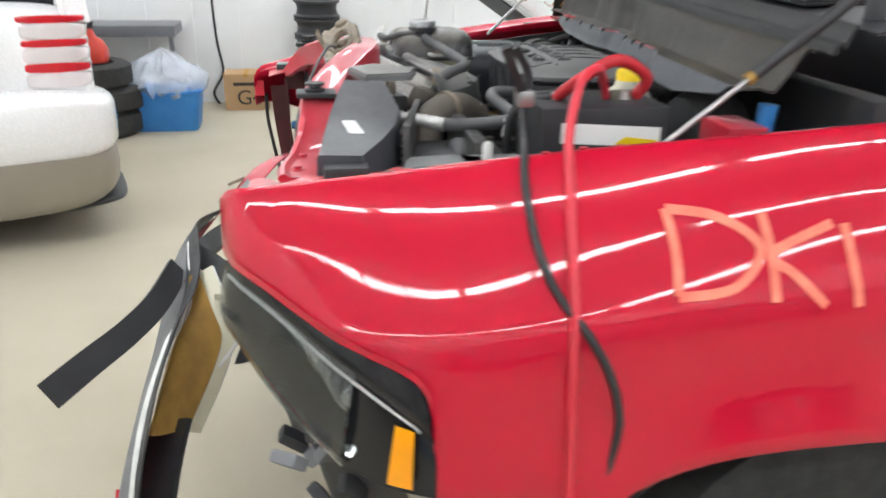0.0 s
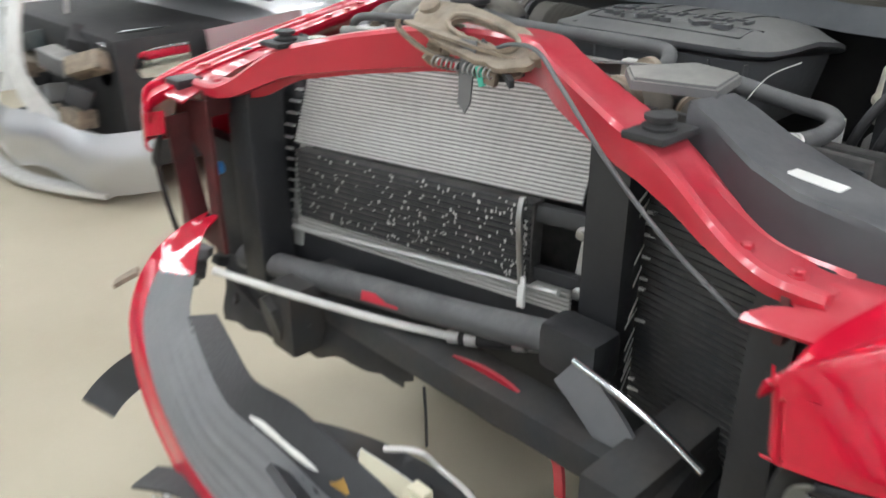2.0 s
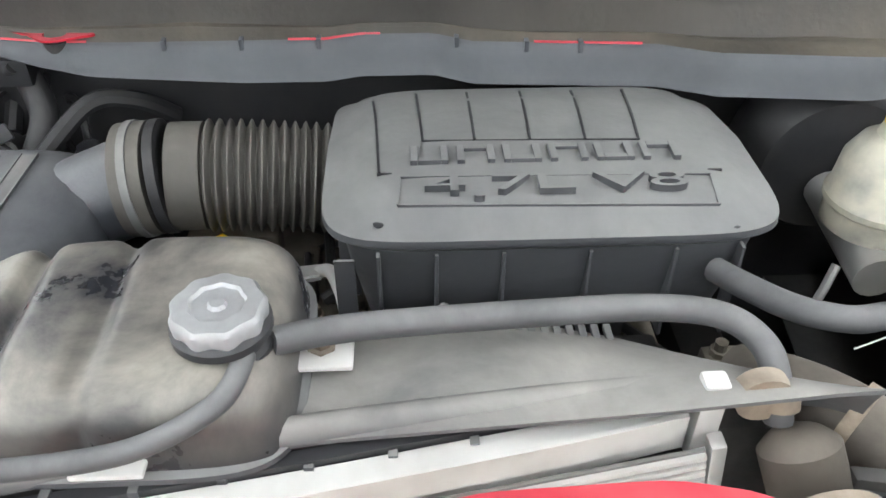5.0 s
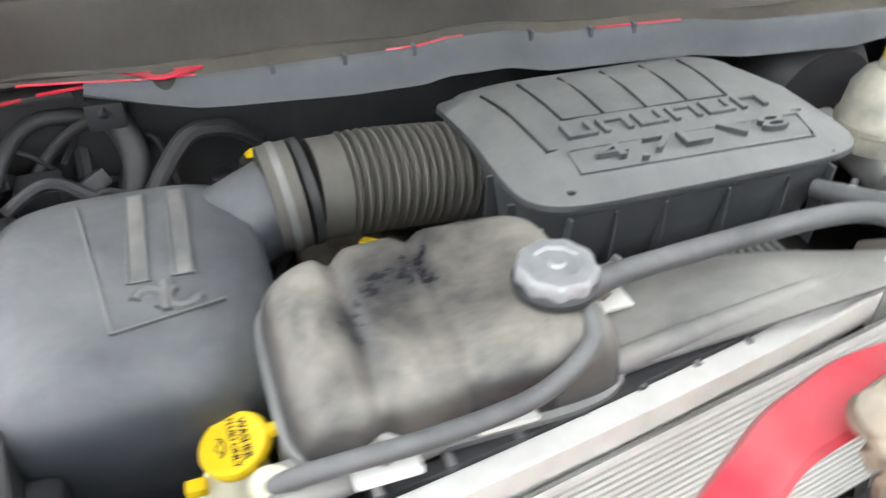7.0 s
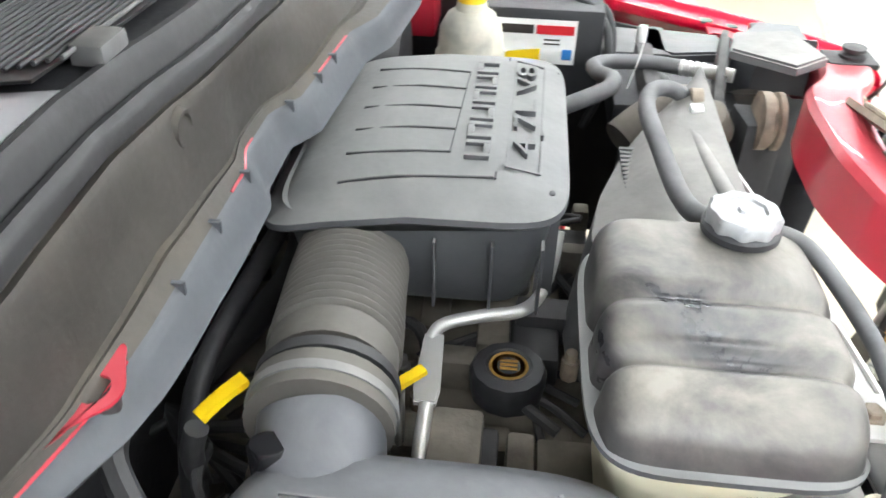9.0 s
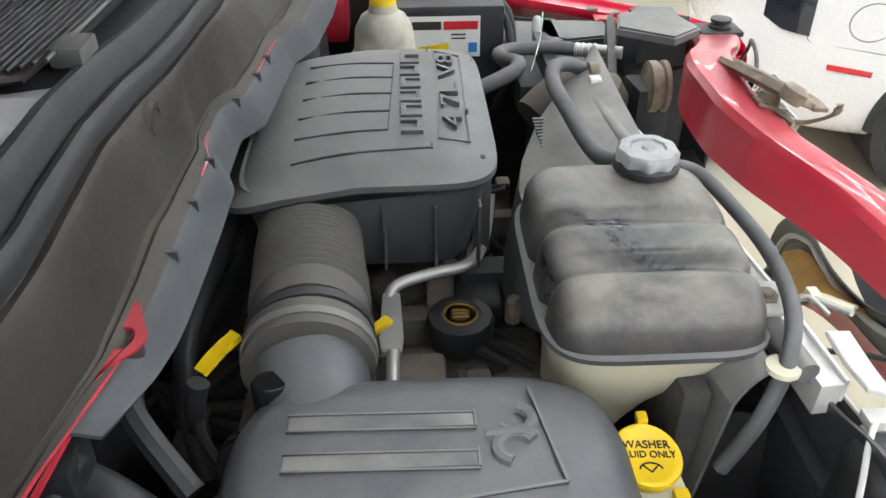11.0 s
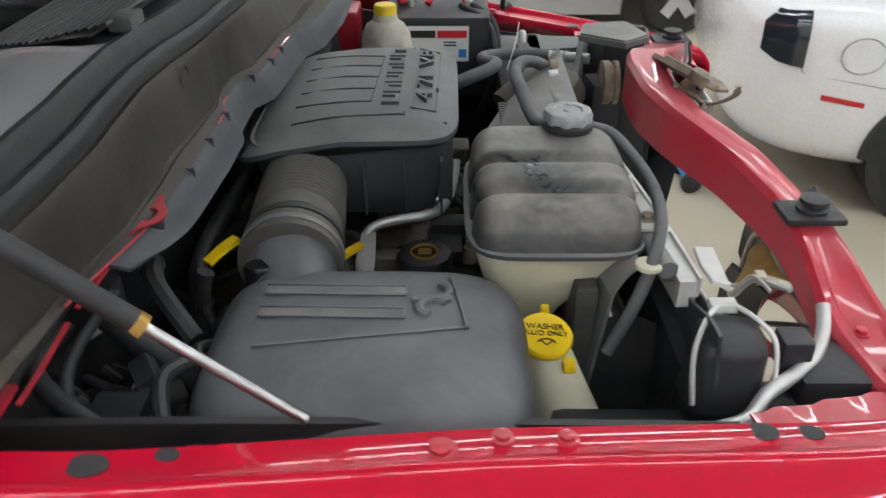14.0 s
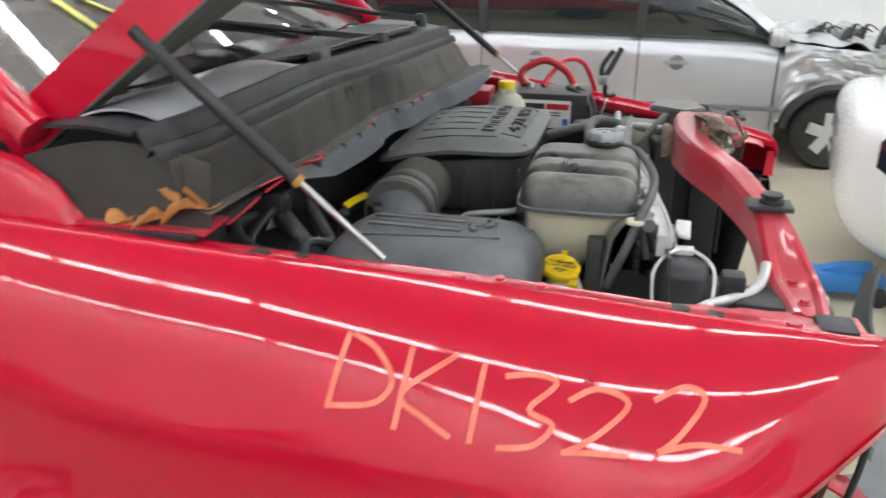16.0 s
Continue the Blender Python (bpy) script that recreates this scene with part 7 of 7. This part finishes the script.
part("engine_mass", box(-1.55, -0.7, -6.4, -5.1, 0.05, 0.7, 0.08), DARK, van, "dark exposed engine parts")
for k in range(10):
    x, y = -0.9 - 0.07 * k, -5.2 - 0.1 * (k % 4)
    part("torn_part", ribbon([(x, y, 0.7), (x - 0.06, y - 0.05, 0.86 + 0.02 * (k % 3)), (x - 0.15, y - 0.04, 0.84)], 0.05, 0.01), BLACKP, van)
for x in (-1.15, 2.6):
    for y, s in ((-4.97, 1), (-6.45, -1)):
        car_wheel((x, y, FLOOR + 0.3), 0.3, 0.2, van, s)
    part("wheel_arch", tube([(x + 0.37 * math.cos(a), -4.86, FLOOR + 0.3 + 0.37 * math.sin(a)) for a in np.linspace(0.1, math.pi - 0.1, 14)], 0.035, 8, 3), DARK, van, "dark wheel arch")
van.location += Vector((-0.1, -0.1, 0))

# white coupe ahead of the truck, heading to -x
coupe = thing("coupe", "white coupe with smoked tail lamp and red side marker", "car", loc=(-0.9, -1.75, FLOOR))
CY = -2.62
M = Matrix.Translation((0, CY, 0))
part("body", hull([(-0.49, 0.4, 0.42, 0.72), (-0.52, 0.62, 0.3, 0.80), (-0.61, 0.78, 0.16, 0.86), (-0.82, 0.86, 0.04, 0.87), (-1.2, 0.885, -0.02, 0.86), (-1.8, 0.895, -0.03, 0.8), (-3.2, 0.88, -0.03, 0.74), (-4.4, 0.85, 0.0, 0.66), (-4.8, 0.7, 0.08, 0.5)], M, 6.0), WHITE_PAINT, coupe, "glossy white body with wrapped rear bumper")
part("cabin_glass", hull([(-0.75, 0.5, 0.7, 0.88), (-1.1, 0.66, 0.7, 1.0), (-1.6, 0.72, 0.7, 1.12), (-2.4, 0.72, 0.7, 1.13), (-3.1, 0.7, 0.7, 0.9), (-3.3, 0.66, 0.68, 0.78)], M, 4.0), GLASS_DARK, coupe, "dark cabin glass")
part("roof", hull([(-1.35, 0.5, 1.05, 1.1), (-1.7, 0.6, 1.06, 1.15), (-2.4, 0.6, 1.06, 1.155), (-2.7, 0.55, 1.02, 1.1)], M, 3.0), WHITE_PAINT, coupe)
part("tail_deck", hull([(-0.7, 0.4, 0.8, 0.86), (-0.78, 0.6, 0.8, 0.93), (-1.0, 0.62, 0.8, 0.92), (-1.2, 0.5, 0.82, 0.9)], M, 3.0), WHITE_PAINT, coupe, "white rear spoiler deck")
def coupe_side(x, z):
    hw = lerp([(-1.8, 0.895), (-1.2, 0.885), (-0.82, 0.86), (-0.61, 0.78), (-0.52, 0.62)], x)
    lo = lerp([(-1.2, -0.02), (-0.82, 0.04), (-0.61, 0.16), (-0.52, 0.3)], x)
    hi = lerp([(-1.2, 0.86), (-0.82, 0.87), (-0.61, 0.86), (-0.52, 0.8)], x)
    return CY + hw * max(0.02, 1 - min(0.9999, abs((z - (lo + hi) / 2) / ((hi - lo) / 2))) ** 6) ** (1 / 6)
def tail(u, v):
    x = -0.675 - 0.2 * u
    z = lerp([(0, 0.60), (0.4, 0.55), (1, 0.53)], u) + v * lerp([(0, 0.13), (0.3, 0.23), (1, 0.26)], u)
    return Vector((x, coupe_side(x, z) + 0.012, z))
part("tail_lamp", grid(tail, 14, 10, thick=0.005), SMOKE, coupe, "smoked black tail lamp")
part("side_marker", grid(lambda u, v: Vector((-0.985 - 0.205 * u, coupe_side(-1.08, 0.385) + 0.004, 0.405 - 0.03 * u - 0.026 * v)), 6, 2, thick=0.005), REDLENS, coupe, "red side marker lamp")
part("fuel_door", tube([(-1.13 + 0.098 * math.cos(a), coupe_side(-1.13, 0.59) + 0.002, 0.6 + 0.085 * math.sin(a)) for a in np.linspace(0, 2 * math.pi, 30)], 0.0025, 6, 2), GREYTRIM, coupe, "round fuel door seam")
part("bumper_seam", tube([(-0.87, coupe_side(-0.87, 0.53) + 0.002, 0.53), (-0.9, coupe_side(-0.9, 0.5) + 0.002, 0.495), (-1.05, coupe_side(-1.05, 0.48) + 0.002, 0.48), (-1.4, coupe_side(-1.4, 0.435) + 0.002, 0.435)], 0.0025, 6, 5), GREYTRIM, coupe, "bumper seam")
part("wiper", ribbon([(-0.9, -2.3, 0.95), (-0.8, -1.98, 0.965), (-0.77, -1.95, 0.955)], 0.03, 0.02), BLACKP, coupe, "black rear wiper")
part("antenna_post", box(-0.95, -0.87, -1.96, -1.9, 0.86, 0.98, 0.008), BLACKP, coupe)
for x in (-1.62, -4.1):
    for y, s in ((-1.83, 1), (-3.4, -1)):
        car_wheel((x, y, FLOOR + 0.31), 0.31, 0.2, coupe, s)
    part("wheel_arch", tube([(x + 0.37 * math.cos(a), coupe_side(-1.5, 0.3) - 0.005, FLOOR + 0.31 + 0.37 * math.sin(a)) for a in np.linspace(0.0, math.pi, 16)], 0.03, 8, 3), DARK, coupe, "dark wheel arch")
part("arch_cavity", rings(bmesh.new(), [[Vector((-1.62 + 0.35 * math.cos(a), y, FLOOR + 0.31 + 0.35 * math.sin(a))) for a in np.linspace(0, 2 * math.pi, 30, endpoint=False)] for y in (-2.1, -1.728)]), DARK, coupe)

coupe.location += Vector((-0.15, -0.33, 0))
coupe.scale = (0.93, 0.93, 0.93)
coupe.rotation_euler = (0, 0, radians(-10))

# white and tan sport utility car, its tail towards the truck
suv = thing("suv", "white and tan sport utility car seen from its tail", "car", loc=(-1.25, 2.5, FLOOR))
M = Matrix.Translation((-2.2, 0, 0)) @ Matrix(((0, 1, 0), (1, 0, 0), (0, 0, 1))).to_4x4()
part("body", hull([(2.56, 0.84, 0.42, 0.95), (2.62, 0.9, 0.2, 1.05), (2.9, 0.93, 0.12, 1.06), (4.5, 0.94, 0.1, 1.04), (6.4, 0.92, 0.1, 0.95), (6.9, 0.86, 0.15, 0.85)], M, 7.0), WHITE_PAINT, suv, "white body")
part("cabin", hull([(2.66, 0.78, 0.9, 1.35), (2.8, 0.8, 0.9, 1.55), (3.4, 0.82, 0.9, 1.62), (5.0, 0.8, 0.9, 1.6), (5.8, 0.74, 0.9, 1.1)], M, 5.0), GLASS_DARK, suv, "dark cabin glass")
part("roof", hull([(2.68, 0.74, 1.5, 1.6), (3.0, 0.79, 1.5, 1.68), (4.8, 0.78, 1.5, 1.67), (5.2, 0.7, 1.48, 1.58)], M, 3.0), WHITE_PAINT, suv)
part("rear_pillar", ribbon([(-1.33, 2.62, 0.95), (-1.36, 2.68, 1.2), (-1.44, 2.8, 1.55)], 0.14, 0.05, up=(0.6, -0.8, 0)), WHITE_PAINT, suv, "white rear pillar")
part("rear_bumper", hull([(2.4, 0.8, 0.34, 0.58), (2.44, 0.92, 0.25, 0.62), (2.6, 1.0, 0.22, 0.63), (2.85, 1.02, 0.22, 0.62), (2.95, 0.95, 0.25, 0.6)], M, 5.0), WHITE_PAINT, suv, "white bumper top")
part("bumper_skirt", hull([(2.42, 0.78, 0.0, 0.3), (2.46, 0.91, -0.03, 0.36), (2.62, 0.99, 0.0, 0.36), (2.9, 1.0, 0.05, 0.36), (3.0, 0.94, 0.1, 0.3)], M, 4.0), TAN, suv, "tan lower bumper")
# black hull that stands in for the shade under the skirt
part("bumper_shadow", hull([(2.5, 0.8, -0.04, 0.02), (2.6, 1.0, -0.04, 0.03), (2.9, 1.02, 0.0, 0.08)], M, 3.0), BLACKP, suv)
for z0, z1, mat, nm in ((0.63, 0.71, PALELENS, "clear"), (0.71, 0.76, REDLENS, "red"), (0.76, 0.84, PALELENS, "clear"), (0.84, 0.88, REDLENS, "red"), (0.88, 0.96, PALELENS, "clear"), (0.96, 1.0, REDLENS, "red")):
    part("tail_lamp", hull([(2.55, 0.08, z0, z1), (2.57, 0.16, z0 + 0.002, z1 - 0.002), (2.7, 0.185, z0 + 0.003, z1 - 0.003)], Matrix.Translation((-1.46, 0, 0)) @ Matrix(((0, 1, 0), (1, 0, 0), (0, 0, 1))).to_4x4(), 5.0, 24), mat, suv, nm + " tail lamp segment")
for x in (-1.4, -3.0):
    for y in (3.35, 6.1):
        ob = part("wheel", lathe([(0.2, -0.11), (0.33, -0.115), (0.36, -0.08), (0.36, 0.08), (0.33, 0.115), (0.2, 0.11), (0.18, 0.05), (0.02, 0.04)], (x, y, FLOOR + 0.36), "x", 36), TYRE, suv, "road tyre")

suv.location += Vector((0.23, -0.08, 0))
suv.rotation_euler = (0, 0, radians(17))

# wrecked silver car on the passenger side, its nose towards -x
wreck = thing("wrecked_car", "silver car with its nose stripped and hood raised", "car", loc=(2.5, 4.3, FLOOR))
M = Matrix.Translation((0, 4.3, 0))
part("body", hull([(1.55, 0.8, 0.0, 0.62), (1.8, 0.86, 0.0, 0.7), (2.6, 0.88, 0.0, 0.74), (4.2, 0.87, 0.0, 0.76), (5.2, 0.8, 0.05, 0.74), (5.4, 0.7, 0.1, 0.6)], M, 6.0), SILVER, wreck, "silver body")
part("cabin_glass", hull([(2.2, 0.66, 0.6, 0.76), (2.8, 0.7, 0.6, 1.12), (3.8, 0.7, 0.6, 1.15), (4.6, 0.66, 0.6, 0.84)], M, 4.0), GLASS_DARK, wreck)
part("roof", hull([(2.75, 0.5, 1.06, 1.12), (3.1, 0.6, 1.08, 1.18), (3.8, 0.6, 1.08, 1.17), (4.1, 0.5, 1.02, 1.1)], M, 3.0), SILVER, wreck)
part("engine_mass", box(0.95, 1.7, 3.5, 5.2, -0.05, 0.66, 0.06), DARK, wreck, "dark exposed engine bay")
random.seed(21)
TEALISH = material("dark_teal_plastic", (0.03, 0.05, 0.055), 0.5, second=(0.08, 0.075, 0.07), amount=0.7, scale=9, dust=0.4)
for k in range(26):
    x, y, z = random.uniform(0.8, 1.25), random.uniform(3.55, 5.05), random.uniform(0.0, 0.62)
    bm = box(-0.06, 0.06, -random.uniform(0.05, 0.16), random.uniform(0.05, 0.16), -0.05, 0.05, 0.015)
    bmesh.ops.transform(bm, matrix=Matrix.Translation((x, y, z)) @ Euler((random.uniform(-0.5, 0.5), random.uniform(-0.5, 0.5), random.uniform(-0.6, 0.6))).to_matrix().to_4x4(), verts=bm.verts)
    part("exposed_part", bm, random.choice((TEALISH, DARK, FRAME, GREYP, RUST)), wreck)
def bumper_bar(u, v):
    y = 3.35 + 1.95 * u
    x = lerp([(3.35, 1.05), (3.6, 0.8), (4.3, 0.62), (5.0, 0.7), (5.3, 0.9)], y)
    return Vector((x - 0.06 * math.sin(math.pi * v) + 0.03 * noise.noise(Vector((u * 5, v * 2, 3))), y, -0.12 + 0.34 * v + 0.06 * noise.noise(Vector((u * 4, v, 9)))))
part("bumper_cover", grid(bumper_bar, 40, 14, thick=0.005), SILVER, wreck, "bent silver bumper cover")
part("lower_lip", ribbon([(0.85, 3.6, -0.16), (0.62, 4.2, -0.17), (0.6, 4.9, -0.17), (0.75, 5.25, -0.16)], 0.1, 0.03), PALE, wreck, "pale lower bumper lip")
part("hanging_liner", ribbon([(0.8, 4.35, 0.78), (0.72, 4.25, 0.6), (0.68, 4.15, 0.4), (0.72, 3.95, 0.22), (0.8, 3.75, 0.12), (0.95, 3.5, 0.06)], 0.13, 0.02, up=(-1, -0.3, 0.2)), PALE, wreck, "pale hanging fender strip")
part("headlamp", hull([(0.95, 0.08, 0.4, 0.62), (1.05, 0.16, 0.36, 0.66), (1.35, 0.17, 0.4, 0.66)], Matrix.Translation((0, 3.66, 0)), 3.0, 24), CHROME, wreck, "bright headlamp")
part("front_fender", grid(lambda u, v: Vector((1.42 + 0.6 * u, 3.43 - 0.02 * math.sin(math.pi * v), 0.3 - 0.2 * u + (0.36 + 0.24 * u) * v)), 20, 12, thick=0.005), SILVER, wreck, "silver front fender")
part("raised_hood", grid(lambda u, v: Vector((2.0 - 0.95 * u, 3.5 + 1.6 * v, 0.78 + 0.62 * u + 0.03 * math.sin(math.pi * v))), 14, 14, thick=0.02), WHITE_PAINT, wreck, "raised pale hood")
part("hood_frame", grid(lambda u, v: Vector((1.95 - 0.85 * u, 3.6 + 1.4 * v, 0.74 + 0.56 * u)), 10, 10, thick=0.01), BLACKP, wreck)
part("hood_stay", tube([(1.1, 4.5, 0.6), (1.2, 4.5, 1.25)], 0.012, 8, 1), PALE, wreck)
for x in (4.4,):
    for y, s in ((3.55, -1), (5.05, 1)):
        car_wheel((x, y, FLOOR + 0.31), 0.31, 0.2, wreck, s)

wreck.location += Vector((-0.17, -0.38, 0))

# ---- clutter along the wall ----
carton = thing("carton", "brown cardboard carton with dark printing by the wall", "box", loc=(-0.76, 7.75, FLOOR))
part("body", box(-0.97, -0.55, 7.6, 7.95, FLOOR, 0.13, 0.008), CARD, carton)
words("G4", 0.2, Matrix.Translation((-0.73, 7.597, -0.1)) @ Matrix.Rotation(radians(90), 4, "X"), 0.002, "print", INK, carton, "dark printed G4")
part("print_bar", box(-0.88, -0.66, 7.5965, 7.599, 0.02, 0.05, 0), INK, carton, "dark printed bar")
part("tape", box(-0.78, -0.74, 7.598, 7.95, 0.1, 0.1335, 0.001), OCHRE, carton)

stack = thing("wheel_stack", "stack of black steel wheels against the wall", "wheel", loc=(0.1, 7.72, FLOOR))
WH = [(0.17, 0.0), (0.222, 0.004), (0.228, 0.02), (0.2, 0.04), (0.19, 0.09), (0.2, 0.13), (0.226, 0.15), (0.222, 0.166), (0.17, 0.17), (0.06, 0.1), (0.02, 0.09)]
for k in range(6):
    part("steel_wheel", lathe([(r, h + FLOOR + 0.172 * k) for r, h in WH], (0.1, 7.72, 0), "z", 40), STEEL if k == 0 else BLACKP, stack, "dull bare steel wheel" if k == 0 else "black steel wheel")

tote = thing("plastic_tote", "blue plastic tote full of clear plastic bag", "box", loc=(-1.55, 6.7, FLOOR))
part("body", rings(bmesh.new(), [superloop(-1.57, 6.75, z, a, b, 7.0, 40) for z, a, b in ((FLOOR, 0.27, 0.2), (FLOOR + 0.02, 0.275, 0.205), (0.1, 0.31, 0.235), (0.11, 0.33, 0.25), (0.13, 0.33, 0.25))]), BLUE, tote)
bag = tagged(part("plastic_bag", grid(lambda u, v: Vector((-1.57 + (0.36 + 0.1 * noise.noise(Vector((4 * math.cos(6.28 * u), 4 * math.sin(6.28 * u), 3 * v)))) * math.cos(6.2832 * u) * math.sin(math.pi * min(0.999, 0.25 + 0.75 * v)),
     6.75 + (0.28 + 0.1 * noise.noise(Vector((5 * math.cos(6.28 * u), 2, 4 * v)))) * math.sin(6.2832 * u) * math.sin(math.pi * min(0.999, 0.25 + 0.75 * v)), 0.03 + 0.42 * v + 0.05 * noise.noise(Vector((6 * math.cos(6.28 * u), 6 * math.sin(6.28 * u), 5 * v))))), 48, 20), BAG), "crumpled clear plastic bag bulging out of the tote", "bag")
def tyre_at(x, y, z, r=0.34):
    t = thing("tyre", "worn black tyre lying in a pile by the wall", "tyre", "old tyres", (x, y, z))
    part("carcass", lathe([(r * 0.6, 0.0), (r * 0.85, -0.01), (r, 0.03), (r, 0.17), (r * 0.85, 0.2), (r * 0.6, 0.19), (r * 0.58, 0.1)], (x, y, z), "z", 40), TYRE, t)
for k, (x, y) in enumerate(((-1.68, 5.05), (-1.65, 5.07), (-1.72, 5.03))):
    tyre_at(x, y, FLOOR + 0.01 + 0.2 * k)
jug = thing("fuel_can", "red plastic fuel can standing on the tyres", "can", loc=(-2.3, 6.5, 0.38))
part("body", rings(bmesh.new(), [superloop(-2.28, 6.4, z, a, a * 0.75, 4.0, 28) for z, a in ((0.395, 0.12), (0.41, 0.13), (0.5, 0.13), (0.56, 0.1), (0.6, 0.05), (0.66, 0.03))]), material("red_plastic", (0.6, 0.05, 0.03), 0.4, bump=0.05), jug)
part("spout", tube([(-2.28, 6.4, 0.65), (-2.25, 6.4, 0.72)], 0.02, 12, 1), BLACKP, jug)
bench = thing("grey_shelf", "low grey steel shelf along the wall", "shelf", loc=(-1.9, 7.7, FLOOR))
part("board", box(-2.5, -1.6, 7.45, 7.95, 0.5, 0.6, 0.01), GREYTRIM, bench)
for x in (-2.45, -1.65):
    part("leg", box(x - 0.02, x + 0.02, 7.5, 7.54, FLOOR, 0.5, 0.004), GREYTRIM, bench)
cable = tagged(part("wall_cable", tube([(-1.05, 8.02, 1.6), (-1.06, 8.02, 0.9), (-1.04, 8.01, 0.4), (-1.0, 7.98, 0.1), (-1.1, 7.95, -0.1), (-1.05, 7.9, FLOOR + 0.01)], 0.012, 8, 6), RUBBER), "thin dark cable hanging down the wall", "cable")
for ob, shift in ((carton, (0.25, -1.7)), (stack, (0.1, -1.6)), (tote, (0.41, -1.5)), (bag, (0.41, -1.5)), (jug, (0.62, -1.45)), (bench, (0.5, -1.7)), (cable, (0.25, -1.69))):
    ob.location += Vector((*shift, 0))

# things on the floor by the coupe
jack = thing("floor_jack", "blue trolley jack on the workshop floor", "jack", loc=(-0.84, -2.34, FLOOR))
part("frame", box(-1.04, -0.64, -2.42, -2.26, FLOOR + 0.05, FLOOR + 0.15, 0.015), BLUE, jack, "blue steel frame")
part("arm", ribbon([(-0.74, -2.34, FLOOR + 0.14), (-0.84, -2.34, FLOOR + 0.17), (-0.98, -2.34, FLOOR + 0.18)], 0.07, 0.04), BLUE, jack)
part("handle", tube([(-0.66, -2.34, FLOOR + 0.14), (-0.6, -2.3, FLOOR + 0.2), (-0.5, -2.2, FLOOR + 0.4)], 0.016, 10, 4), PALE, jack, "bare metal handle")
for x in (-1.01, -0.67):
    for y in (-2.45, -2.23):
        part("castor", lathe([(0.05, -0.012), (0.05, 0.012), (0.01, 0.014)], (x, y, FLOOR + 0.05), "y", 20), BLACKP, jack)
